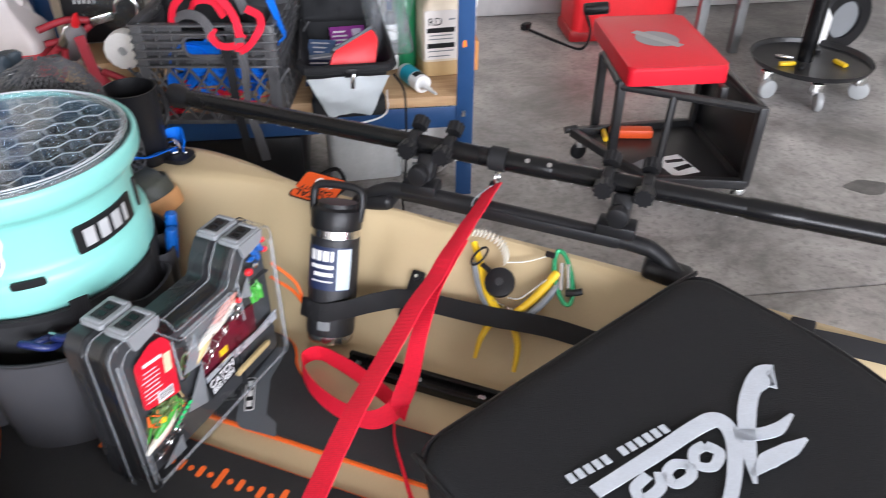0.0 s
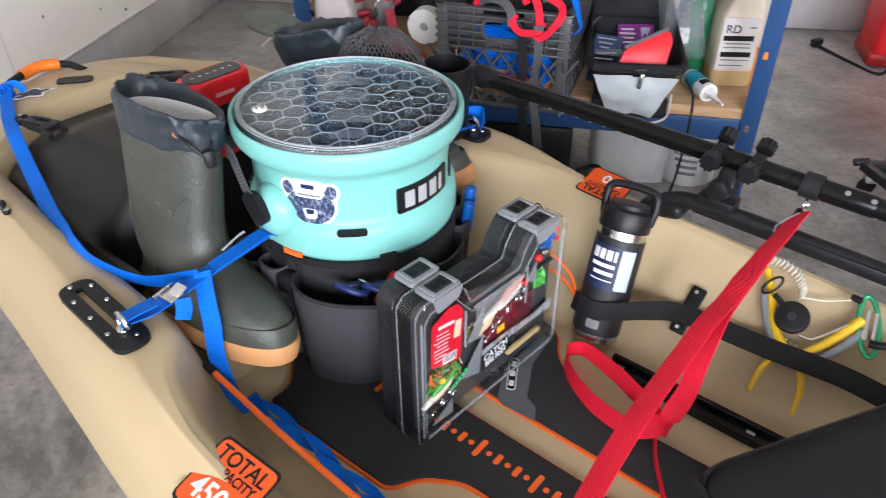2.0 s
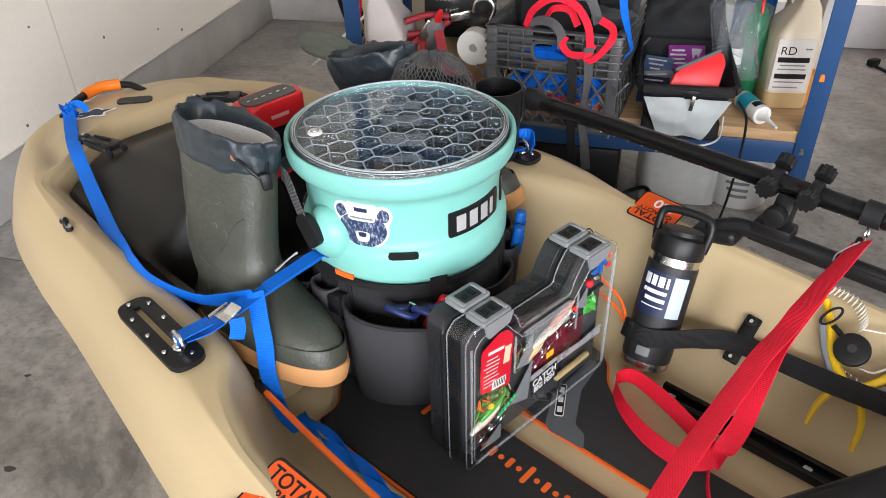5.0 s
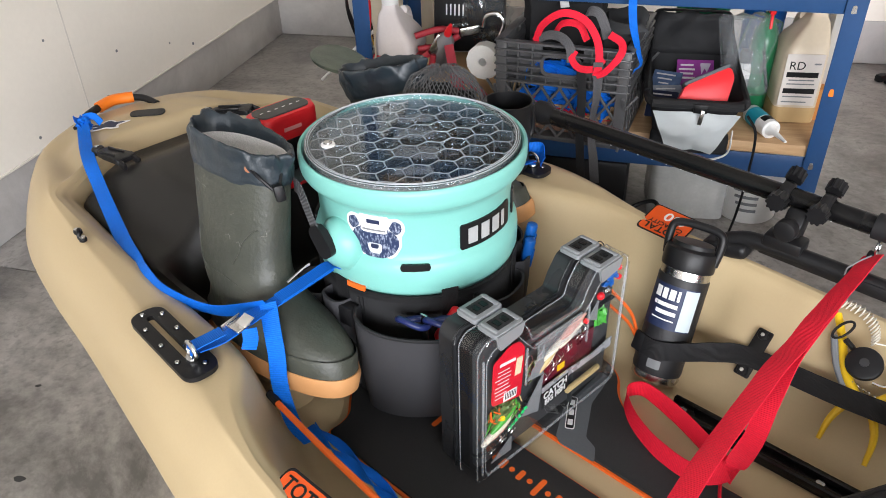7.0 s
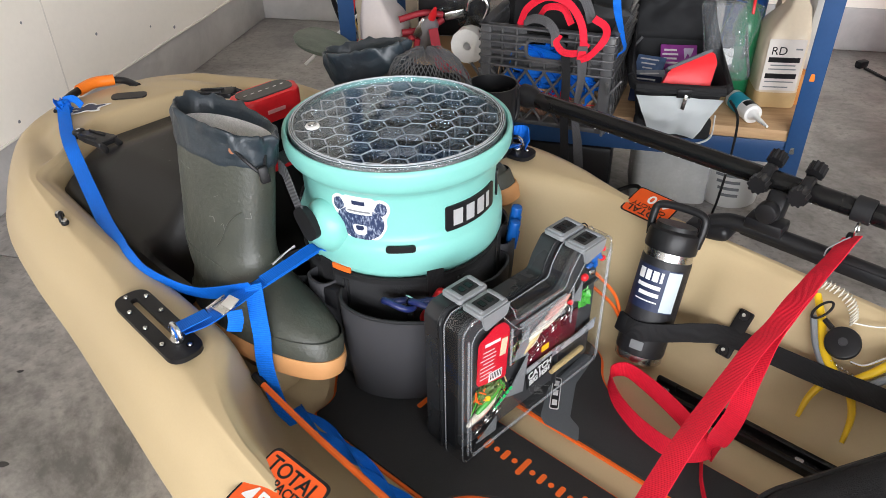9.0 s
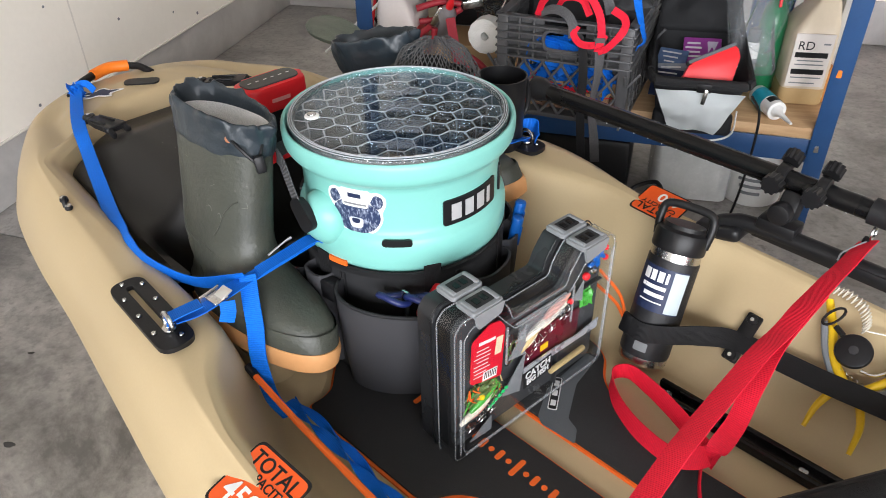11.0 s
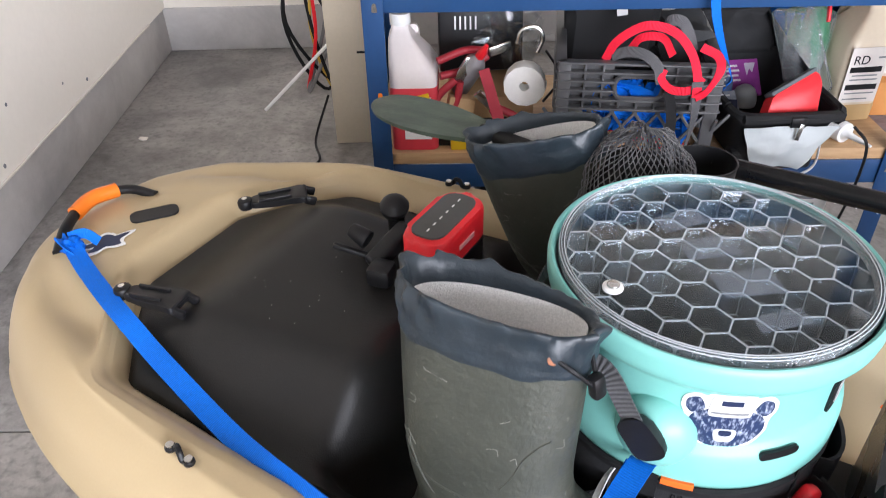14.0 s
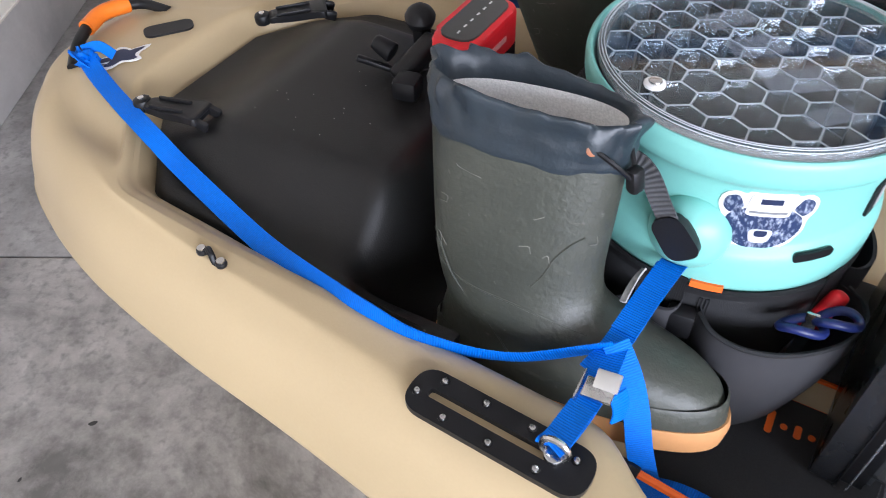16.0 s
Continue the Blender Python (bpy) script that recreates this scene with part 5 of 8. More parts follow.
for yy, zz, sy, sz in ((-0.092, 0.055, 0.003, 0.10), (-0.021, 0.115, 0.003, 0.09), (0.058, 0.035, 0.003, 0.06), (0.030, 0.070, 0.16, 0.003), (0.105, 0.150, 0.08, 0.003), (-0.118, 0.035, 0.06, 0.003), (0.010, 0.160, 0.12, 0.003)):
    part("divider", box(0.012, sy, sz, pose(-0.011, yy, zz), 0.0008), DIV, tackle)


def lure(y, z, length, ang, body, belly, name="lure"):
    m = pose(-0.002, y, z, ang, 0, 0)
    t = part(name, tube([m @ Vector((0, -length / 2, 0)), m @ Vector((0, -length / 6, 0.002)), m @ Vector((0, length / 6, 0.002)), m @ Vector((0, length / 2, 0))], lambda s: 0.0008 + 0.0048 * math.sin(math.pi * min(1, s * 0.9 + 0.08)) ** 0.8, seg=12), body, tackle)
    part("belly", tube([m @ Vector((0.001, -length / 3, -0.0025)), m @ Vector((0.001, length / 3, -0.0025))], lambda s: 0.0036 * math.sin(math.pi * (0.08 + 0.84 * s)), seg=10), belly, t)
    part("eye", cyl(0.0016, 0.0010, m @ pose(0.0048, length * 0.40, 0.001, 0, 90, 0), seg=10), BLACK, t)
    for s in (-0.34, 0.0, 0.30):
        for k in (-1, 1):
            part("hook", tube([m @ Vector((0.003, s * length, -0.005)), m @ Vector((0.007, s * length, -0.013)), m @ Vector((0.007, s * length + 0.006 * k, -0.015)), m @ Vector((0.007, s * length + 0.007 * k, -0.009))], 0.0006, seg=5, steps=4), STEEL, t)
    return t


PEARL = material("pearl_lure", (0.74, 0.68, 0.56), 0.2, vary=0.35, scale=90)
PINK = material("pink_lure", (0.65, 0.30, 0.24), 0.2, vary=0.3, scale=80)
LIME = material("lime_lure", (0.07, 0.36, 0.05), 0.3, vary=0.4, scale=120)
OLIVE = material("olive_bait", (0.10, 0.16, 0.05), 0.35, vary=0.6, scale=150)
GREENSPOT = material("bright_green_lure", (0.02, 0.50, 0.14), 0.3, vary=0.2)
WOODY = material("wooden_stick_bait", (0.58, 0.44, 0.21), 0.5, vary=0.1)
MAROON = material("maroon_bait_pack", (0.11, 0.010, 0.022), 0.3, vary=0.5, scale=40)
lure(0.023, 0.142, 0.098, 12, PEARL, PEARL)
lure(0.040, 0.153, 0.060, 18, PINK, PEARL)
lure(-0.012, 0.128, 0.050, 30, WOODY, PEARL)
lure(-0.112, 0.066, 0.066, 14, PEARL, PINK)
lure(-0.100, 0.078, 0.055, 20, LIME, PEARL)
part("soft_baits", blob(4, (0.009, 0.026, 0.011), pose(-0.006, -0.100, 0.090, 14), rough=0.7, freq=6), OLIVE, tackle, "green soft baits")
part("skirted_jig", blob(7, (0.008, 0.010, 0.014), pose(-0.006, 0.110, 0.137), rough=0.9, freq=9), LIME, tackle, "lime skirted jig")
part("red_bead", blob(2, (0.0055, 0.0065, 0.0055), pose(0.0, 0.098, 0.177), rough=0), REDPLASTIC, tackle)
for i, (yy, zz) in enumerate(((0.108, 0.192), (0.118, 0.198), (0.114, 0.204), (0.126, 0.203), (0.121, 0.189), (0.131, 0.196))):
    part("blue_jig", blob(5 + i, (0.004, 0.0075, 0.0034), pose(0.0, yy, zz, 25 * i), sub=2, rough=0.5, freq=6), BLUEPLASTIC, tackle)
part("bait_packet", box(0.004, 0.122, 0.052, pose(-0.009, 0.040, 0.098, -4, 0, 0), 0.001), MAROON, tackle, "maroon bait packet")
part("packet_mark", box(0.001, 0.016, 0.010, pose(-0.0065, 0.026, 0.092, 0, 0, 0), 0), YELLOW, tackle)
part("stick_bait", box(0.008, 0.080, 0.008, pose(0.0, 0.074, 0.046, 1, 0, 0), 0.003), WOODY, tackle, "wooden stick bait")
part("silver_spoon", prism([(-0.022, 0.074), (0.055, 0.072), (0.140, 0.070), (0.142, 0.086), (0.095, 0.080), (0.040, 0.084), (-0.022, 0.084)], -0.002, 0.0, YZ), material("brushed_foil", (0.62, 0.64, 0.68), 0.28, 0.5, vary=0.25, scale=60), tackle, "silver foil packet edge")
tag_out = rounded([(-0.127, 0.117), (-0.069, 0.101), (-0.064, 0.178), (-0.074, 0.192), (-0.092, 0.195), (-0.124, 0.182)], 0.006)
card = part("red_card", prism(tag_out, -0.002, -0.0005, YZ), material("red_card_print", (0.62, 0.012, 0.03), 0.3, vary=0.1), tackle, "red printed header card")
on_card = pose(-0.0003, -0.097, 0.148, -8, 0, 0)
part("print_bar", box(0.0006, 0.030, 0.0045, on_card @ pose(0, -0.004, 0.024), 0), WHITE, card)
for i in range(8):
    part("print_bar", box(0.0006, 0.022 + 0.004 * (i % 3), 0.0011, on_card @ pose(0, -0.010 + 0.002 * (i % 2), 0.014 - 0.0058 * i), 0), WHITE, card)
part("barcode", box(0.0006, 0.026, 0.014, on_card @ pose(0.0001, 0.010, -0.030), 0), WHITE, card)
for i in range(7):
    part("barcode_bar", box(0.0006, 0.0014, 0.010, on_card @ pose(0.0004, 0.0 + 0.0034 * i, -0.029), 0), BLACK, card)
part("pale_label", box(0.0006, 0.012, 0.026, on_card @ pose(0.0001, 0.020, 0.010), 0), material("cream_label", (0.7, 0.6, 0.4), 0.5), card)
rgt = random.Random(4)
for i in range(34):
    y0, z0 = rgt.uniform(-0.128, -0.074), rgt.uniform(0.094, 0.106)
    pts_ = [(rgt.uniform(-0.010, 0.001), y0, z0), (rgt.uniform(-0.008, 0.002), y0 + rgt.uniform(-0.012, 0.012), z0 - rgt.uniform(0.006, 0.012)), (rgt.uniform(-0.008, 0.002), y0 + rgt.uniform(-0.02, 0.02), z0 - rgt.uniform(0.012, 0.030))]
    part("skirt_strand", tube(pts_, 0.0011, seg=4, steps=3), (LIME, OLIVE, WOODY, ORANGE)[i % 4 if i % 7 else 3], tackle)
for i in range(6):
    part("green_spot", blob(i, (0.0022, 0.0042, 0.0030), pose(0.0042, -0.094 + 0.0062 * i, 0.064 + 0.0030 * i), sub=1, rough=0.2), GREENSPOT, tackle)
for i in range(16):
    y0, z0, a0 = rgt.uniform(-0.058, -0.026), rgt.uniform(0.115, 0.150), rgt.uniform(0, 6.28)
    part("loose_hook", tube([(0.0, y0 + 0.008 * math.cos(a0 + a), z0 + 0.010 * math.sin(a0 + a)) for a in np.linspace(0, 4.2, 6)], 0.0008, seg=4, steps=2), STEEL if i % 3 else OLIVE, tackle)
for tri_ in (((-0.066, 0.062), (-0.030, 0.050), (-0.022, 0.112)), ((-0.056, 0.118), (-0.024, 0.112), (-0.024, 0.160)), ((-0.127, 0.018), (-0.086, 0.016), (-0.086, 0.040)), ((0.072, 0.150), (0.094, 0.140), (0.094, 0.172))):
    part("grey_wedge", prism(list(tri_), -0.001, 0.0008, YZ), LATCH, tackle, "grey divider panel")
for yy, zz, mt_ in ((0.066, 0.152, REDPLASTIC), (0.134, 0.208, REDPLASTIC), (0.136, 0.192, REDPLASTIC), (0.112, 0.180, STEEL), (-0.108, 0.088, YELLOW)):
    part("bead", blob(3, (0.0045, 0.0055, 0.0045), pose(0.001, yy, zz), sub=2, rough=0.3), mt_, tackle)
lab = part("black_label", box(0.0008, 0.058, 0.028, pose(0.0010, 0.006, 0.064, 4, 0, 0), 0), BLACK, tackle, "black label with white letters")
text("CATCH", 0.0155, WHITE, lab, pose(0.0016, 0.006, 0.070) @ YZ @ pose(0, 0, 0, 0, 0, 4), bold=0.0004)
text("BIG FISH", 0.0125, WHITE, lab, pose(0.0016, 0.006, 0.058) @ YZ @ pose(0, 0, 0, 0, 0, 4), bold=0.0004)

# ---- black mug on the gunwale and bundled landing net ----
mug = thing("black_mug", K @ pose(0.368, 0.322, 0.480), "black steel mug standing on the gunwale", "mug")
part("mug_body", lathe([(0.0, 0.0), (0.036, 0.0), (0.038, 0.004), (0.0425, 0.128), (0.0435, 0.131), (0.0410, 0.131), (0.0365, 0.01), (0.0, 0.008)], 40), BLACK, mug, "black mug body")
part("mug_handle", tube([(0.0, 0.040, 0.11), (0.004, 0.064, 0.10), (0.004, 0.066, 0.05), (0.0, 0.038, 0.03)], 0.0045), BLACK, mug)

net = thing("landing_net", K @ pose(0.299, 0.214, 0.474), "black knotted landing net bundled behind the bucket", "landing net")
NETM = material("black_net_cord", (0.075, 0.076, 0.080), 0.32, spec=0.8)
bm = bmesh.new()


def net_point(u, v, c, r, seed):
    a, h = u * 6.28318, v * 1.5708
    k = 1 + 0.16 * noise.noise(Vector((math.cos(a) * 1.6 + seed, math.sin(a) * 1.6, v * 2.2))) + 0.06 * noise.noise(Vector((math.cos(a) * 5, math.sin(a) * 5 + seed, v * 6)))
    return Vector((c[0] + r[0] * k * math.cos(a) * math.cos(h), c[1] + r[1] * k * math.sin(a) * math.cos(h), c[2] + r[2] * k * math.sin(h)))


for c, r, nu, nv, seed in (((0.002, 0.012, 0.092), (0.084, 0.084, 0.116), 50, 24, 1.7), ((0.050, 0.034, 0.040), (0.066, 0.066, 0.080), 40, 20, 3.3)):
    for i in range(nu):
        for j in range(-8, nv - 1):
            for du in (0.5, -0.5):
                p = net_point((i + 0.5 * (j % 2)) / nu, j / nv, c, r, seed)
                q = net_point((i + 0.5 * (j % 2) + du) / nu, (j + 1) / nv, c, r, seed)
                d = q - p
                if d.length < 1e-5:
                    continue
                s = d.orthogonal().normalized() * 0.0008
                t = d.cross(s).normalized() * 0.0008
                vs = [bm.verts.new(e + o) for e in (p, q) for o in (s, t, -s, -t)]
                for k in range(4):
                    bm.faces.new((vs[k], vs[(k + 1) % 4], vs[4 + (k + 1) % 4], vs[4 + k]))
part("mesh_bag", bm, NETM, net, "knotless black mesh", smooth=False)
part("inner_folds", blob(11, (0.066, 0.066, 0.094), pose(0.002, 0.010, 0.088), rough=0.35, freq=2.6), material("net_folds", (0.005, 0.005, 0.0055), 0.9, vary=0.5, scale=90, fine=0.5, fine_scale=400, bump=0.9, bump_scale=160), net, "dense folded mesh")
bm = blob(12, (0.050, 0.058, 0.062), pose(0.040, 0.028, 0.050), rough=0.4, freq=3)
part("mesh_tail", bm, MATS["net_folds"], net)

# ---- green paddle blade resting behind the boot ----
paddle = thing("paddle", K @ pose(-0.025, 0.275, 0.607, 18, -6, -15), "worn olive green paddle blade resting on the boot", "paddle")
bl = [(0.135 * math.cos(a), 0.034 * math.sin(a) * (1 - 0.2 * math.cos(a))) for a in np.linspace(0, 6.2, 40)]
part("blade", prism(bl, -0.004, 0.004, bevel=0.003), mixed("olive_blade", (0.036, 0.056, 0.042), (0.100, 0.130, 0.098), 9, 0.34, 0.68, rough=0.5, stretch=(1, 7, 7), bump=0.25, rugged=0.75), paddle, "scratched olive paddle blade")
part("shaft", tube([(0.10, 0, 0), (0.25, 0.0, -0.02), (0.40, 0.02, -0.10)], 0.013), BLACK, paddle)

# ---- long black rod tube on its clamps ----
pole = thing("rod_tube", K @ pose(0.0, 0.0, 0.0), "long black telescopic rod tube clamped over the gunwale", "rod")
PA, PB = Vector((0.352, 0.443, 0.545)), Vector((2.3, 0.470, 0.500))
pd = (PB - PA).normalized()
PM = Matrix.Translation(PA) @ pd.to_track_quat("Z", "Y").to_matrix().to_4x4()
part("tube_body", cyl(0.0155, (PB - PA).length, PM, seg=24, bevel=0.002), GLOSSBLACK, pole, "glossy black tube")
part("end_cap", lathe([(0.0, -0.012), (0.016, -0.012), (0.021, -0.008), (0.0215, 0.012), (0.017, 0.022), (0.0155, 0.030)], 24, PM), BLACK, pole, "black rubber end cap")
for s in (0.62, 0.98):
    part("sleeve", lathe([(0.0157, s), (0.0168, s + 0.003), (0.0168, s + 0.072), (0.0157, s + 0.075)], 24, PM), GLOSSBLACK, pole)
for i in range(34):
    part("white_tick", cyl(0.0012, 0.0008, PM @ pose(-0.0095, -0.0122, 0.16 + 0.027 * i, 0, 0, 0) @ pose(0, 0, 0, 90, 0, -38), seg=6), WHITE, pole)
for s in (0.655, 0.69):
    part("rivet", cyl(0.004, 0.003, PM @ pose(-0.010, 0.011, s, -90, 0, 40), seg=10), STEEL, pole)


def knurled(r, h, m):
    """A clamp knob with grip teeth round its edge."""
    return prism([((r if i % 4 in (0, 1) else r * 0.84) * math.cos(radians(9 * i)), (r if i % 4 in (0, 1) else r * 0.84) * math.sin(radians(9 * i))) for i in range(40)], 0, h, m)


def clamp(x, zbase, label):
    px = (x - PA.x) / pd.x
    c = PA + pd * px
    m = pose(c.x, 0.0, 0.0)
    mt = thing("rod_clamp", K @ m, label, "clamp", "rod clamps on the rail")
    yc, zc = c.y, c.z
    low = Vector((0, 0.404, zbase))
    part("base_block", box(0.058, 0.036, 0.020, pose(0, 0.404, zbase + 0.010), 0.004), BLACK, mt)
    part("neck", box(0.030, 0.034, zc - zbase - 0.012, pose(0, 0.5 * (0.404 + yc), 0.5 * (zc + zbase), -32, 0, 0), 0.006), BLACK, mt)
    part("pivot_knob", cyl(0.017, 0.020, pose(0, 0.402, zbase + 0.036, 90, 0, 0), bevel=0.004, seg=18), BLACK, mt)
    for s in (-0.030, 0.030):
        bm = lathe([(0.0160, -0.009), (0.0215, -0.007), (0.0230, 0.0), (0.0215, 0.007), (0.0160, 0.009)], 24, Matrix.Translation((s, yc, zc)) @ pd.to_track_quat("Z", "Y").to_matrix().to_4x4())
        part("ring", bm, BLACK, mt)
        kn = part("thumb_knob", knurled(0.0150, 0.020, pose(s, yc - 0.022, zc + 0.004, 90, 0, 0)), BLACK, mt)
        part("thumb_knob_far", knurled(0.0140, 0.018, pose(s, yc + 0.020, zc + 0.018, -60, 0, 0)), BLACK, kn)
    return mt


clamp(0.845, 0.474, "black two-ring rod clamp on the rail")
clamp(1.160, 0.470, "black two-ring rod clamp on the rail")
coll = thing("strap_collar", K @ pose(0, 0, 0), "black hook-and-loop collar round the rod tube", "collar")
cpos = PA + pd * ((0.958 - PA.x) / pd.x)
part("collar_band", lathe([(0.0170, -0.014), (0.0195, -0.013), (0.0195, 0.013), (0.0170, 0.014)], 28, Matrix.Translation(cpos) @ pd.to_track_quat("Z", "Y").to_matrix().to_4x4()), BLACKWEB, coll)
part("snap_ring", tube([cpos + Vector((0.0, -0.004 + 0.012 * math.cos(a), -0.030 + 0.012 * math.sin(a))) for a in np.linspace(0, 6.28, 12)], 0.0018, seg=6, steps=3), STEEL, coll)
part("snap", box(0.010, 0.012, 0.020, pose(cpos.x - 0.004, cpos.y - 0.012, cpos.z - 0.045, 20, 0, 0), 0.003), BLACK, coll)

# ---- red leash ----
leash = thing("red_leash", K, "red webbing leash hooked to the rod tube and looped", "strap")
part("main_run", ribbon([(0.958, 0.438, 0.490), (0.956, 0.400, 0.487), (0.950, 0.30, 0.476), (0.945, 0.19, 0.466), (0.942, 0.08, 0.458), (0.945, -0.03, 0.450), (0.952, -0.14, 0.440), (0.97, -0.26, 0.43)], 0.029, [(0.8, 0.0, 0.5), (0.85, 0, 0.5), (0.9, 0.1, 0.35), (0.93, 0.05, 0.3), (0.93, 0.05, 0.3), (0.93, 0, 0.3), (0.93, 0, 0.3), (0.93, 0, 0.3)], wrinkle=0.003, steps=14), REDWEB, leash, "taut run of red webbing")
part("fold_run", ribbon([(0.950, 0.30, 0.468), (0.948, 0.20, 0.450), (0.952, 0.135, 0.422), (0.954, 0.092, 0.382), (0.940, 0.072, 0.338), (0.905, 0.064, 0.310), (0.850, 0.074, 0.302), (0.800, 0.094, 0.301), (0.768, 0.118, 0.302), (0.755, 0.142, 0.304), (0.770, 0.160, 0.306), (0.800, 0.157, 0.306), (0.850, 0.142, 0.306), (0.90, 0.122, 0.304), (0.945, 0.100, 0.302)], 0.027, [(0.85, 0.1, 0.4), (0.85, 0, 0.5), (0.8, 0.2, 0.5), (0.7, 0.3, 0.6), (0.4, 0.4, 0.8), (0.15, 0.3, 0.95), (0.1, 0.3, 0.95), (0.1, 0.2, 1), (0.05, 0.1, 1), (0, 0, 1), (0, 0.05, 1), (0.05, 0.2, 1), (0.1, 0.3, 0.95), (0.1, 0.3, 0.95), (0.1, 0.3, 0.95)], wrinkle=0.0015, steps=10), REDWEB, leash, "loose red loop")
part("thin_tail", ribbon([(0.915, 0.105, 0.312), (0.932, 0.085, 0.304), (0.950, 0.05, 0.299), (0.980, 0.01, 0.296), (1.01, -0.03, 0.295)], 0.010, [(0.2, 0.1, 1), (0.2, 0.1, 1), (0.1, 0.1, 1), (0, 0.3, 1), (0, 0.6, 0.8)], steps=10), REDWEB, leash, "thin red tail")
part("white_cord", tube([(0.957, 0.425, 0.497), (0.948, 0.408, 0.493), (0.940, 0.388, 0.488), (0.941, 0.374, 0.484)], 0.0011, seg=6), LATCH, leash)

# ---- pliers, reel and clip hung on the side wall ----
def on_wall(x, y, lift=0.0):
    """A place on the sloping side wall, at that distance out from it."""
    t = (y - 0.26) / 0.085
    return Vector((x, y - 0.635 * lift, 0.335 + 0.07 * t + 0.772 * lift))


pl = thing("fishing_pliers", K, "yellow and grey fishing pliers hung on the cockpit wall", "pliers")
GREYGRIP = material("grey_grip", (0.22, 0.24, 0.26), 0.5)
for name_, line in (("arm", ((0.953, 0.364), (0.972, 0.340), (0.994, 0.308), (1.018, 0.289))), ("arm", ((1.040, 0.288), (1.066, 0.314), (1.091, 0.350)))):
    part(name_, tube([on_wall(x, y, 0.013) for x, y in line], lambda t: 0.0052 + 0.0018 * t, seg=10), YELLOW, pl, "yellow handle")
part("grip", tube([on_wall(0.962, 0.340, 0.011), on_wall(0.980, 0.313, 0.011), on_wall(1.003, 0.291, 0.011)], 0.0056, seg=8), GREYGRIP, pl, "grey rubber grip")
part("grip", tube([on_wall(1.054, 0.286, 0.011), on_wall(1.076, 0.306, 0.011), on_wall(1.098, 0.338, 0.011)], 0.0056, seg=8), GREYGRIP, pl, "grey rubber grip")
part("joint", prism(rounded([(-0.016, -0.010), (0.016, -0.012), (0.018, 0.008), (-0.014, 0.010)], 0.005), 0.008, 0.017, Matrix.Translation(on_wall(1.029, 0.284)) @ pose(0, 0, 0, 39.5, 0, 0), bevel=0.002), YELLOW, pl, "yellow joint")
part("jaw", tube([on_wall(1.016, 0.284, 0.012), on_wall(1.004, 0.256, 0.011), on_wall(1.002, 0.230, 0.009)], lambda t: 0.0066 - 0.0034 * t, seg=8), YELLOW, pl, "yellow jaw")
part("jaw", tube([on_wall(1.042, 0.284, 0.012), on_wall(1.060, 0.256, 0.011), on_wall(1.064, 0.226, 0.009)], lambda t: 0.0066 - 0.0034 * t, seg=8), YELLOW, pl, "yellow jaw")
part("spring", tube([on_wall(1.006 + 0.0020 * i, 0.300 - 0.0003 * i, 0.014 + 0.004 * math.sin(i * 1.57)) + Vector((0, 0.003 * math.cos(i * 1.57), 0)) for i in range(20)], 0.0011, seg=5, steps=2), STEEL, pl)
reel = thing("retractor_reel", K, "black round gear retractor with a snap hook", "retractor")
part("reel_case", cyl(0.0235, 0.012, Matrix.Translation(on_wall(1.012, 0.321, 0.020)) @ pose(0, 0, 0, 39.5, 0, 0), bevel=0.004, seg=28), BLACK, reel, "black round reel case")
part("reel_boss", cyl(0.006, 0.002, Matrix.Translation(on_wall(1.012, 0.321, 0.0325)) @ pose(0, 0, 0, 39.5, 0, 0), seg=16), material("dark_boss", (0.03, 0.03, 0.032), 0.4), reel)
part("snap_hook", tube([on_wall(0.970 + 0.008 * math.cos(a) + 0.006 * math.sin(a), 0.347 + 0.012 * math.sin(a), 0.024) for a in np.linspace(0, 6.28, 12)], 0.0019, seg=6, steps=3), BLACK, reel)
part("swivel", tube([on_wall(0.978, 0.338, 0.024), on_wall(0.992, 0.332, 0.024)], 0.004, seg=8), BLACK, reel)
part("lanyard", tube([on_wall(1.030, 0.306, 0.024), on_wall(1.046, 0.308, 0.022), on_wall(1.060, 0.320, 0.020), on_wall(1.078, 0.338, 0.018)], 0.0022, seg=6), STEEL, reel)
coil = thing("coiled_lanyard", K, "clear coiled lanyard joining the pliers to a clip", "lanyard")
line = smooth_path([on_wall(x, y, 0.014) for x, y in ((0.946, 0.376), (0.968, 0.377), (0.992, 0.371), (1.005, 0.360), (1.011, 0.349))], 26)
pts = [q + Vector((0.0035 * math.sin(i * 0.9), 0.0065 * math.cos(i * 0.9), 0.0065 * math.sin(i * 0.9))) for i, q in enumerate(line)]
part("coil", tube(pts, 0.0013, seg=5, steps=1), material("clear_coil", (0.60, 0.57, 0.48), 0.25), coil)
part("tail", tube([on_wall(1.012, 0.349, 0.012), on_wall(1.040, 0.356, 0.008), on_wall(1.072, 0.368, 0.012)], 0.0013, seg=5), MATS["clear_coil"], coil)
carab = thing("carabiner", K, "green aluminium carabiner with black clip on the wall", "carabiner")
GREEN = material("green_anodised", (0.05, 0.36, 0.16), 0.25, 0.6)
loop = [on_wall(1.101 + 0.010 * math.cos(a) + 0.017 * math.sin(a + 3.14), 0.346 + 0.006 * math.cos(a) + 0.030 * math.sin(a), 0.012) for a in np.linspace(0, 6.2832, 18)]
part("carabiner_frame", tube(loop, 0.0038, seg=8, steps=3), GREEN, carab)
part("gate", tube([on_wall(1.094, 0.362, 0.014), on_wall(1.102, 0.330, 0.014)], 0.0036, seg=8), STEEL, carab)
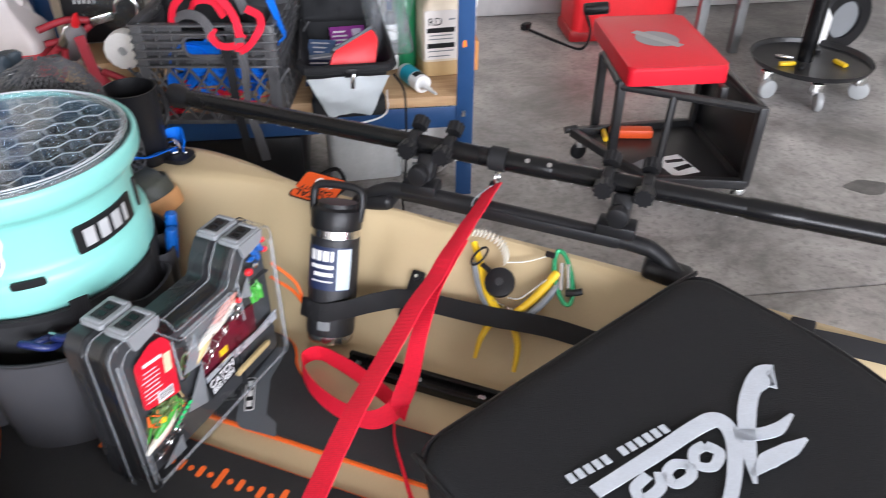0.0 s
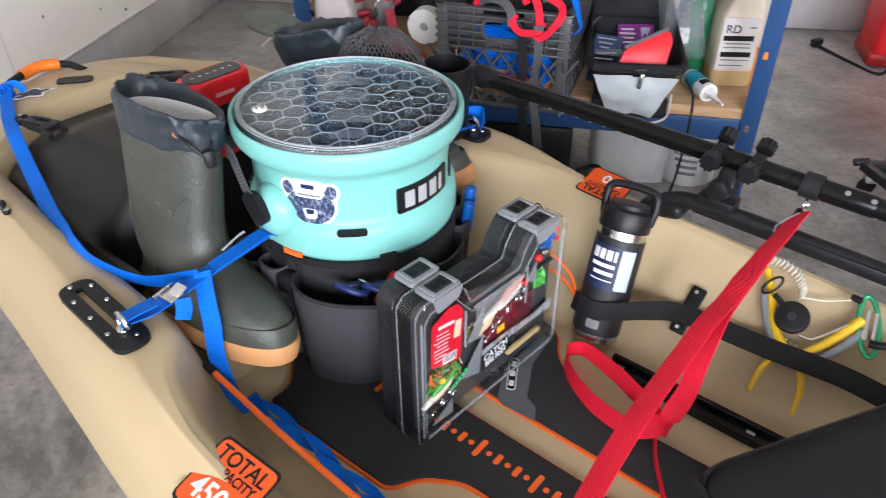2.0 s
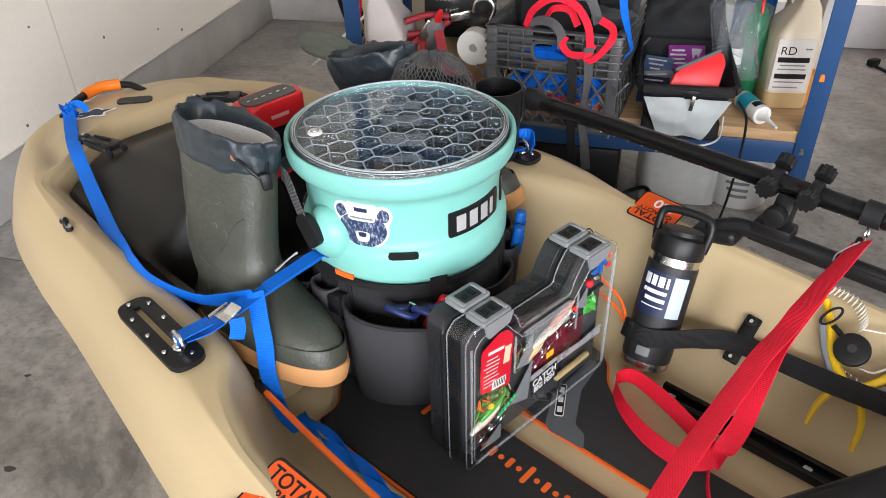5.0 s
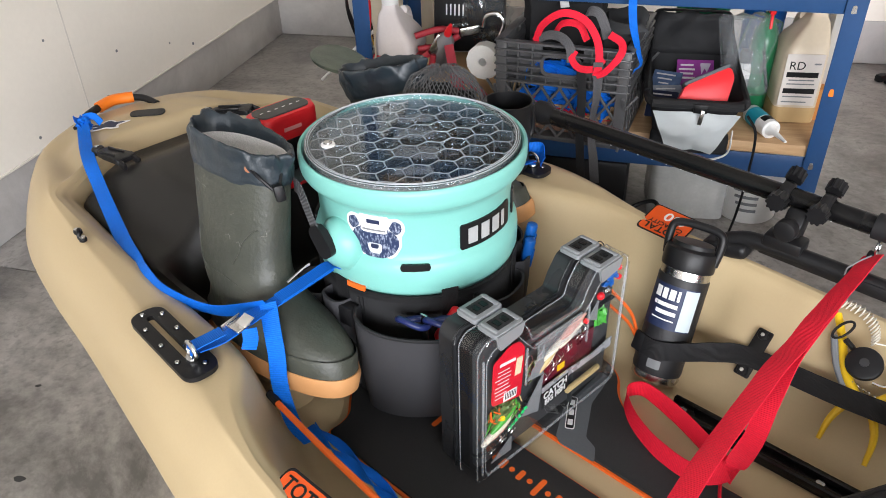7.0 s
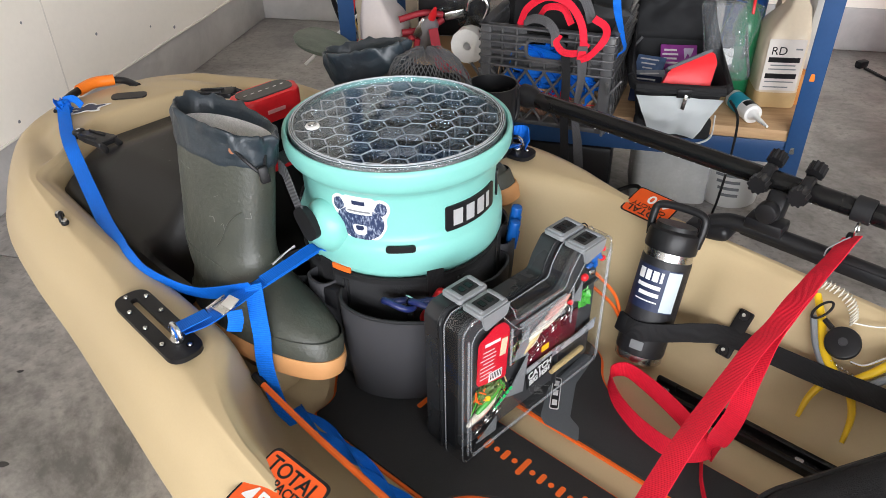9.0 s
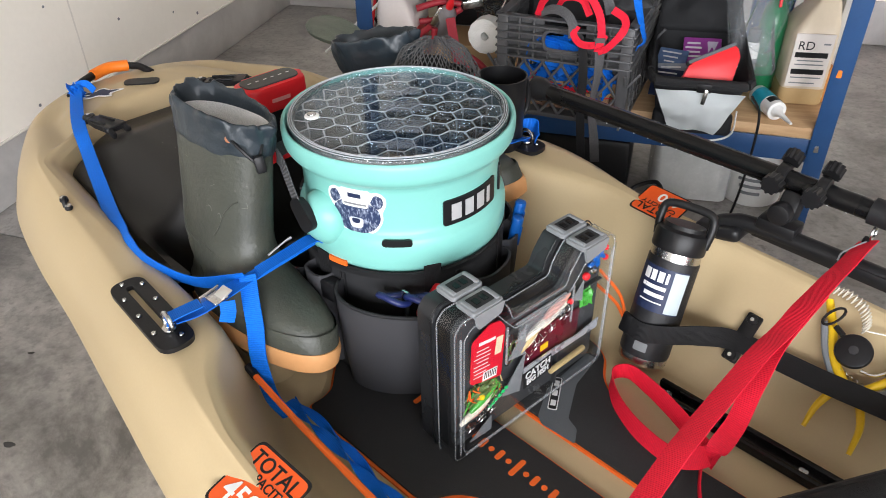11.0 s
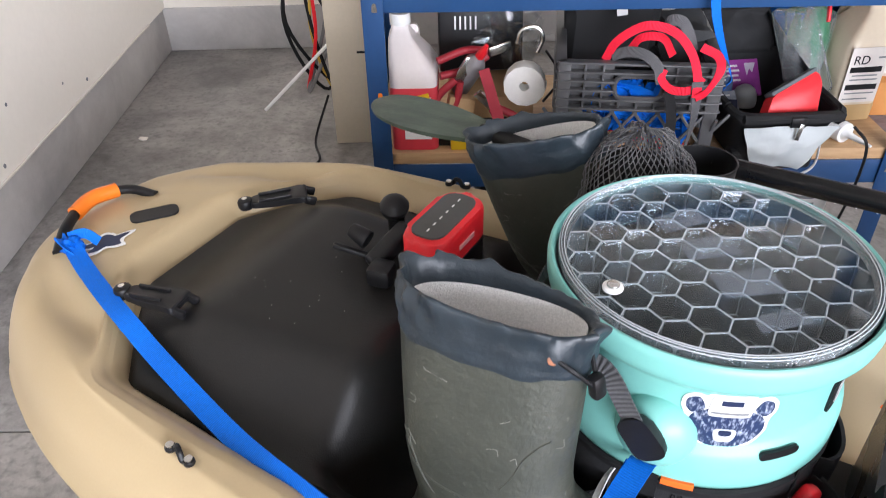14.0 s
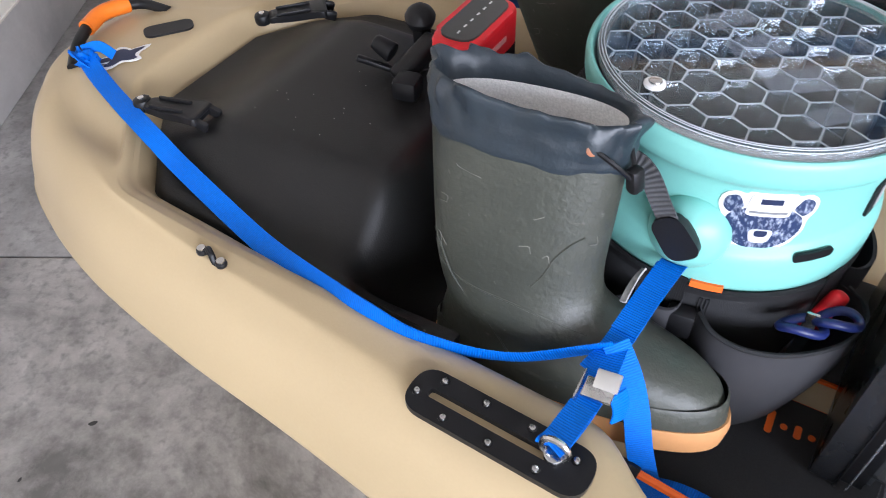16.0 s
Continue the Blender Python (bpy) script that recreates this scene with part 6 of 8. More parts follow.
part("gate", tube([on_wall(1.104, 0.362, 0.014), on_wall(1.112, 0.334, 0.014)], 0.0030, seg=8), STEEL, carab)
part("clip_end", tube([on_wall(1.110, 0.328, 0.016), on_wall(1.122, 0.330, 0.018), on_wall(1.134, 0.334, 0.018)], 0.0052, seg=8), BLACK, carab)
part("cord_end", box(0.016, 0.008, 0.008, Matrix.Translation(on_wall(1.074, 0.369, 0.014)) @ pose(0, 0, 0, 0, 0, -10), 0.002), BLACK, carab)

# ---- seat cushion ----
SEATM = K @ pose(1.255, 0.02, 0.452, 1.5, -3.5, 0) @ pose(0, 0, 0, 0, 0, -30)
seat = thing("padded_chair", SEATM, "black padded low kayak chair with white logo shapes", "chair")
cush = rounded([(-0.165, -0.185), (0.26, -0.20), (0.27, 0.255), (0.06, 0.305), (-0.150, 0.310)], 0.045, 7)
bm = bmesh.new()
levels = ((1.0, -0.060), (1.004, -0.035), (1.0, -0.012), (0.985, -0.003), (0.95, 0.002), (0.85, 0.004), (0.6, 0.002), (0.3, 0.001), (0.02, 0.001))
cxy = Vector((0.05, 0.055))
rws = [[bm.verts.new((cxy.x + (x - cxy.x) * k, cxy.y + (y - cxy.y) * k, z)) for x, y in cush] for k, z in levels]
for p, q in zip(rws, rws[1:]):
    for i in range(len(p)):
        bm.faces.new((p[i], p[(i + 1) % len(p)], q[(i + 1) % len(p)], q[i]))
bm.faces.new(rws[0])
bm.faces.new(rws[-1])
part("cushion", bm, CUSHION, seat, "black woven cushion")
part("under_pan", prism([(x * 0.97, y * 0.97) for x, y in cush], -0.085, -0.058), BLACK, seat, "black seat pan")
part("piping", tube([(x * 1.003, y * 1.003, -0.006) for x, y in cush[::2]] + [(cush[0][0] * 1.003, cush[0][1] * 1.003, -0.006)], 0.0035, seg=6, steps=2), BLACK, seat)
for sx in (-0.10, 0.20):
    for sy in (-0.13, 0.20):
        part("leg", cyl(0.011, 0.13, pose(sx, sy, -0.172), seg=14), BLACK, seat)

# white script logo on the cushion, as plain shapes
SHEEN = material("pale_logo_print", (0.50, 0.54, 0.59), 0.45, vary=0.12, scale=40, fine=0.3, fine_scale=900)


def stroke(points, wide):
    """A flat brush stroke through the points, of a width that swells."""
    bm = bmesh.new()
    pts = smooth_path([(x, y, 0.0052) for x, y in points], 8)
    rows_ = []
    for i, p in enumerate(pts):
        d = (pts[min(i + 1, len(pts) - 1)] - pts[max(i - 1, 0)]).normalized()
        w = 0.5 * lerp(i / (len(pts) - 1), list(zip(np.linspace(0, 1, len(wide)), wide)))
        n = Vector((-d.y, d.x, 0)) * w
        rows_.append([bm.verts.new(p + n), bm.verts.new(p - n), bm.verts.new(p - n - Vector((0, 0, 0.001))), bm.verts.new(p + n - Vector((0, 0, 0.001)))])
    for a, b in zip(rows_, rows_[1:]):
        for k in range(4):
            bm.faces.new((a[k], a[(k + 1) % 4], b[(k + 1) % 4], b[k]))
    bm.faces.new(rows_[0])
    bm.faces.new(rows_[-1])
    return bm


for pts_, wide in (([(0.008, -0.078), (0.018, 0.0), (0.025, 0.065), (0.033, 0.092), (0.052, 0.090), (0.075, 0.065), (0.100, 0.020), (0.12, -0.04)], (0.016, 0.018, 0.020, 0.022, 0.018, 0.016, 0.014, 0.010)),
                   ([(0.040, 0.198), (0.032, 0.190), (0.034, 0.160), (0.052, 0.122), (0.080, 0.082), (0.108, 0.050)], (0.040, 0.032, 0.020, 0.020, 0.016, 0.004)),
                   ([(0.056, 0.090), (0.072, 0.104), (0.084, 0.128), (0.084, 0.160)], (0.018, 0.016, 0.016, 0.004)),
                   ([(0.100, 0.056), (0.101, 0.085), (0.108, 0.115), (0.112, 0.140)], (0.006, 0.020, 0.018, 0.004)),
                   ([(0.046, 0.054), (0.062, 0.056), (0.068, 0.036), (0.055, 0.026), (0.044, 0.038), (0.046, 0.054)], (0.013, 0.012, 0.011, 0.011, 0.012, 0.013)),
                   ([(0.050, 0.022), (0.060, 0.010), (0.056, -0.010), (0.042, -0.006), (0.040, 0.010), (0.050, 0.020)], (0.012, 0.011, 0.011, 0.011, 0.012, 0.012)),
                   ([(0.036, -0.010), (0.048, -0.024), (0.046, -0.048), (0.032, -0.044), (0.030, -0.022)], (0.012, 0.012, 0.012, 0.012, 0.012))):
    part("logo_stroke", stroke(pts_, wide), SHEEN, seat)
for i in range(12):
    if i != 5:
        part("logo_bar", box(0.0115, 0.0075, 0.0012, pose(-0.020 + 0.0021 * i, -0.083 + 0.0112 * i, 0.0042, 0, 0, -10), 0), SHEEN, seat)

# ---- blue tie-down strap ----
tie = thing("tie_down_strap", K, "blue cam buckle tie-down strap from the bow handle to the bucket", "strap")
W = 0.0245
JN = Vector((0.413, -0.230, 0.508))
part("bow_run", ribbon([(-0.382, -0.124, 0.500), (-0.345, -0.140, 0.496), (-0.290, -0.162, 0.496), (-0.235, -0.182, 0.496), (-0.185, -0.197, 0.488), (-0.13, -0.212, 0.476), (0.01, -0.250, 0.462), (0.10, -0.272, 0.468), (0.181, -0.288, 0.480), (0.255, -0.289, 0.481), (0.318, -0.270, 0.476), (0.362, -0.252, 0.487), JN], W, [(0.3, 0.9, 0.3), (0.4, 0.9, 0.1), (0.5, 0.85, 0.05), (0.5, 0.85, 0.1), (0.5, 0.8, 0.2), (0.45, 0.85, 0.3), (0.35, 0.9, 0.3), (0.3, 0.8, 0.5), (0.2, 0.35, 0.85), (0.08, -0.1, 0.95), (0.06, -0.31, 0.94), (0.06, -0.31, 0.94), (0.06, -0.3, 0.9)], steps=12, wrinkle=0.002), BLUEWEB, tie, "long run along the gunwale")
part("bow_knot", blob(8, (0.015, 0.014, 0.013), pose(-0.392, -0.118, 0.498), rough=0.8, freq=3.2), BLUEWEB, tie, "bunched knot at the handle")
part("knot_wrap", ribbon([(-0.418, -0.110, 0.490), (-0.408, -0.122, 0.508), (-0.388, -0.130, 0.506), (-0.374, -0.124, 0.494), (-0.386, -0.108, 0.488)], W * 0.7, [(0.5, -0.6, 0.4)] * 5), BLUEWEB, tie)
part("knot_tail", ribbon([(-0.404, -0.112, 0.506), (-0.386, -0.098, 0.510), (-0.368, -0.092, 0.498)], W * 0.6, [(0.2, 0.5, 0.8)] * 3), BLUEWEB, tie)
part("bucket_run", ribbon([(0.404, -0.262, 0.501), JN, (0.420, -0.180, 0.518), (0.427, -0.135, 0.528)], W, [(0.97, -0.1, 0.1)] * 4), BLUEWEB, tie, "run to the bucket")
part("anchor_run", ribbon([(0.405, -0.335, 0.497), (0.410, -0.305, 0.496), (0.414, -0.268, 0.503), JN], W, [(0.97, -0.05, 0.15)] * 4), BLUEWEB, tie, "run to the eye bolt")
part("anchor_fold", ribbon([(0.404, -0.338, 0.496), (0.402, -0.345, 0.500), (0.406, -0.335, 0.505), (0.412, -0.300, 0.508)], W, [(0.97, -0.05, 0.15)] * 4), BLUEWEB, tie)
part("bucket_fold", ribbon([(0.415, -0.216, 0.513), (0.422, -0.172, 0.523), (0.429, -0.138, 0.532), (0.430, -0.126, 0.526)], W, [(0.97, -0.1, 0.1)] * 4), BLUEWEB, tie)
bk = part("cam_buckle", box(0.027, 0.020, 0.004, pose(0.418, -0.280, 0.507, 9, -8, 0), 0.0015), STEEL, tie, "steel cam buckle")
part("buckle_lever", box(0.022, 0.017, 0.003, pose(0.422, -0.272, 0.513, 24, -10, 0), 0.001), material("zinc_plate", (0.72, 0.72, 0.70), 0.3, 0.8, vary=0.1), bk)
part("buckle_side", box(0.002, 0.030, 0.010, pose(0.402, -0.281, 0.505, 9, -8, 0), 0.001), STEEL, bk)
part("loose_end", ribbon([(0.432, -0.274, 0.506), (0.438, -0.278, 0.495), (0.439, -0.284, 0.482)], W * 0.8, [(0.3, 0.9, 0.1)] * 3), BLUEWEB, tie, "loose strap end")
part("down_run", ribbon([JN + Vector((0, 0, 0.004)), (0.434, -0.243, 0.489), (0.449, -0.252, 0.458), (0.461, -0.262, 0.425), (0.473, -0.266, 0.392), (0.484, -0.264, 0.358), (0.496, -0.252, 0.328)], W, [(0.86, 0.55, 0.15), (0.86, 0.60, 0.11), (0.86, 0.60, 0.1), (0.86, 0.50, 0.1), (0.86, 0.45, 0.1), (0.8, 0.5, 0.2), (0.6, 0.6, 0.3)], wrinkle=0.0015, steps=10), BLUEWEB, tie, "run hanging into the cockpit")
tw = []
for i in range(26):
    s = i / 25
    tw.append((0.47 + 0.42 * s, -0.236 - 0.012 * s, 0.322 - 0.014 * s + 0.003 * math.sin(9 * s)))
part("twisted_run", ribbon(tw, 0.016, [(0.0, math.cos(i * 0.62), math.sin(i * 0.62)) for i in range(26)], steps=6), BLUEWEB, tie, "twisted run along the mat")
part("twisted_run_under", ribbon([(x, y + 0.012, z - 0.004) for x, y, z in tw], 0.013, [(0.0, math.cos(i * 0.62 + 1.6), math.sin(i * 0.62 + 1.6)) for i in range(26)], steps=6), BLUEWEB, tie)
tag_ = thing("strap_tag", K, "white printed care tag on the strap", "tag")
part("tag_cloth", ribbon([(0.403, -0.190, 0.520), (0.404, -0.176, 0.525), (0.406, -0.163, 0.530), (0.409, -0.154, 0.533)], 0.007, [(0.65, 0.2, 0.5), (0.65, 0.2, 0.5), (0.6, 0.2, 0.6), (0.5, 0.3, 0.6)], wrinkle=0.003), material("grey_tag_cloth", (0.33, 0.33, 0.33), 0.6, vary=0.5, scale=120), tag_)
right = thing("tie_down_strap", K, "blue strap end hooked to the far slotted plate", "strap")
part("far_run", ribbon([(0.405, 0.345, 0.496), (0.412, 0.310, 0.506), (0.420, 0.262, 0.520), (0.430, 0.215, 0.548), (0.432, 0.190, 0.560)], W, [(0.9, 0, 0.3)] * 5), BLUEWEB, right)
part("hook_fold", ribbon([(0.392, 0.330, 0.490), (0.380, 0.352, 0.505), (0.405, 0.372, 0.512), (0.428, 0.352, 0.500)], W, [(0.1, 0.2, 1)] * 4), BLUEWEB, right)

# ---- steel shelf unit ----
XA, XB, YS, YE = -0.848, 0.345, 1.770, 2.225
shelf = thing("shelf_unit", HOUSE @ pose(0, 0, 0), "blue steel shelf unit with wooden boards, full of garage clutter", "shelf")
for px, sx in ((XA, 1), (XB, -1)):
    for py, sy in ((YS, 1), (YE, -1)):
        bm = box(0.044, 0.003, 1.5, pose(px + sx * 0.022, py, 0.75), 0.001)
        box(0.003, 0.044, 1.5, pose(px + sx * 0.0015, py + sy * 0.022, 0.75), 0.001, bm=bm)
        post = part("post", bm, SHELFBLUE, shelf, "blue angle post")
        for i in range(4):
            part("slot", prism(rounded([(-0.006, -0.009), (0.006, -0.009), (0.004, 0.009), (-0.004, 0.009)], 0.003, 3), 0, 0.0008, pose(px + sx * 0.026, py - 0.0015 if sy > 0 else py + 0.0016, 0.25 + 0.19 * i, 90, 0, 0)), STEEL if i != 1 else ORANGEPLASTIC, post)
for z in (0.240, 0.640, 1.20):
    for py in (YS + 0.006, YE - 0.006):
        tall = 0.080 if z == 0.640 else 0.060
        part("beam", box(XB - XA - 0.006, 0.004, tall, pose((XA + XB) / 2, py, z + 0.018 if z == 0.640 else z), 0.0015), SHELFBLUE, shelf, "blue cross beam")
    for px in (XA + 0.006, XB - 0.006):
        part("side_beam", box(0.004, YE - YS - 0.02, 0.050, pose(px, (YS + YE) / 2, z), 0.0015), SHELFBLUE, shelf)
    part("board", box(XB - XA - 0.012, YE - YS - 0.012, 0.028, pose((XA + XB) / 2, (YS + YE) / 2, z + 0.045 - 0.0), 0.002), PLYWOOD, shelf, "particle board shelf")
ZB = 0.300


def on_shelf(x, y, z=ZB, rz=0.0, rx=0.0, ry=0.0):
    return HOUSE @ pose(x, y, z, rx, ry, rz)


def jug(m, label, plastic, liquid, level, capmat, name="jug", neck=0.0):
    """A one gallon jug with sloping shoulders, a side handle and a screw cap."""
    j = thing(name, m, label, "jug", "jugs on the shelf")

    def loft(bm, table):
        rws = []
        for z, a, b in table:
            rws.append([bm.verts.new((x + neck * ease(z, 0.17, 0.25), y, z)) for x, y in rounded([(-a, -b), (a, -b), (a, b), (-a, b)], min(a, b) * 0.42, 5)])
        for p, q in zip(rws, rws[1:]):
            for i in range(len(p)):
                bm.faces.new((p[i], p[(i + 1) % len(p)], q[(i + 1) % len(p)], q[i]))
        bm.faces.new(rws[0])
        bm.faces.new(rws[-1])
        return bm

    shape = [(0.0, 0.046, 0.068), (0.006, 0.052, 0.075), (0.10, 0.053, 0.076), (0.175, 0.052, 0.074), (0.20, 0.045, 0.064), (0.245, 0.026, 0.034), (0.258, 0.020, 0.020), (0.270, 0.019, 0.019)]
    part("bottle", loft(bmesh.new(), shape), plastic, j, "translucent plastic body", angle=50)
    part("liquid", loft(bmesh.new(), [(0.002, 0.0525, 0.0755), (level - 0.01, 0.0535, 0.0765), (level, 0.052, 0.075)]), liquid, j, "liquid showing through")
    part("cap", lathe([(0.0, 0.292), (0.021, 0.292), (0.0225, 0.289), (0.0225, 0.268), (0.0, 0.266)], 24, pose(neck, 0, 0)), capmat, j)
    part("grip", tube([(0.0, 0.028, 0.245), (0.0, 0.060, 0.235), (0.0, 0.074, 0.205), (0.0, 0.068, 0.165)], 0.012, seg=10), plastic, j)
    return j


MILKY = material("milky_plastic", (0.72, 0.66, 0.64), 0.35, vary=0.06)
PINKLIQ = material("pink_liquid_plastic", (0.70, 0.055, 0.075), 0.3, vary=0.12, scale=12)
TANPL = material("tan_milky_plastic", (0.68, 0.58, 0.44), 0.35, vary=0.06)
TANLIQ = material("tan_liquid_plastic", (0.50, 0.34, 0.16), 0.35, vary=0.05)
rj = jug(on_shelf(-0.752, 1.862, ZB), "translucent jug of red coolant with yellow label", MILKY, PINKLIQ, 0.150, WHITEPLASTIC, neck=-0.026)
part("label", box(0.060, 0.0012, 0.100, pose(0.008, -0.0775, 0.080), 0), WHITE, rj, "white label")
part("yellow_band", box(0.045, 0.0014, 0.014, pose(0.012, -0.0782, 0.128, 0, -14, 0), 0), YELLOW, rj)
tj = jug(on_shelf(0.272, 1.985, ZB, 6), "translucent tan jug of stone sealer with printed label", TANPL, TANLIQ, 0.045, WHITEPLASTIC, neck=0.022)
tl = part("label", box(0.088, 0.0012, 0.132, pose(-0.004, -0.0785, 0.116), 0), material("jug_label_paper", (0.70, 0.65, 0.61), 0.5, vary=0.06), tj, "cream printed label")
for i, (dx, w, dz, h_, mt) in enumerate(((-0.018, 0.034, 0.138, 0.014, NAVY), (-0.004, 0.075, 0.130, 0.013, BLACK), (-0.004, 0.060, 0.116, 0.003, GREYPLASTIC), (-0.004, 0.066, 0.106, 0.003, GREYPLASTIC), (-0.004, 0.075, 0.088, 0.013, BLACK), (-0.010, 0.060, 0.059, 0.003, GREYPLASTIC), (0.026, 0.016, 0.158, 0.004, GREYPLASTIC), (-0.004, 0.070, 0.073, 0.003, GREYPLASTIC))):
    if i:
        part("print_bar", box(w, 0.0006, h_, pose(dx, -0.0793, dz), 0), mt, tl)
text("RD", 0.029, BLACK, tl, pose(-0.020, -0.0795, 0.152, 90, 0, 0))

green = thing("green_bottle", on_shelf(0.188, 2.015, ZB) @ Matrix.Diagonal((0.70, 1.0, 0.95, 1)), "dark green spray bottle with red trigger", "bottle")
part("bottle", lathe([(0.0, 0.0), (0.045, 0.0), (0.048, 0.01), (0.048, 0.18), (0.040, 0.215), (0.018, 0.245), (0.016, 0.265), (0.0, 0.265)], 28), material("green_plastic", (0.012, 0.15, 0.06), 0.3), green)
part("trigger", box(0.022, 0.075, 0.024, pose(0, -0.012, 0.280), 0.006), REDPLASTIC, green, "red trigger head")
part("lever", box(0.010, 0.012, 0.045, pose(0, -0.045, 0.255, -20, 0, 0), 0.003), REDPLASTIC, green)
tub = thing("green_tub", on_shelf(0.036, 2.200, ZB) @ Matrix.Diagonal((1, 1, 0.90, 1)), "green plastic tub with yellow label and black lid", "tub")
part("tub_body", lathe([(0.0, 0.0), (0.066, 0.0), (0.070, 0.008), (0.072, 0.225), (0.076, 0.232), (0.076, 0.245), (0.0, 0.246)], 36), material("tub_green", (0.012, 0.20, 0.09), 0.35), tub)
part("tub_lid", lathe([(0.0, 0.262), (0.074, 0.262), (0.078, 0.258), (0.078, 0.246), (0.0, 0.246)], 36), BLACK, tub)
part("yellow_label", on_drum([(-0.05, -0.02), (0.05, -0.02), (0.05, 0.02), (-0.05, 0.02)], 0.0722, 0.0008, -80, 0.190, 8), YELLOW, tub)
navy_tub = thing("blue_tub", on_shelf(0.200, 2.19, ZB), "dark blue plastic pail", "pail")
part("pail_body", lathe([(0.0, 0.0), (0.050, 0.0), (0.056, 0.24), (0.060, 0.25), (0.0, 0.25)], 28), BLUEPLASTIC, navy_tub)
can = thing("spray_can", on_shelf(0.148, 1.990, ZB) @ Matrix.Diagonal((0.62, 0.62, 0.85, 1)), "white and grey aerosol can", "spray can")
part("can_body", lathe([(0.0, 0.0), (0.030, 0.0), (0.032, 0.004), (0.032, 0.135), (0.026, 0.148), (0.0, 0.15)], 28), WHITEPLASTIC, can)
part("can_cap", lathe([(0.0, 0.186), (0.022, 0.186), (0.025, 0.182), (0.025, 0.148), (0.0, 0.148)], 24), BLACK, can)
part("print_band", lathe([(0.0322, 0.05), (0.0326, 0.05), (0.0326, 0.10), (0.0322, 0.10)], 28), GREYPLASTIC, can)
SHELL = moulded("clamshell_plastic", (0.50, 0.53, 0.56), 0.05, 0.05, 1.22)
clam = thing("clamshell_pack", on_shelf(0.150, 1.935, ZB + 0.155, 12, -26, 24), "crumpled clear plastic clamshell packaging", "packaging")
for i in range(3):
    bm = box(0.11 - 0.012 * i, 0.035, 0.20 - 0.03 * i, pose(0.012 * i - 0.02, 0.014 * (i % 2), 0.02 * i, 8 * i - 16, 10 * i - 20, 6 * i), 0.010)
    bmesh.ops.subdivide_edges(bm, edges=bm.edges[:], cuts=2)
    for v in bm.verts:
        v.co += 0.006 * noise.noise_vector(v.co * 30 + Vector((i, 0, 0)))
    rims = [[e.verts[0].co.copy(), e.verts[1].co.copy()] for e in bm.edges if len(e.link_faces) == 2 and e.calc_face_angle() > 0.9]
    part("shell", bm, SHELL, clam, smooth=False).visible_shadow = False
    # pale tubes drawn for highlights on the shell's sharp edges
    bm = bmesh.new()
    for line in rims:
        tube(line, 0.0011, seg=4, straight=True, bm=bm)
    part("shell_edge", bm, EDGEGLINT, clam).visible_shadow = False
caulk = thing("caulk_tube", on_shelf(0.214, 1.804, ZB + 0.024, 0), "white and teal caulk tube lying on the shelf", "caulk tube")
cm = pose(0, 0, 0, 90, 0, 22)
part("tube_body", cyl(0.0235, 0.105, cm @ pose(0, 0, -0.10), bevel=0.002, seg=28), WHITEPLASTIC, caulk)
part("teal_band", lathe([(0.0237, -0.085), (0.0241, -0.085), (0.0241, -0.035), (0.0237, -0.035)], 28, cm), material("teal_print", (0.02, 0.35, 0.48), 0.4), caulk)
part("dark_band", lathe([(0.0237, -0.030), (0.0241, -0.030), (0.0241, -0.008), (0.0237, -0.008)], 28, cm, a0=20, a1=130), BLACK, caulk)
part("nozzle", lathe([(0.016, 0.005), (0.012, 0.012), (0.0075, 0.018), (0.003, 0.075), (0.0, 0.076)], 20, cm), WHITEPLASTIC, caulk, "white nozzle")

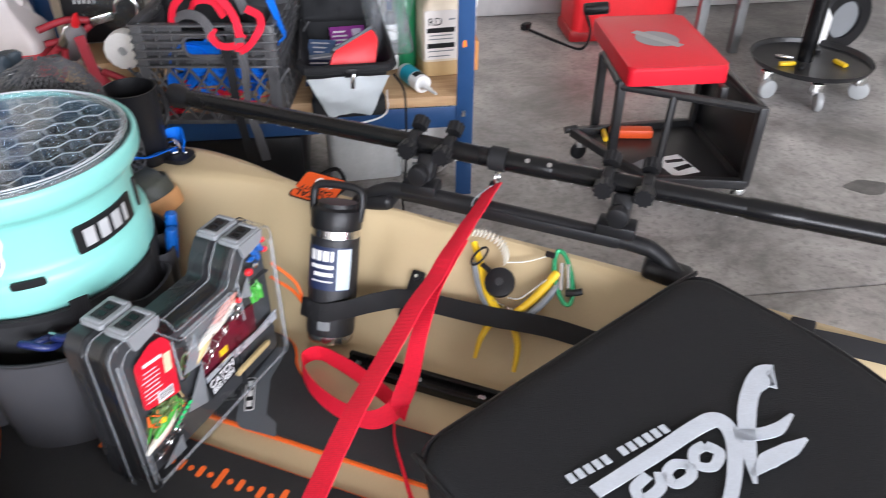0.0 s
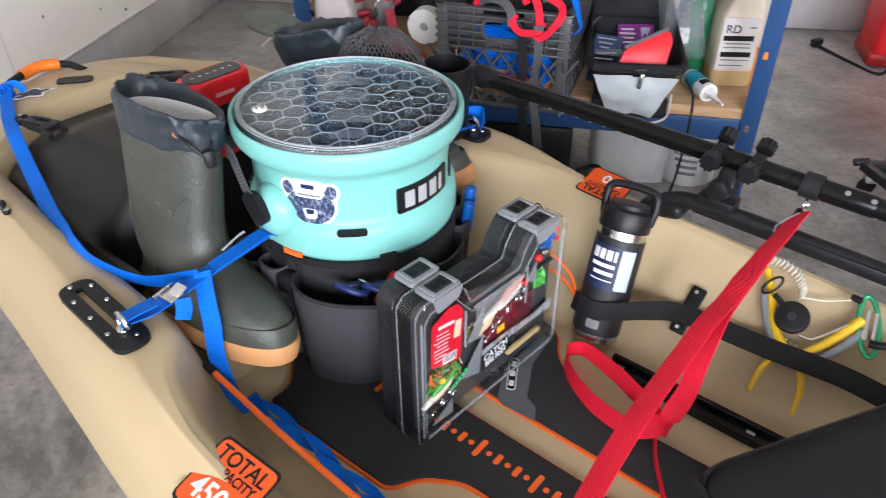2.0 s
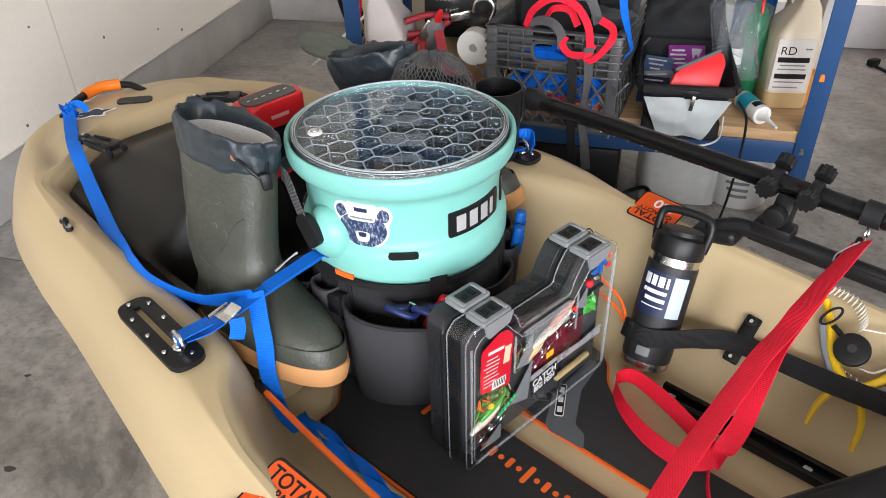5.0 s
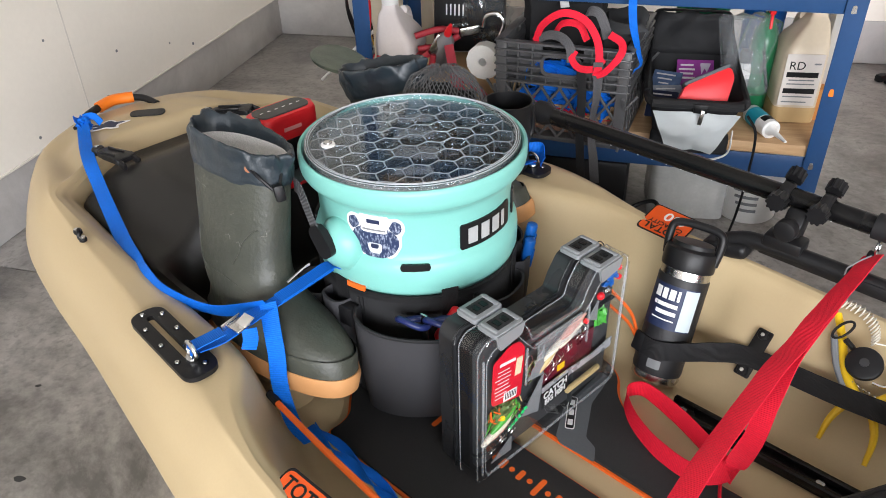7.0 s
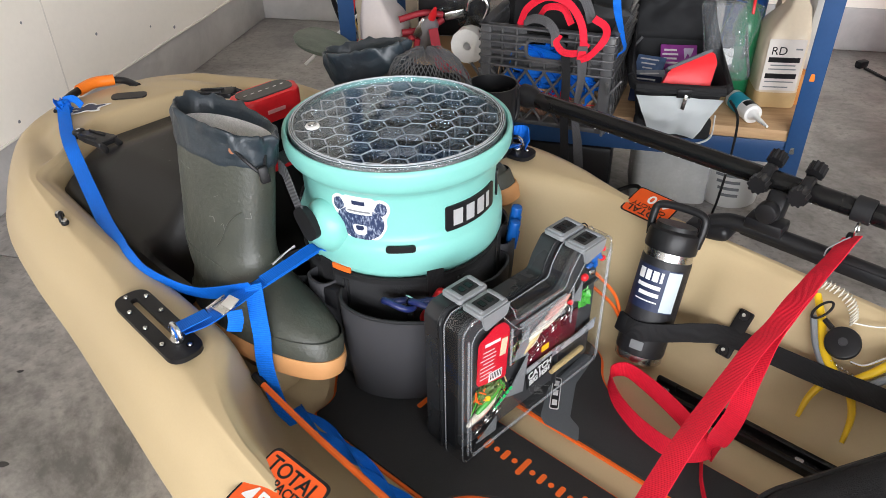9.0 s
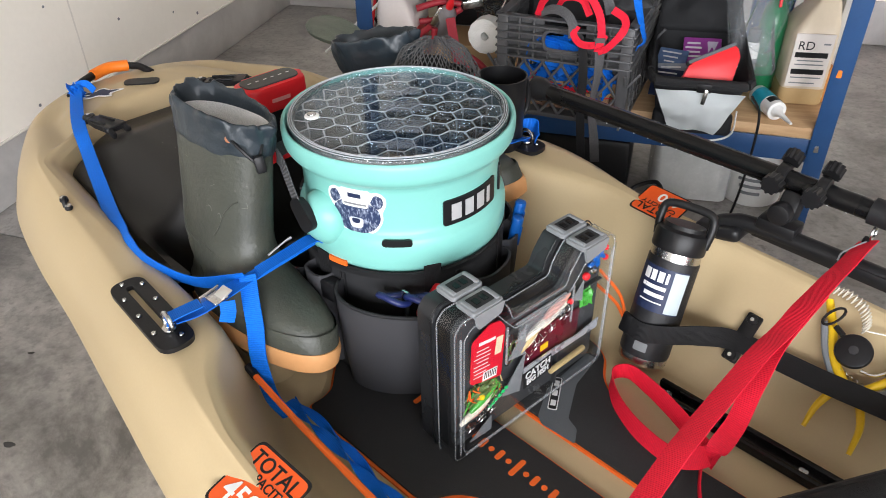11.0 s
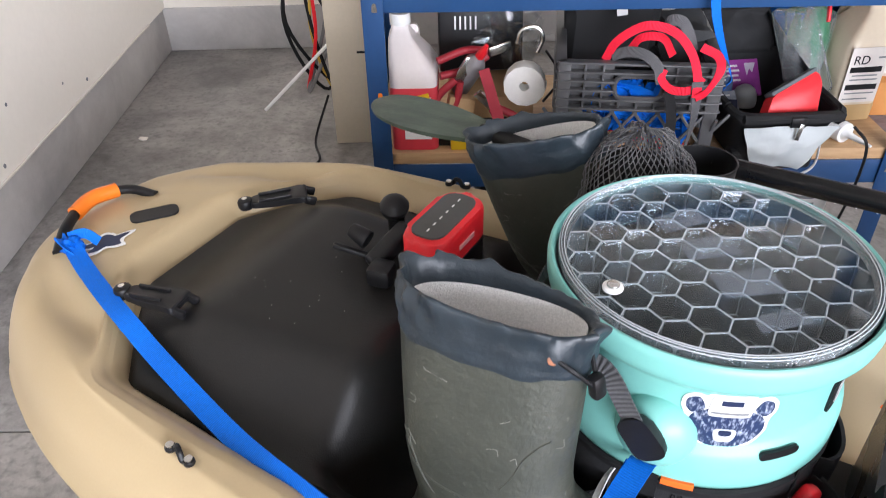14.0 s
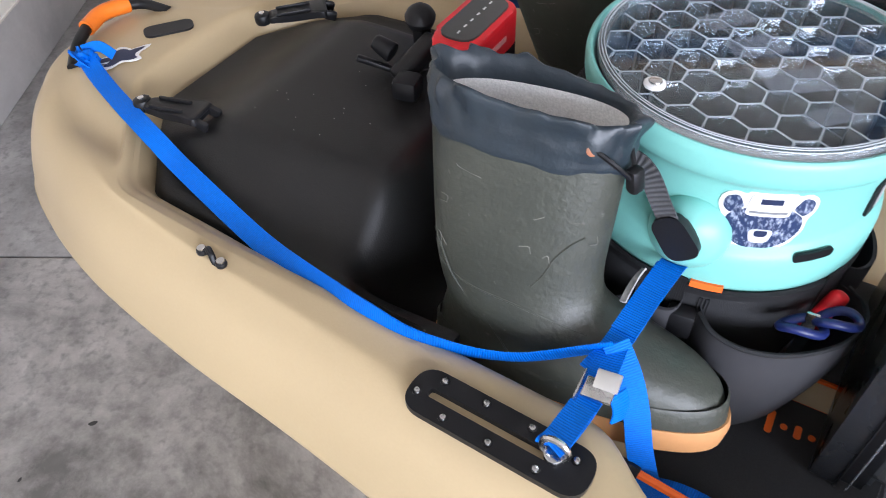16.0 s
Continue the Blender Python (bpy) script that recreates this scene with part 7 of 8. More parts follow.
# ---- milk crate with straps ----
CR = on_shelf(-0.276, 1.842, ZB, -7)
crate = thing("milk_crate", CR, "black plastic milk crate stuffed with straps and bags", "crate")
CW, CD, CH = 0.320, 0.335, 0.242
CRATE = material("crate_black", (0.080, 0.080, 0.083), 0.34, vary=0.25, bump=0.15)
for sx, sy, rz, ln in ((0, -1, 0, CW), (0, 1, 180, CW), (-1, 0, -90, CD), (1, 0, 90, CD)):
    m = pose(sx * CW / 2, sy * CD / 2, 0, 0, 0, rz)
    side = part("crate_side", box(ln, 0.006, 0.012, m @ pose(0, 0.003, 0.006), 0.002), CRATE, crate, "ribbed crate wall")
    for z in (0.146, 0.165, 0.184, 0.203, 0.222, 0.241):
        if z in (0.184, 0.203) and sx == 0:
            for s in (-1, 1):
                part("rib", box(ln / 2 - 0.048, 0.022, 0.005, m @ pose(s * (ln / 4 + 0.024), 0.005, z), 0.0015), CRATE, side)
        else:
            part("rib", box(ln, 0.022, 0.005, m @ pose(0, 0.005, z), 0.0015), CRATE, side)
    for i in range(9):
        x = -ln / 2 + ln * (i + 0.5) / 9
        if abs(x) < 0.05 and sx == 0:
            part("stile", box(0.005, 0.010, 0.022, m @ pose(x, 0.005, 0.156), 0.001), CRATE, side)
        else:
            part("stile", box(0.005, 0.010, 0.098, m @ pose(x, 0.005, 0.193), 0.001), CRATE, side)
    if sx == 0:
        ringp = rounded([(-0.047, 0.170), (0.047, 0.170), (0.047, 0.216), (-0.047, 0.216)], 0.020, 5)
        part("hand_hole_rim", tube([m @ Vector((x, 0.0, z)) for x, z in ringp] + [m @ Vector((ringp[0][0], 0.0, ringp[0][1]))], 0.005, seg=6, steps=1), CRATE, side)
    part("web", box(ln, 0.003, 0.055 if sx else 0.024, m @ pose(0, 0.013, 0.157 if sx == 0 else 0.19), 0), CRATE, side)
    for s in (-1, 1):
        part("web_side", box(ln / 2 - 0.05, 0.003, 0.098, m @ pose(s * (ln / 4 + 0.025), 0.013, 0.193), 0), CRATE, side)
    for i in range(7):
        x = -ln / 2 + ln * (i + 0.5) / 7
        for a in (-36, 36):
            part("lattice", box(0.006, 0.006, 0.166, m @ pose(x, 0.004, 0.074, 0, a, 0), 0.0012), CRATE, side)
    for s in (-1, 1):
        part("corner", box(0.026, 0.014, CH, m @ pose(s * (ln / 2 - 0.013), 0.005, CH / 2), 0.004), CRATE, side)
part("crate_floor", box(CW - 0.02, CD - 0.02, 0.006, pose(0, 0, 0.006), 0), CRATE, crate)


def heap(m, label, category, mats, count, seed, size, width, name):
    """A tangle of webbing bands inside a box of that size."""
    rg = random.Random(seed)
    t = thing(name, m, label, category)
    for i in range(count):
        pts = [Vector((rg.uniform(-1, 1) * size[0], rg.uniform(-1, 1) * size[1], rg.uniform(0, 1) * size[2])) for _ in range(5)]
        sides = [(rg.uniform(-1, 1), rg.uniform(-1, 1), rg.uniform(-1, 1)) for _ in range(5)]
        part("band", ribbon(pts, width, sides, steps=8), mats[i % len(mats)], t)
    return t


heap(CR @ pose(0.02, -0.128, 0.045), "tangle of blue tie-down webbing in the crate", "straps", [BLUEWEB], 16, 3, (0.11, 0.020, 0.15), 0.026, "blue_straps")
heap(CR @ pose(0.0, -0.132, 0.016), "tan and brown webbing at the bottom of the crate", "straps", [webbing("tan_webbing", (0.42, 0.27, 0.15)), webbing("brown_webbing", (0.16, 0.09, 0.06)), REDWEB], 12, 14, (0.13, 0.014, 0.07), 0.024, "tan_straps")
heap(CR @ pose(0.04, -0.05, 0.05), "grey webbing straps in the crate", "straps", [GREYWEB, BLACKWEB], 5, 8, (0.11, 0.09, 0.16), 0.026, "grey_straps")
red = thing("red_straps", HOUSE, "coiled red tie-down webbing on top of the crate", "straps")
part("arch", ribbon([(-0.363, 1.704, 0.542), (-0.345, 1.690, 0.585), (-0.300, 1.670, 0.620), (-0.250, 1.655, 0.613), (-0.217, 1.635, 0.578), (-0.205, 1.610, 0.538), (-0.208, 1.592, 0.507)], 0.0170, [(-0.7, 0.2, 0.6), (-0.5, 0.3, 0.8), (0, 0.4, 0.9), (0.4, 0.4, 0.8), (0.8, 0.3, 0.4), (0.9, 0.2, 0.2), (0.9, 0.2, 0.3)], steps=12, wrinkle=0.003), REDWEB, red)
part("inner_arch", ribbon([(-0.318, 1.700, 0.560), (-0.300, 1.690, 0.590), (-0.262, 1.680, 0.592), (-0.240, 1.672, 0.560)], 0.016, [(-0.5, 0.4, 0.7), (0, 0.5, 0.8), (0.3, 0.5, 0.8), (0.8, 0.3, 0.4)], steps=10), REDWEB, red)
part("tail", ribbon([(-0.208, 1.592, 0.507), (-0.186, 1.598, 0.518), (-0.160, 1.624, 0.548), (-0.162, 1.645, 0.568), (-0.190, 1.662, 0.580)], 0.017, [(0.6, 0.3, -0.6), (0.4, 0.3, -0.8), (0.7, 0.4, 0.3), (0.3, 0.5, 0.8), (0, 0.5, 0.8)], steps=12), REDWEB, red)
part("loop", ribbon([(-0.262, 1.640, 0.545), (-0.268, 1.630, 0.532), (-0.256, 1.618, 0.518), (-0.238, 1.610, 0.514), (-0.212, 1.604, 0.520), (-0.196, 1.612, 0.540)], 0.0155, [(0.9, 0.2, 0.3), (0.9, 0.2, 0.2), (0.5, 0.3, 0.7), (0, 0.4, 0.9), (-0.4, 0.4, 0.8), (-0.7, 0.3, 0.5)], steps=12), REDWEB, red)
hang = thing("grey_strap", HOUSE, "grey webbing strap hanging over the crate's front", "strap")
part("loose_loop", ribbon([(-0.352, 1.695, 0.552), (-0.325, 1.680, 0.566), (-0.295, 1.660, 0.566), (-0.274, 1.642, 0.549), (-0.268, 1.625, 0.522)], 0.021, [(0.0, 0.5, 0.8), (0.1, 0.5, 0.8), (0.4, 0.4, 0.7), (0.8, 0.3, 0.4), (0.9, 0.2, 0.1)], steps=10), GREYWEB, hang)
part("upper_loop", ribbon([(-0.262, 1.722, 0.580), (-0.245, 1.716, 0.612), (-0.222, 1.706, 0.614), (-0.206, 1.700, 0.590), (-0.196, 1.695, 0.560)], 0.022, [(0.7, 0.3, 0.2), (0.4, 0.4, 0.8), (0.3, 0.4, 0.8), (0.9, 0.2, 0.2), (0.9, 0.2, 0.1)], steps=10), GREYWEB, hang)
part("over_front", ribbon([(-0.206, 1.604, 0.535), (-0.203, 1.598, 0.460), (-0.210, 1.604, 0.370), (-0.198, 1.618, 0.290), (-0.190, 1.630, 0.220)], 0.022, [(1, 0, 0), (0.7, 0.6, 0), (0.5, 0.8, 0), (0.8, 0.4, 0), (1, 0, 0)], steps=10), GREYWEB, hang)
part("second", ribbon([(-0.246, 1.640, 0.500), (-0.238, 1.622, 0.450), (-0.236, 1.620, 0.360), (-0.228, 1.622, 0.270), (-0.224, 1.63, 0.215)], 0.020, [(1, 0, 0.1)] * 5, steps=10), BLACKWEB, hang)
bagb = thing("black_pouch", CR @ pose(-0.045, 0.03, 0.135), "torn black padded bag standing in the crate", "bag")
part("bag_body", crumple(box(0.20, 0.10, 0.215, pose(0.0, 0.02, 0.09, -4, 0, 2), 0.02, 1), 0.018, 9, 4, 2.0), BLACKCLOTH, bagb)
part("torn_trim", ribbon([(0.0, -0.046, 0.212), (0.05, -0.048, 0.206), (0.10, -0.046, 0.208), (0.15, -0.03, 0.205)], 0.030, [(0, 0.2, 1)] * 4, wrinkle=0.010, steps=14), WHITE, bagb, "white torn lining")
part("torn_corner", ribbon([(0.015, -0.048, 0.205), (0.008, -0.050, 0.180), (0.012, -0.050, 0.155)], 0.022, [(1, 0, 0.1)] * 3, wrinkle=0.010, steps=10), WHITE, bagb, "white torn lining")
bgrey = thing("dark_case", CR @ pose(0.10, 0.06, 0.10), "dark grey soft case in the crate", "case")
part("case_body", crumple(box(0.11, 0.14, 0.19, pose(0, 0, 0.07, 6, 4, 0), 0.02, 1), 0.020, 10, 4, 5.0), material("charcoal_cloth", (0.045, 0.047, 0.05), 0.8, vary=0.2, bump=0.3), bgrey)

# ---- open tool bag ----
TBG = on_shelf(0.022, 1.862, ZB, 2)
bag = thing("tool_bag", TBG @ pose(-0.006, 0, 0) @ Matrix.Diagonal((0.92, 1.66, 1.06, 1)), "open black and grey canvas tool bag with zip", "tool bag")
bm = bmesh.new()
rws = []
for z, a, b, cy in ((0.0, 0.085, 0.085, 0.0), (0.01, 0.095, 0.095, 0.0), (0.05, 0.098, 0.098, 0.0), (0.10, 0.112, 0.110, 0.0), (0.124, 0.121, 0.116, 0.0), (0.128, 0.117, 0.112, 0.0), (0.10, 0.106, 0.104, 0.0), (0.03, 0.090, 0.09, 0.0)):
    rws.append([bm.verts.new((x + 0.003 * noise.noise(Vector((x * 40, y * 40, z * 30))), y + cy + 0.003 * noise.noise(Vector((y * 40, x * 30, z * 40 + 5))), z)) for x, y in rounded([(-a, -b), (a, -b), (a, b), (-a, b)], 0.03, 5)])
for p, q in zip(rws, rws[1:]):
    for i in range(len(p)):
        bm.faces.new((p[i], p[(i + 1) % len(p)], q[(i + 1) % len(p)], q[i]))
bm.faces.new(rws[0])
bm.faces.new(rws[-1])
part("bag_body", bm, BLACKCLOTH, bag, "black canvas body", angle=60)
GREYCLOTH = material("pale_grey_canvas", (0.52, 0.56, 0.57), 0.75, vary=0.1, scale=14, fine=0.1, fine_scale=700, bump=0.4, bump_scale=60)
bm = bmesh.new()
rws = []
for i in range(9):
    s = i / 8
    z = 0.006 + 0.098 * s
    half = 0.055 + 0.052 * s
    rws.append([bm.verts.new((half * t, -(0.101 + 0.013 * s) - 0.010 * (1 - t * t) * math.sin(3.14 * s) - 0.006 - 0.007 * noise.noise(Vector((t * 2.2 + s, s * 3.2, 2))) - 0.0025 * noise.noise(Vector((t * 6, s * 7, 5))), z - 0.01 * t * t * (1 - s))) for t in np.linspace(-1, 1, 13)])
for p, q in zip(rws, rws[1:]):
    for i in range(12):
        bm.faces.new((p[i], p[i + 1], q[i + 1], q[i]))
part("front_panel", bm, GREYCLOTH, bag, "pale grey front panel", angle=80)
part("rim_band", tube([(x * 1.01, y * 1.01, 0.120) for x, y in rounded([(-0.120, -0.115), (0.120, -0.115), (0.120, 0.115), (-0.120, 0.115)], 0.03, 4)] + [(-0.120 * 1.01, -0.08, 0.120)], 0.010, seg=8, steps=2), BLACKCLOTH, bag, "padded rim")
bm = bmesh.new()
rws = []
for i in range(8):
    s = i / 7
    z = 0.118 + 0.092 * s
    rws.append([bm.verts.new((0.118 * t * (1 - 0.10 * s * s), 0.108 + 0.045 * s - 0.02 * (1 - t * t) * s + 0.030 * s * noise.noise(Vector((t * 2.6, s * 3.2, 7))) + 0.012 * noise.noise(Vector((t * 6, s * 5, 3))), z - 0.010 * t ** 4 * s)) for t in np.linspace(-1, 1, 13)])
for p, q in zip(rws, rws[1:]):
    for i in range(12):
        bm.faces.new((p[i], p[i + 1], q[i + 1], q[i]))
flap = part("lid_flap", bm, BLACKCLOTH, bag, "open black lid flap", angle=80)
flap.modifiers.new("thick", "SOLIDIFY").thickness = 0.005
part("flap_piping", tube([(-0.118, 0.110, 0.122), (-0.114, 0.130, 0.163), (-0.106, 0.150, 0.200), (-0.06, 0.146, 0.208), (0.0, 0.140, 0.210), (0.06, 0.146, 0.208), (0.106, 0.150, 0.200), (0.114, 0.130, 0.163), (0.118, 0.110, 0.122)], 0.0035, seg=6), BLACK, flap)
for s in (-1, 1):
    bm = bmesh.new()
    rws = []
    for i in range(7):
        u = i / 6
        a = Vector((0.120 * s, 0.110, 0.120)).lerp(Vector((0.108 * s, 0.150, 0.198)), u)
        b = Vector((0.120 * s, -0.060, 0.124)).lerp(Vector((0.108 * s, 0.150, 0.198)), u)
        rws.append([bm.verts.new(a.lerp(b, t) + Vector((s * (0.014 * math.sin(3.14 * t) * (1 - u) + 0.006 * noise.noise(Vector((t * 4, u * 4, s))) * (1 - u)), 0, -0.022 * math.sin(3.14 * t) * (1 - u)))) for t in np.linspace(0, 1, 7)])
    for p, q in zip(rws, rws[1:]):
        for i in range(6):
            bm.faces.new((p[i], p[i + 1], q[i + 1], q[i]))
    part("side_gusset", bm, BLACKCLOTH, bag, "black fabric gusset", angle=80).modifiers.new("thick", "SOLIDIFY").thickness = 0.003
zp = part("zip_pull", box(0.010, 0.003, 0.034, pose(0.012, -0.128, 0.098, 0, 8, 0), 0.001), STEEL, bag, "metal zip pull")
part("zip_tape", box(0.034, 0.004, 0.020, pose(0.008, -0.125, 0.116), 0.001), BLACK, zp)
part("piping", tube([(-0.10, -0.098, -0.012), (-0.04, -0.110, -0.018), (0.04, -0.110, -0.016), (0.098, -0.098, -0.004), (0.102, -0.095, 0.05)], 0.0022, seg=6), WHITE, bag)
part("lower_pocket", box(0.20, 0.03, 0.05, pose(0, -0.080, 0.008), 0.012, 3), BLACKCLOTH, bag)
redcase = thing("red_tool_case", TBG @ pose(0.006, -0.128, 0.146, 0, 0, 8) @ Matrix.Scale(0.86, 4), "red plastic tool case in the bag", "tool case")
part("case_body", prism(rounded([(-0.072, -0.048), (0.060, -0.052), (0.080, 0.022), (0.070, 0.052), (-0.048, 0.0)], 0.008), -0.020, 0.018, pose(0, 0, 0, 58, 0, 0), bevel=0.004), REDPLASTIC, redcase)
part("case_edge", box(0.132, 0.010, 0.036, pose(0, 0, 0, 58, 0, 0) @ pose(0.008, 0.030, 0.002, 0, 0, 23.5), 0.003), GREYPAD, redcase, "dark grey ribbed edge")
PURPLE = material("purple_print", (0.30, 0.05, 0.30), 0.4, vary=0.3, scale=50)
packs = thing("printed_pack", HOUSE @ pose(0.030, 1.995, 0.376, -42, 0, 6), "purple printed card pack standing in the bag", "packet")
pk = part("packet", box(0.096, 0.008, 0.092, None, 0.002), PURPLE, packs)
for i in range(4):
    part("print_bar", box(0.034 + 0.008 * (i % 2), 0.0008, 0.005, pose(-0.022, -0.0045, 0.030 - 0.012 * i), 0), WHITE, pk)
part("pale_mark", prism(rounded([(0.012, 0.036), (0.040, 0.036), (0.030, 0.010), (0.024, 0.022), (0.016, 0.004)], 0.003), 0.0042, 0.0048, pose(0, 0, 0, 90, 0, 0)), material("pale_lilac", (0.60, 0.55, 0.66), 0.4), pk)
for i, (dx, dy, dz, rz, mt) in enumerate(((-0.046, 1.935, 0.372, -14, material("blue_pack_print", (0.10, 0.16, 0.30), 0.4, vary=0.6, scale=70)), (-0.036, 1.890, 0.350, 12, material("grey_pack_print", (0.30, 0.33, 0.38), 0.4, vary=0.6, scale=70)), (-0.050, 1.860, 0.345, -6, NAVY))):
    pk = thing("printed_pack", HOUSE @ pose(dx, dy, dz, -48, 0, rz), "blue and grey printed card pack in the bag", "packet", "packs in the bag")
    face = part("packet", box(0.075, 0.006, 0.075, None, 0.002), mt, pk)
    for k in range(3):
        part("print_bar", box(0.050 - 0.012 * k, 0.0008, 0.004, pose(-0.004, -0.0035, 0.026 - 0.013 * k), 0), WHITE, face)
bulb = thing("plastic_dome", HOUSE @ pose(0.030, 1.945, 0.318), "pale grey plastic dome in the bag", "dome")
part("dome", lathe([(0.0, 0.062), (0.012, 0.060), (0.022, 0.052), (0.028, 0.038), (0.030, 0.020), (0.027, 0.004), (0.0, 0.0)], 28), material("pale_grey_plastic", (0.36, 0.38, 0.38), 0.3), bulb)
cordb = thing("black_cable", HOUSE, "thin black cable hanging from the tool bag", "cable")
part("cable", tube([(0.130, 1.63, 0.425), (0.150, 1.60, 0.395), (0.153, 1.60, 0.30), (0.150, 1.62, 0.18), (0.140, 1.63, 0.08), (0.15, 1.63, 0.010), (0.17, 1.66, 0.006)], 0.003, seg=6), BLACK, cordb)

# ---- clutter at the shelf's end ----
FOAMWHITE = material("white_foam", (0.86, 0.85, 0.82), 0.8, vary=0.05)
roll = thing("foam_tape_roll", on_shelf(-0.509, 1.795, 0.448, 0), "white foam tape roll on the tools", "tape roll")
m = pose(0, 0.02, 0, 90, 0, -8)
spiral = [m @ Vector(((0.010 + 0.0031 * a / 6.283) * math.cos(a), (0.010 + 0.0031 * a / 6.283) * math.sin(a), 0)) for a in np.linspace(0, 6.283 * 11, 150)]
part("wound_tape", ribbon(spiral, 0.040, [tuple(m.to_3x3() @ Vector((0, 0, 1)))] * len(spiral), thick=0.0028, steps=1), FOAMWHITE, roll)
part("foam_body", lathe([(0.011, -0.0190), (0.042, -0.0190), (0.042, 0.0190), (0.011, 0.0190)], 40, m), FOAMWHITE, roll)
tools = thing("tool_pile", on_shelf(-0.60, 1.90, ZB), "pile of boxes under hand tools on the shelf", "tool pile")
part("carton", box(0.18, 0.16, 0.10, pose(0.02, 0.03, 0.05, 0, 0, 6), 0.003), CARD, tools, "cardboard carton")
part("dark_tray", box(0.16, 0.12, 0.05, pose(-0.02, -0.04, 0.025, 0, 0, -4), 0.006), BLACK, tools)
part("yellow_pack", box(0.035, 0.016, 0.06, pose(-0.055, -0.105, 0.030, 0, 0, 4), 0.002), YELLOW, tools)
part("beige_pack", box(0.06, 0.03, 0.05, pose(-0.05, -0.075, 0.09, 0, 12, 10), 0.003), CARD, tools)


def gripper(m, label):
    t = thing("red_handle_pliers", m, label, "pliers", "red handled pliers on the shelf")
    for s in (-1, 1):
        part("grip", tube([(0.006 * s, 0, 0.0), (0.022 * s, 0, -0.05), (0.018 * s, 0, -0.115)], 0.0085, seg=10), material("dusty_red_grip", (0.34, 0.022, 0.035), 0.5, vary=0.25), t)
    part("jaw", box(0.022, 0.010, 0.055, pose(0, 0, 0.030), 0.004), STEEL, t)
    return t


gripper(on_shelf(-0.655, 1.815, 0.455, 10, 0, 30), "red handled pliers on the tool pile")
gripper(on_shelf(-0.575, 1.80, 0.395, -20, 20, -40), "red handled pliers on the tool pile")
gripper(on_shelf(-0.59, 1.86, 0.500, 30, 10, 80), "red handled clamp on the tool pile")
sq = thing("squeeze_bottle", on_shelf(-0.625, 1.835, 0.475, 0, 30, 25), "grey translucent applicator bottle with red tip", "bottle")
part("bottle", lathe([(0.0, -0.075), (0.022, -0.075), (0.024, -0.07), (0.024, 0.02), (0.010, 0.045), (0.0, 0.045)], 24), material("grey_translucent", (0.25, 0.24, 0.25), 0.3), sq)
part("red_tip", lathe([(0.010, 0.045), (0.010, 0.06), (0.004, 0.085), (0.0, 0.086)], 16), REDPLASTIC, sq)
poly = thing("plastic_bag", on_shelf(-0.535, 1.92, 0.52), "crumpled clear plastic bag", "plastic bag")
part("bag_film", blob(9, (0.065, 0.05, 0.055), None, sub=3, rough=0.9, freq=3.5), CLEAR, poly, smooth=False).visible_shadow = False
hkb = thing("tool_case", on_shelf(-0.60, 2.03, ZB + 0.10), "black case of bits with white print bars", "case")
part("case_body", box(0.20, 0.05, 0.17, pose(0, 0, 0.085, -8, 0, 4), 0.006), BLACK, hkb)
for i in range(5):
    part("print_bar", box(0.004, 0.001, 0.03, pose(-0.06 + 0.012 * i, -0.030, 0.12, -8, 0, 4), 0), WHITE, hkb)
chn = thing("chrome_hook", on_shelf(-0.495, 1.86, 0.520, 0), "chrome clamp hook on the pile", "hook")
part("hook", tube([(-0.03, 0, 0.0), (-0.02, 0, 0.03), (0.01, 0, 0.035), (0.025, 0, 0.012), (0.015, 0, -0.02)], 0.005, seg=8), STEEL, chn)
pink = thing("red_rag", on_shelf(-0.56, 1.79, ZB + 0.05), "faded red cloth strap on the tools", "cloth")
part("cloth", ribbon([(-0.04, 0.0, 0.14), (-0.02, -0.03, 0.08), (0.0, -0.05, 0.02), (0.02, -0.055, -0.02), (0.03, -0.06, -0.05)], 0.024, [(1, 0.2, 0)] * 5, wrinkle=0.008), material("faded_red_cloth", (0.34, 0.03, 0.045), 0.8, vary=0.15, bump=0.4), pink)

# ---- under the shelf ----
bin_ = thing("clear_bin", on_shelf(0.05, 1.98, 0.0, 4), "clear plastic storage bin on the floor under the shelf", "storage bin")
FOGGY = veil("foggy_plastic", (0.74, 0.76, 0.75), 0.58, 0.25)
bm = prism(rounded([(-0.105, -0.10), (0.105, -0.10), (0.105, 0.10), (-0.105, 0.10)], 0.03, 5), 0.004, 0.175)
part("bin_body", bm, FOGGY, bin_).visible_shadow = False
part("bin_rim", prism(rounded([(-0.115, -0.11), (0.115, -0.11), (0.115, 0.11), (-0.115, 0.11)], 0.03, 5), 0.170, 0.180), FOGGY, bin_).visible_shadow = False
part("bin_contents", box(0.17, 0.15, 0.10, pose(0, 0, 0.056), 0.02), material("pale_contents", (0.50, 0.49, 0.46), 0.7, vary=0.3, scale=25), bin_)
pail = thing("white_pail", on_shelf(0.225, 1.965, 0.0), "white plastic pail with dark print under the shelf", "pail")
part("pail_body", lathe([(0.0, 0.0), (0.075, 0.0), (0.080, 0.006), (0.088, 0.15), (0.092, 0.155), (0.092, 0.168), (0.0, 0.170)], 40), WHITEPLASTIC, pail)
for i in range(5):
    part("print_bar", on_drum([(-0.045 + 0.006 * i, -0.004), (0.03, -0.004), (0.03, 0.004), (-0.045 + 0.006 * i, 0.004)], 0.0855, 0.0008, -100, 0.125 - 0.02 * i, 6), GREYPLASTIC, pail)
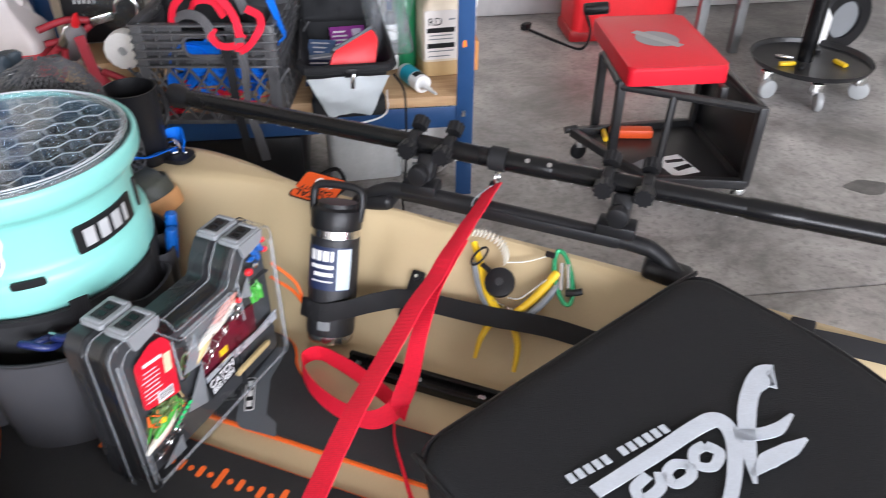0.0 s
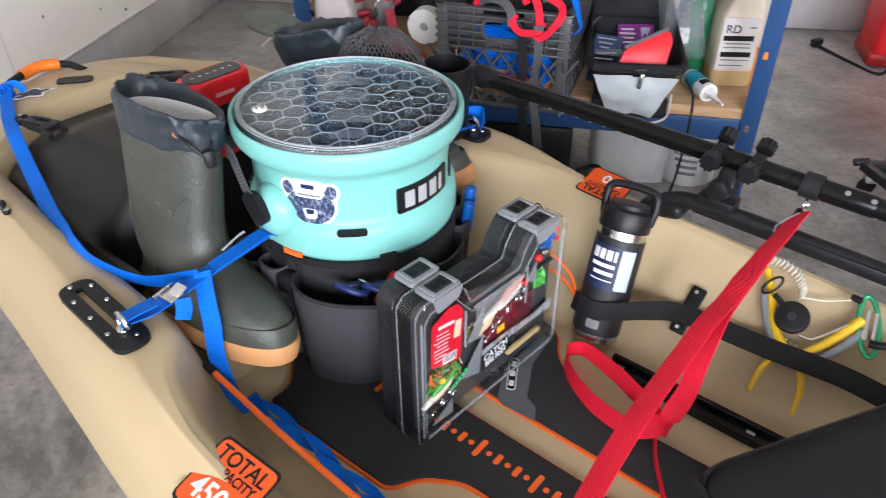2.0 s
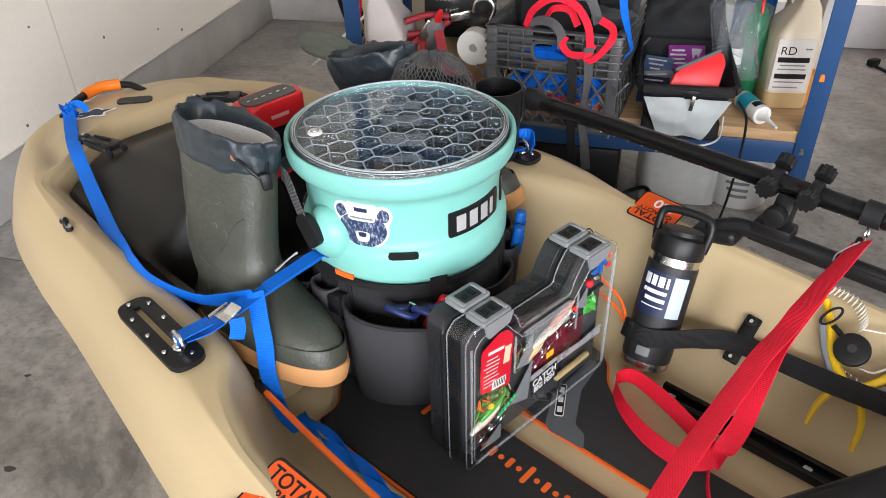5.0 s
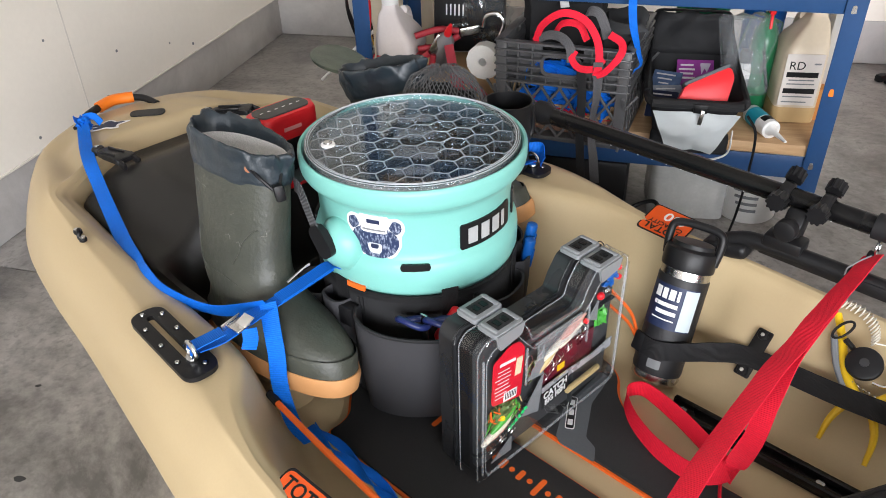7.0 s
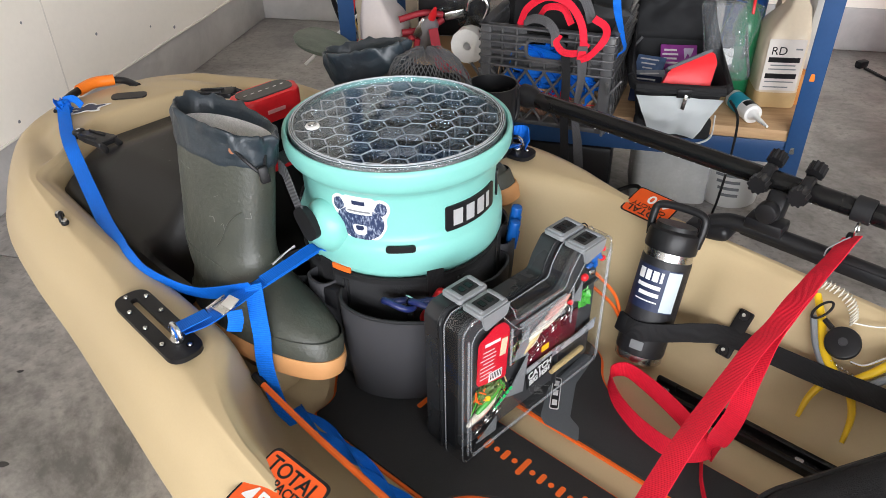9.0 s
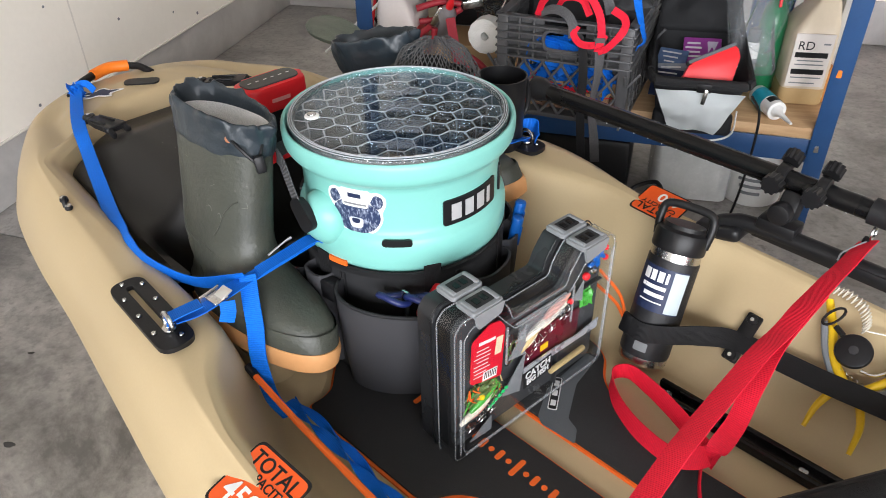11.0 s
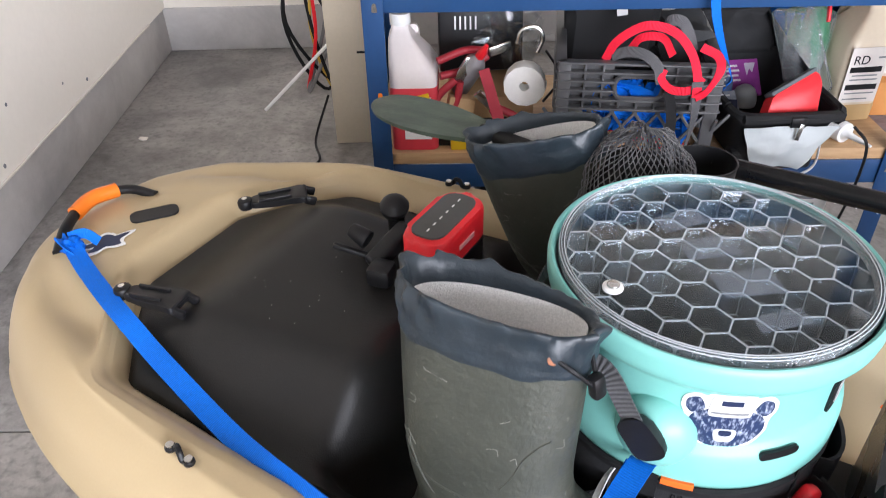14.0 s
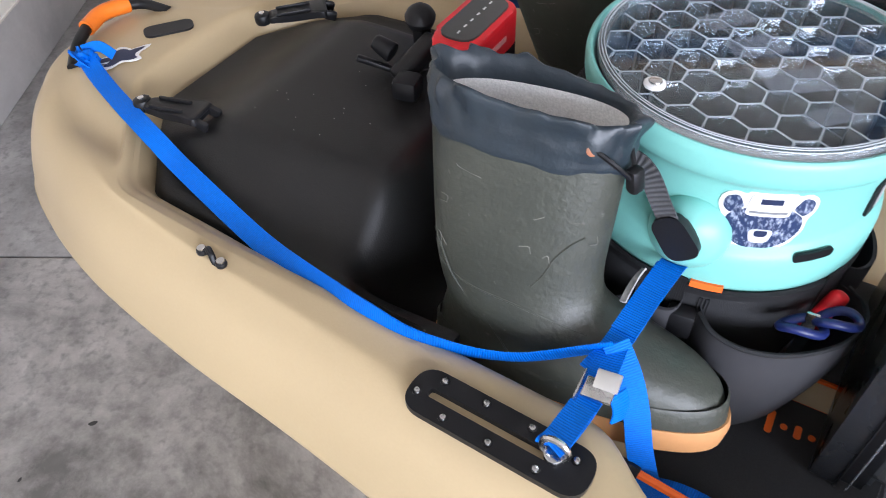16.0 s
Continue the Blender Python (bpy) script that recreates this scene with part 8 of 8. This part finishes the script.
darkb = thing("black_tote", on_shelf(-0.36, 2.00, 0.0), "black plastic tote under the shelf", "tote")
part("tote_body", box(0.50, 0.36, 0.18, pose(0, 0, 0.095), 0.02), BLACK, darkb)
rope = thing("black_cord_bundle", on_shelf(-0.06, 1.84, 0.0), "black cord bundle on the floor", "cord")
part("cord_loop", tube([(-0.05, -0.02, 0.006), (0.0, -0.05, 0.006), (0.05, -0.02, 0.02), (0.03, 0.03, 0.05), (-0.03, 0.02, 0.03), (-0.05, -0.02, 0.006)], 0.006, seg=8), BLACK, rope)
hb = thing("hanging_strap", HOUSE, "bright blue webbing hanging from the upper shelf", "strap")
part("webbing", ribbon([(-0.150, 1.758, 0.72), (-0.150, 1.750, 0.64), (-0.142, 1.720, 0.585), (-0.124, 1.692, 0.535), (-0.116, 1.683, 0.510), (-0.130, 1.664, 0.497)], 0.019, [(1, 0, 0)] * 2 + [(0.9, 0.4, 0), (0.4, 0.9, 0), (0.3, 0.9, 0), (0.4, 0.9, 0)], steps=10), BLUEWEB, hb)
box_end = thing("orange_carton", on_shelf(0.352, 2.03, ZB), "orange cardboard carton at the end of the shelf board", "carton")
part("carton", box(0.066, 0.19, 0.085, pose(0, 0, 0.0435), 0.003), material("orange_card", (0.55, 0.24, 0.07), 0.8, vary=0.1), box_end)
papers = thing("paper_sack", on_shelf(0.356, 2.03, ZB + 0.087), "crumpled white paper sack standing on the carton", "sack")
part("sack", crumple(box(0.052, 0.16, 0.19, pose(0, 0, 0.097), 0.016, 1), 0.010, 14, 4, 3.0), WHITEPLASTIC, papers)

# ---- by the left wall ----
panel = thing("cream_panel", HOUSE @ pose(-0.93, 2.42, 0.0, 0, 0, 2), "cream painted board standing behind the shelf", "board")
part("board", box(0.22, 0.022, 1.25, pose(0, 0, 0.625), 0.003), material("cream_paint", (0.60, 0.53, 0.41), 0.6, vary=0.05), panel)
part("cut_out", box(0.035, 0.004, 0.006, pose(-0.005, -0.012, 0.30), 0), BLACK, panel)
part("paper_scrap", box(0.05, 0.003, 0.13, pose(0.045, -0.014, 0.19, 0, 6, 0), 0.001), WHITE, panel, "peeling printed paper")
part("print_bar", box(0.035, 0.001, 0.035, pose(0.042, -0.016, 0.165, 0, 6, 0), 0), material("red_print", (0.5, 0.12, 0.1), 0.6), panel)
rod = thing("white_rod", HOUSE, "thin white rod leaning against the cords", "rod")
part("rod", tube([(-1.245, 2.38, 0.130), (-1.02, 2.46, 0.33), (-0.98, 2.475, 0.365)], 0.0055, seg=8, straight=True), WHITEPLASTIC, rod)
cords = thing("cord_coils", HOUSE @ pose(-1.02, 2.56, 0.0), "dark and yellow extension cords hung behind the board", "cords")
for i in range(7):
    rg = random.Random(i)
    mt = (BLACK, material("yellow_hose", (0.55, 0.36, 0.06), 0.5), BLACK, REDPLASTIC, BLACK, material("grey_cord", (0.2, 0.2, 0.2), 0.6), BLACK)[i]
    part("cord", tube([(rg.uniform(-0.14, 0.02), rg.uniform(-0.04, 0.06), 1.1), (rg.uniform(-0.16, 0.02), rg.uniform(-0.06, 0.02), 0.7), (rg.uniform(-0.17, 0.0), rg.uniform(-0.06, 0.02), 0.35), (rg.uniform(-0.12, 0.02), rg.uniform(-0.06, 0.02), 0.12), (0.03, 0.0, 0.4)], 0.006, seg=6), mt, cords)
part("cord_tail", tube([(-0.05, -0.05, 0.12), (-0.09, -0.14, 0.01), (-0.06, -0.28, 0.006), (-0.12, -0.36, 0.006)], 0.004, seg=6), BLACK, cords)

# ---- rolling stool ----
stool = thing("rolling_stool", HOUSE, "red padded mechanic's stool with black steel frame and tray", "stool")
FRAME = material("black_frame_paint", (0.018, 0.018, 0.019), 0.35, vary=0.15, fine=0.1)
pad_ = rounded([(0.752, 1.745), (1.028, 1.738), (1.062, 2.165), (0.782, 2.168)], 0.018, 4)
seat_p = part("seat_pad", prism(pad_, 0.312, 0.362, bevel=0.012), material("red_vinyl", (0.60, 0.008, 0.022), 0.45, vary=0.08, bump=0.15, bump_scale=120, spec=0.28), stool, "red vinyl seat pad")
lg = pose(0.905, 1.955, 0.3625, 0, 0, 94)
part("grey_oval", prism([(0.062 * math.cos(a), 0.062 * math.sin(a)) for a in np.linspace(0, 6.1, 30)], 0, 0.0006, lg), GREYPLASTIC, seat_p, "grey printed disc")
part("grey_banner", box(0.030, 0.16, 0.0008, lg @ pose(0, 0, 0.0006, 0, 0, -59), 0), material("pale_banner", (0.30, 0.30, 0.31), 0.5), seat_p)
BASE = rounded([(0.690, 1.965), (0.815, 1.652), (1.072, 1.600), (1.085, 1.985)], 0.01, 2)
part("tray", prism(BASE, 0.062, 0.070), FRAME, stool, "black tool tray")
for a, b in (((0.690, 1.965), (0.815, 1.652)), ((0.815, 1.652), (1.072, 1.600)), ((1.072, 1.600), (1.085, 1.985)), ((1.085, 1.985), (0.690, 1.965))):
    d = Vector((b[0] - a[0], b[1] - a[1]))
    part("tray_rail", box(d.length, 0.022, 0.026, pose((a[0] + b[0]) / 2, (a[1] + b[1]) / 2, 0.078, 0, 0, math.degrees(math.atan2(d.y, d.x))), 0.003), FRAME, stool)
part("front_post", box(0.024, 0.024, 0.23, pose(1.068, 1.606, 0.185), 0.003), FRAME, stool)
part("mid_post", tube([(0.842, 1.672, 0.07), (0.879, 1.722, 0.292)], 0.011, seg=8), FRAME, stool)
part("rear_post", box(0.024, 0.024, 0.24, pose(1.078, 1.975, 0.19), 0.003), FRAME, stool)
part("left_post", box(0.024, 0.024, 0.24, pose(0.758, 1.80, 0.19), 0.003), FRAME, stool)
part("back_post", box(0.024, 0.024, 0.24, pose(0.77, 2.0, 0.19), 0.003), FRAME, stool)
part("top_rail", tube([(0.752, 1.80, 0.292), (1.07, 1.606, 0.292)], 0.012, seg=8), FRAME, stool)
part("side_rail", tube([(1.07, 1.606, 0.292), (1.08, 1.975, 0.305)], 0.012, seg=8), FRAME, stool)
part("side_plate", box(0.004, 0.36, 0.21, pose(1.079, 1.79, 0.185, 0, 0, -1.6), 0.001), FRAME, stool)
part("back_rail", tube([(0.752, 1.80, 0.300), (0.77, 2.0, 0.305), (1.08, 1.975, 0.305)], 0.012, seg=8, straight=True), FRAME, stool)
part("seat_bracket", box(0.020, 0.030, 0.055, pose(0.998, 1.70, 0.295), 0.004), FRAME, stool)
part("peg", cyl(0.011, 0.04, pose(0.665, 1.968, 0.082, 0, 80, 0), seg=14, bevel=0.002), FRAME, stool)
deca = part("warning_label", box(0.085, 0.11, 0.0008, pose(0.93, 1.735, 0.0708, 0, 0, 12), 0), WHITE, stool, "white warning label on the tray")
part("label_print", box(0.055, 0.02, 0.0006, pose(0.945, 1.72, 0.0715, 0, 0, 20), 0), BLACK, deca)
part("label_print", box(0.055, 0.016, 0.0006, pose(0.935, 1.76, 0.0715, 0, 0, 5), 0), BLACK, deca)
part("grey_label", box(0.07, 0.05, 0.0008, pose(0.835, 1.745, 0.0708, 0, 0, 30), 0), GREYPLASTIC, stool)
for px, py in ((0.71, 1.94), (0.82, 1.665), (1.06, 1.61), (1.07, 1.96)):
    cs = part("caster", cyl(0.026, 0.018, pose(px, py - 0.009, 0.026, -90, 0, 20), bevel=0.004, seg=20), BLACK, stool, "black caster wheel")
    part("fork", box(0.030, 0.030, 0.022, pose(px, py, 0.052), 0.004), STEEL, cs)
yb = thing("yellow_tool", HOUSE @ pose(0.775, 1.90, 0.079, 0, 0, 80), "yellow handled screwdriver on the stool tray", "screwdriver")
part("grip", cyl(0.008, 0.07, pose(0, 0, 0, 0, 90, 0), seg=10), YELLOW, yb)
orb = thing("orange_tool", HOUSE @ pose(0.86, 1.925, 0.071), "orange plastic tool on the stool tray", "tool")
part("tool_body", box(0.13, 0.04, 0.03, pose(0, 0, 0.015, 0, 0, -8), 0.008), material("bright_orange", (0.8, 0.1, 0.02), 0.4), orb)

# ---- round tool tray on casters ----
disc = thing("round_tray_stand", HOUSE @ pose(1.675, 2.35, 0.0), "black round tool tray on casters with a centre post", "tray stand")
part("tray_disc", lathe([(0.0, 0.100), (0.185, 0.100), (0.198, 0.106), (0.204, 0.124), (0.209, 0.126), (0.207, 0.121), (0.200, 0.109), (0.186, 0.106), (0.0, 0.106)], 56), FRAME, disc, "black pressed tray")
part("post", cyl(0.028, 0.75, pose(-0.01, 0.02, 0.10), seg=24), GLOSSBLACK, disc, "black centre post")
for a in (-110, -35, 40, 115, 190):
    px, py = 0.175 * math.cos(radians(a)), 0.175 * math.sin(radians(a))
    cs = part("caster", cyl(0.034, 0.022, pose(px, py - 0.01, 0.034, -90, 0, a), bevel=0.005, seg=22), material("grey_caster", (0.35, 0.36, 0.36), 0.4), disc, "grey caster")
    part("fork", box(0.040, 0.034, 0.045, pose(px, py, 0.075), 0.006), STEEL, cs)
for i, (px, py, mt) in enumerate(((-0.10, -0.02, YELLOW), (-0.06, -0.05, BLACK), (0.09, -0.04, YELLOW), (-0.08, 0.04, STEEL), (0.05, 0.07, BLACK))):
    tl_ = thing("small_tool", HOUSE @ pose(1.675 + px, 2.35 + py, 0.106, 0, 0, 50 * i), "small hand tool lying in the round tray", "hand tool", "tools in the round tray")
    part("tool", box(0.06, 0.018, 0.014, pose(0, 0, 0.007), 0.004), mt, tl_)

# ---- red machine by the far wall, cable, bench legs, tyres ----
rm = thing("red_machine", HOUSE @ pose(1.18, 3.03, 0.0, 0, 0, -2), "red plastic portable machine by the wall", "machine")
part("machine_body", box(0.44, 0.24, 0.34, pose(0, 0, 0.195), 0.03, 3), REDPLASTIC, rm)
part("machine_foot", box(0.46, 0.22, 0.05, pose(0, -0.01, 0.030), 0.012), material("dark_red", (0.35, 0.01, 0.012), 0.4), rm)
for s in (-0.15, 0.15):
    part("foot", cyl(0.022, 0.02, pose(s, -0.08, 0.0), seg=16), BLACK, rm)
part("badge", box(0.05, 0.002, 0.025, pose(-0.13, -0.122, 0.16), 0), BLUEPLASTIC, rm)
cab = thing("power_cable", HOUSE, "black power cable with plug on the floor", "cable")
part("cable", tube([(0.98, 2.97, 0.20), (1.02, 2.88, 0.08), (0.98, 2.84, 0.008), (0.90, 2.95, 0.006), (0.82, 3.10, 0.006)], 0.006, seg=6), BLACK, cab)
part("plug", box(0.05, 0.03, 0.03, pose(0.81, 3.12, 0.016, 0, 0, 40), 0.008), BLACK, cab)
part("grip_end", cyl(0.022, 0.09, pose(0.90, 2.62, 0.24, 0, 86, -4), seg=16, bevel=0.004), BLACK, cab)
bench = thing("work_bench", HOUSE @ pose(1.95, 2.95, 0.0), "dark work bench with steel legs by the wall", "bench")
part("bench_top", box(1.2, 0.5, 0.04, pose(0, 0, 0.70), 0.004), material("bench_dark", (0.05, 0.048, 0.045), 0.5), bench)
for px in (-0.52, -0.36, 0.5):
    part("leg", box(0.035, 0.035, 0.68, pose(px, -0.20, 0.34), 0.003), material("bench_grey_steel", (0.28, 0.29, 0.29), 0.35, 0.5), bench)
part("lower_shelf", box(1.1, 0.4, 0.02, pose(0, 0.02, 0.26), 0.002), MATS["bench_dark"], bench)
for px in (0.05, 0.42):
    ty = thing("spare_wheel", HOUSE @ pose(1.95 + px, 2.72, 0.135, 90, 0, 12), "black rubber tyre under the bench", "tyre", "tyres")
    part("rubber", lathe([(0.075, -0.035), (0.12, -0.04), (0.135, -0.025), (0.135, 0.025), (0.12, 0.04), (0.075, 0.035), (0.075, -0.035)], 36), BLACK, ty)
    part("rim", lathe([(0.0, -0.02), (0.076, -0.02), (0.076, 0.02), (0.0, 0.02)], 24), GREYPLASTIC, ty)
wh = thing("white_bottle", HOUSE @ pose(1.80, 2.55, 0.0), "white plastic bottle on the floor", "bottle")
part("bottle", lathe([(0.0, 0.0), (0.04, 0.0), (0.043, 0.006), (0.043, 0.20), (0.02, 0.24), (0.02, 0.27), (0.0, 0.27)], 24), WHITEPLASTIC, wh)

# ---- floor marks ----
STAIN = mixed("oil_stain", (0.05, 0.048, 0.045), (0.12, 0.115, 0.11), 20, 0.3, 0.7, rough=0.4)
for i, (x, y, rx, ry) in enumerate(((1.495, 1.66, 0.065, 0.040), (-0.93, 1.02, 0.012, 0.008))):
    o = new("floor_stain", mesh_of(prism([(rx * math.cos(a) * (1 + 0.15 * math.sin(3 * a)), ry * math.sin(a) * (1 + 0.1 * math.cos(4 * a))) for a in np.linspace(0, 6.1, 28)], 0, 0.0012), "floor_stain", False))
    o.data.materials.append(STAIN)
    o.matrix_basis = HOUSE @ pose(x, y, 0.0)
    tagged(o, "dark oily spot on the concrete floor", "stain", kind="structure")

# ---- marks on the drywall ----
wall = bpy.data.objects["wall_west"]
for i, (y, z, r) in enumerate(((1.35, 0.62, 0.004), (1.75, 0.46, 0.004), (2.05, 0.33, 0.005), (2.35, 0.26, 0.004), (2.6, 0.52, 0.004), (1.15, 0.30, 0.004), (0.85, 0.55, 0.004), (2.2, 0.70, 0.004), (1.62, 0.215, 0.005), (1.95, 0.21, 0.006), (2.5, 0.21, 0.006))):
    part("nail_pop", cyl(r, 0.0015, pose(0.0745, y - 0.28, z - STEM - (ZC - STEM) / 2, 0, 90, 0), seg=10), GREYPLASTIC, wall)
part("tape_seam", box(0.0015, 0.006, 2.5, pose(0.0748, 1.85 - 0.28, 0.0), 0), material("joint_compound", (0.70, 0.66, 0.60), 0.85), wall)
part("torn_edge", tube([(0.076, 0.3 + 0.12 * i, -(ZC - STEM) / 2 + 0.002 + 0.004 * noise.noise(Vector((i * 1.3, 0, 0)))) for i in range(22)], 0.004, seg=6, steps=2), MATS["joint_compound"], wall, "ragged lower drywall edge")
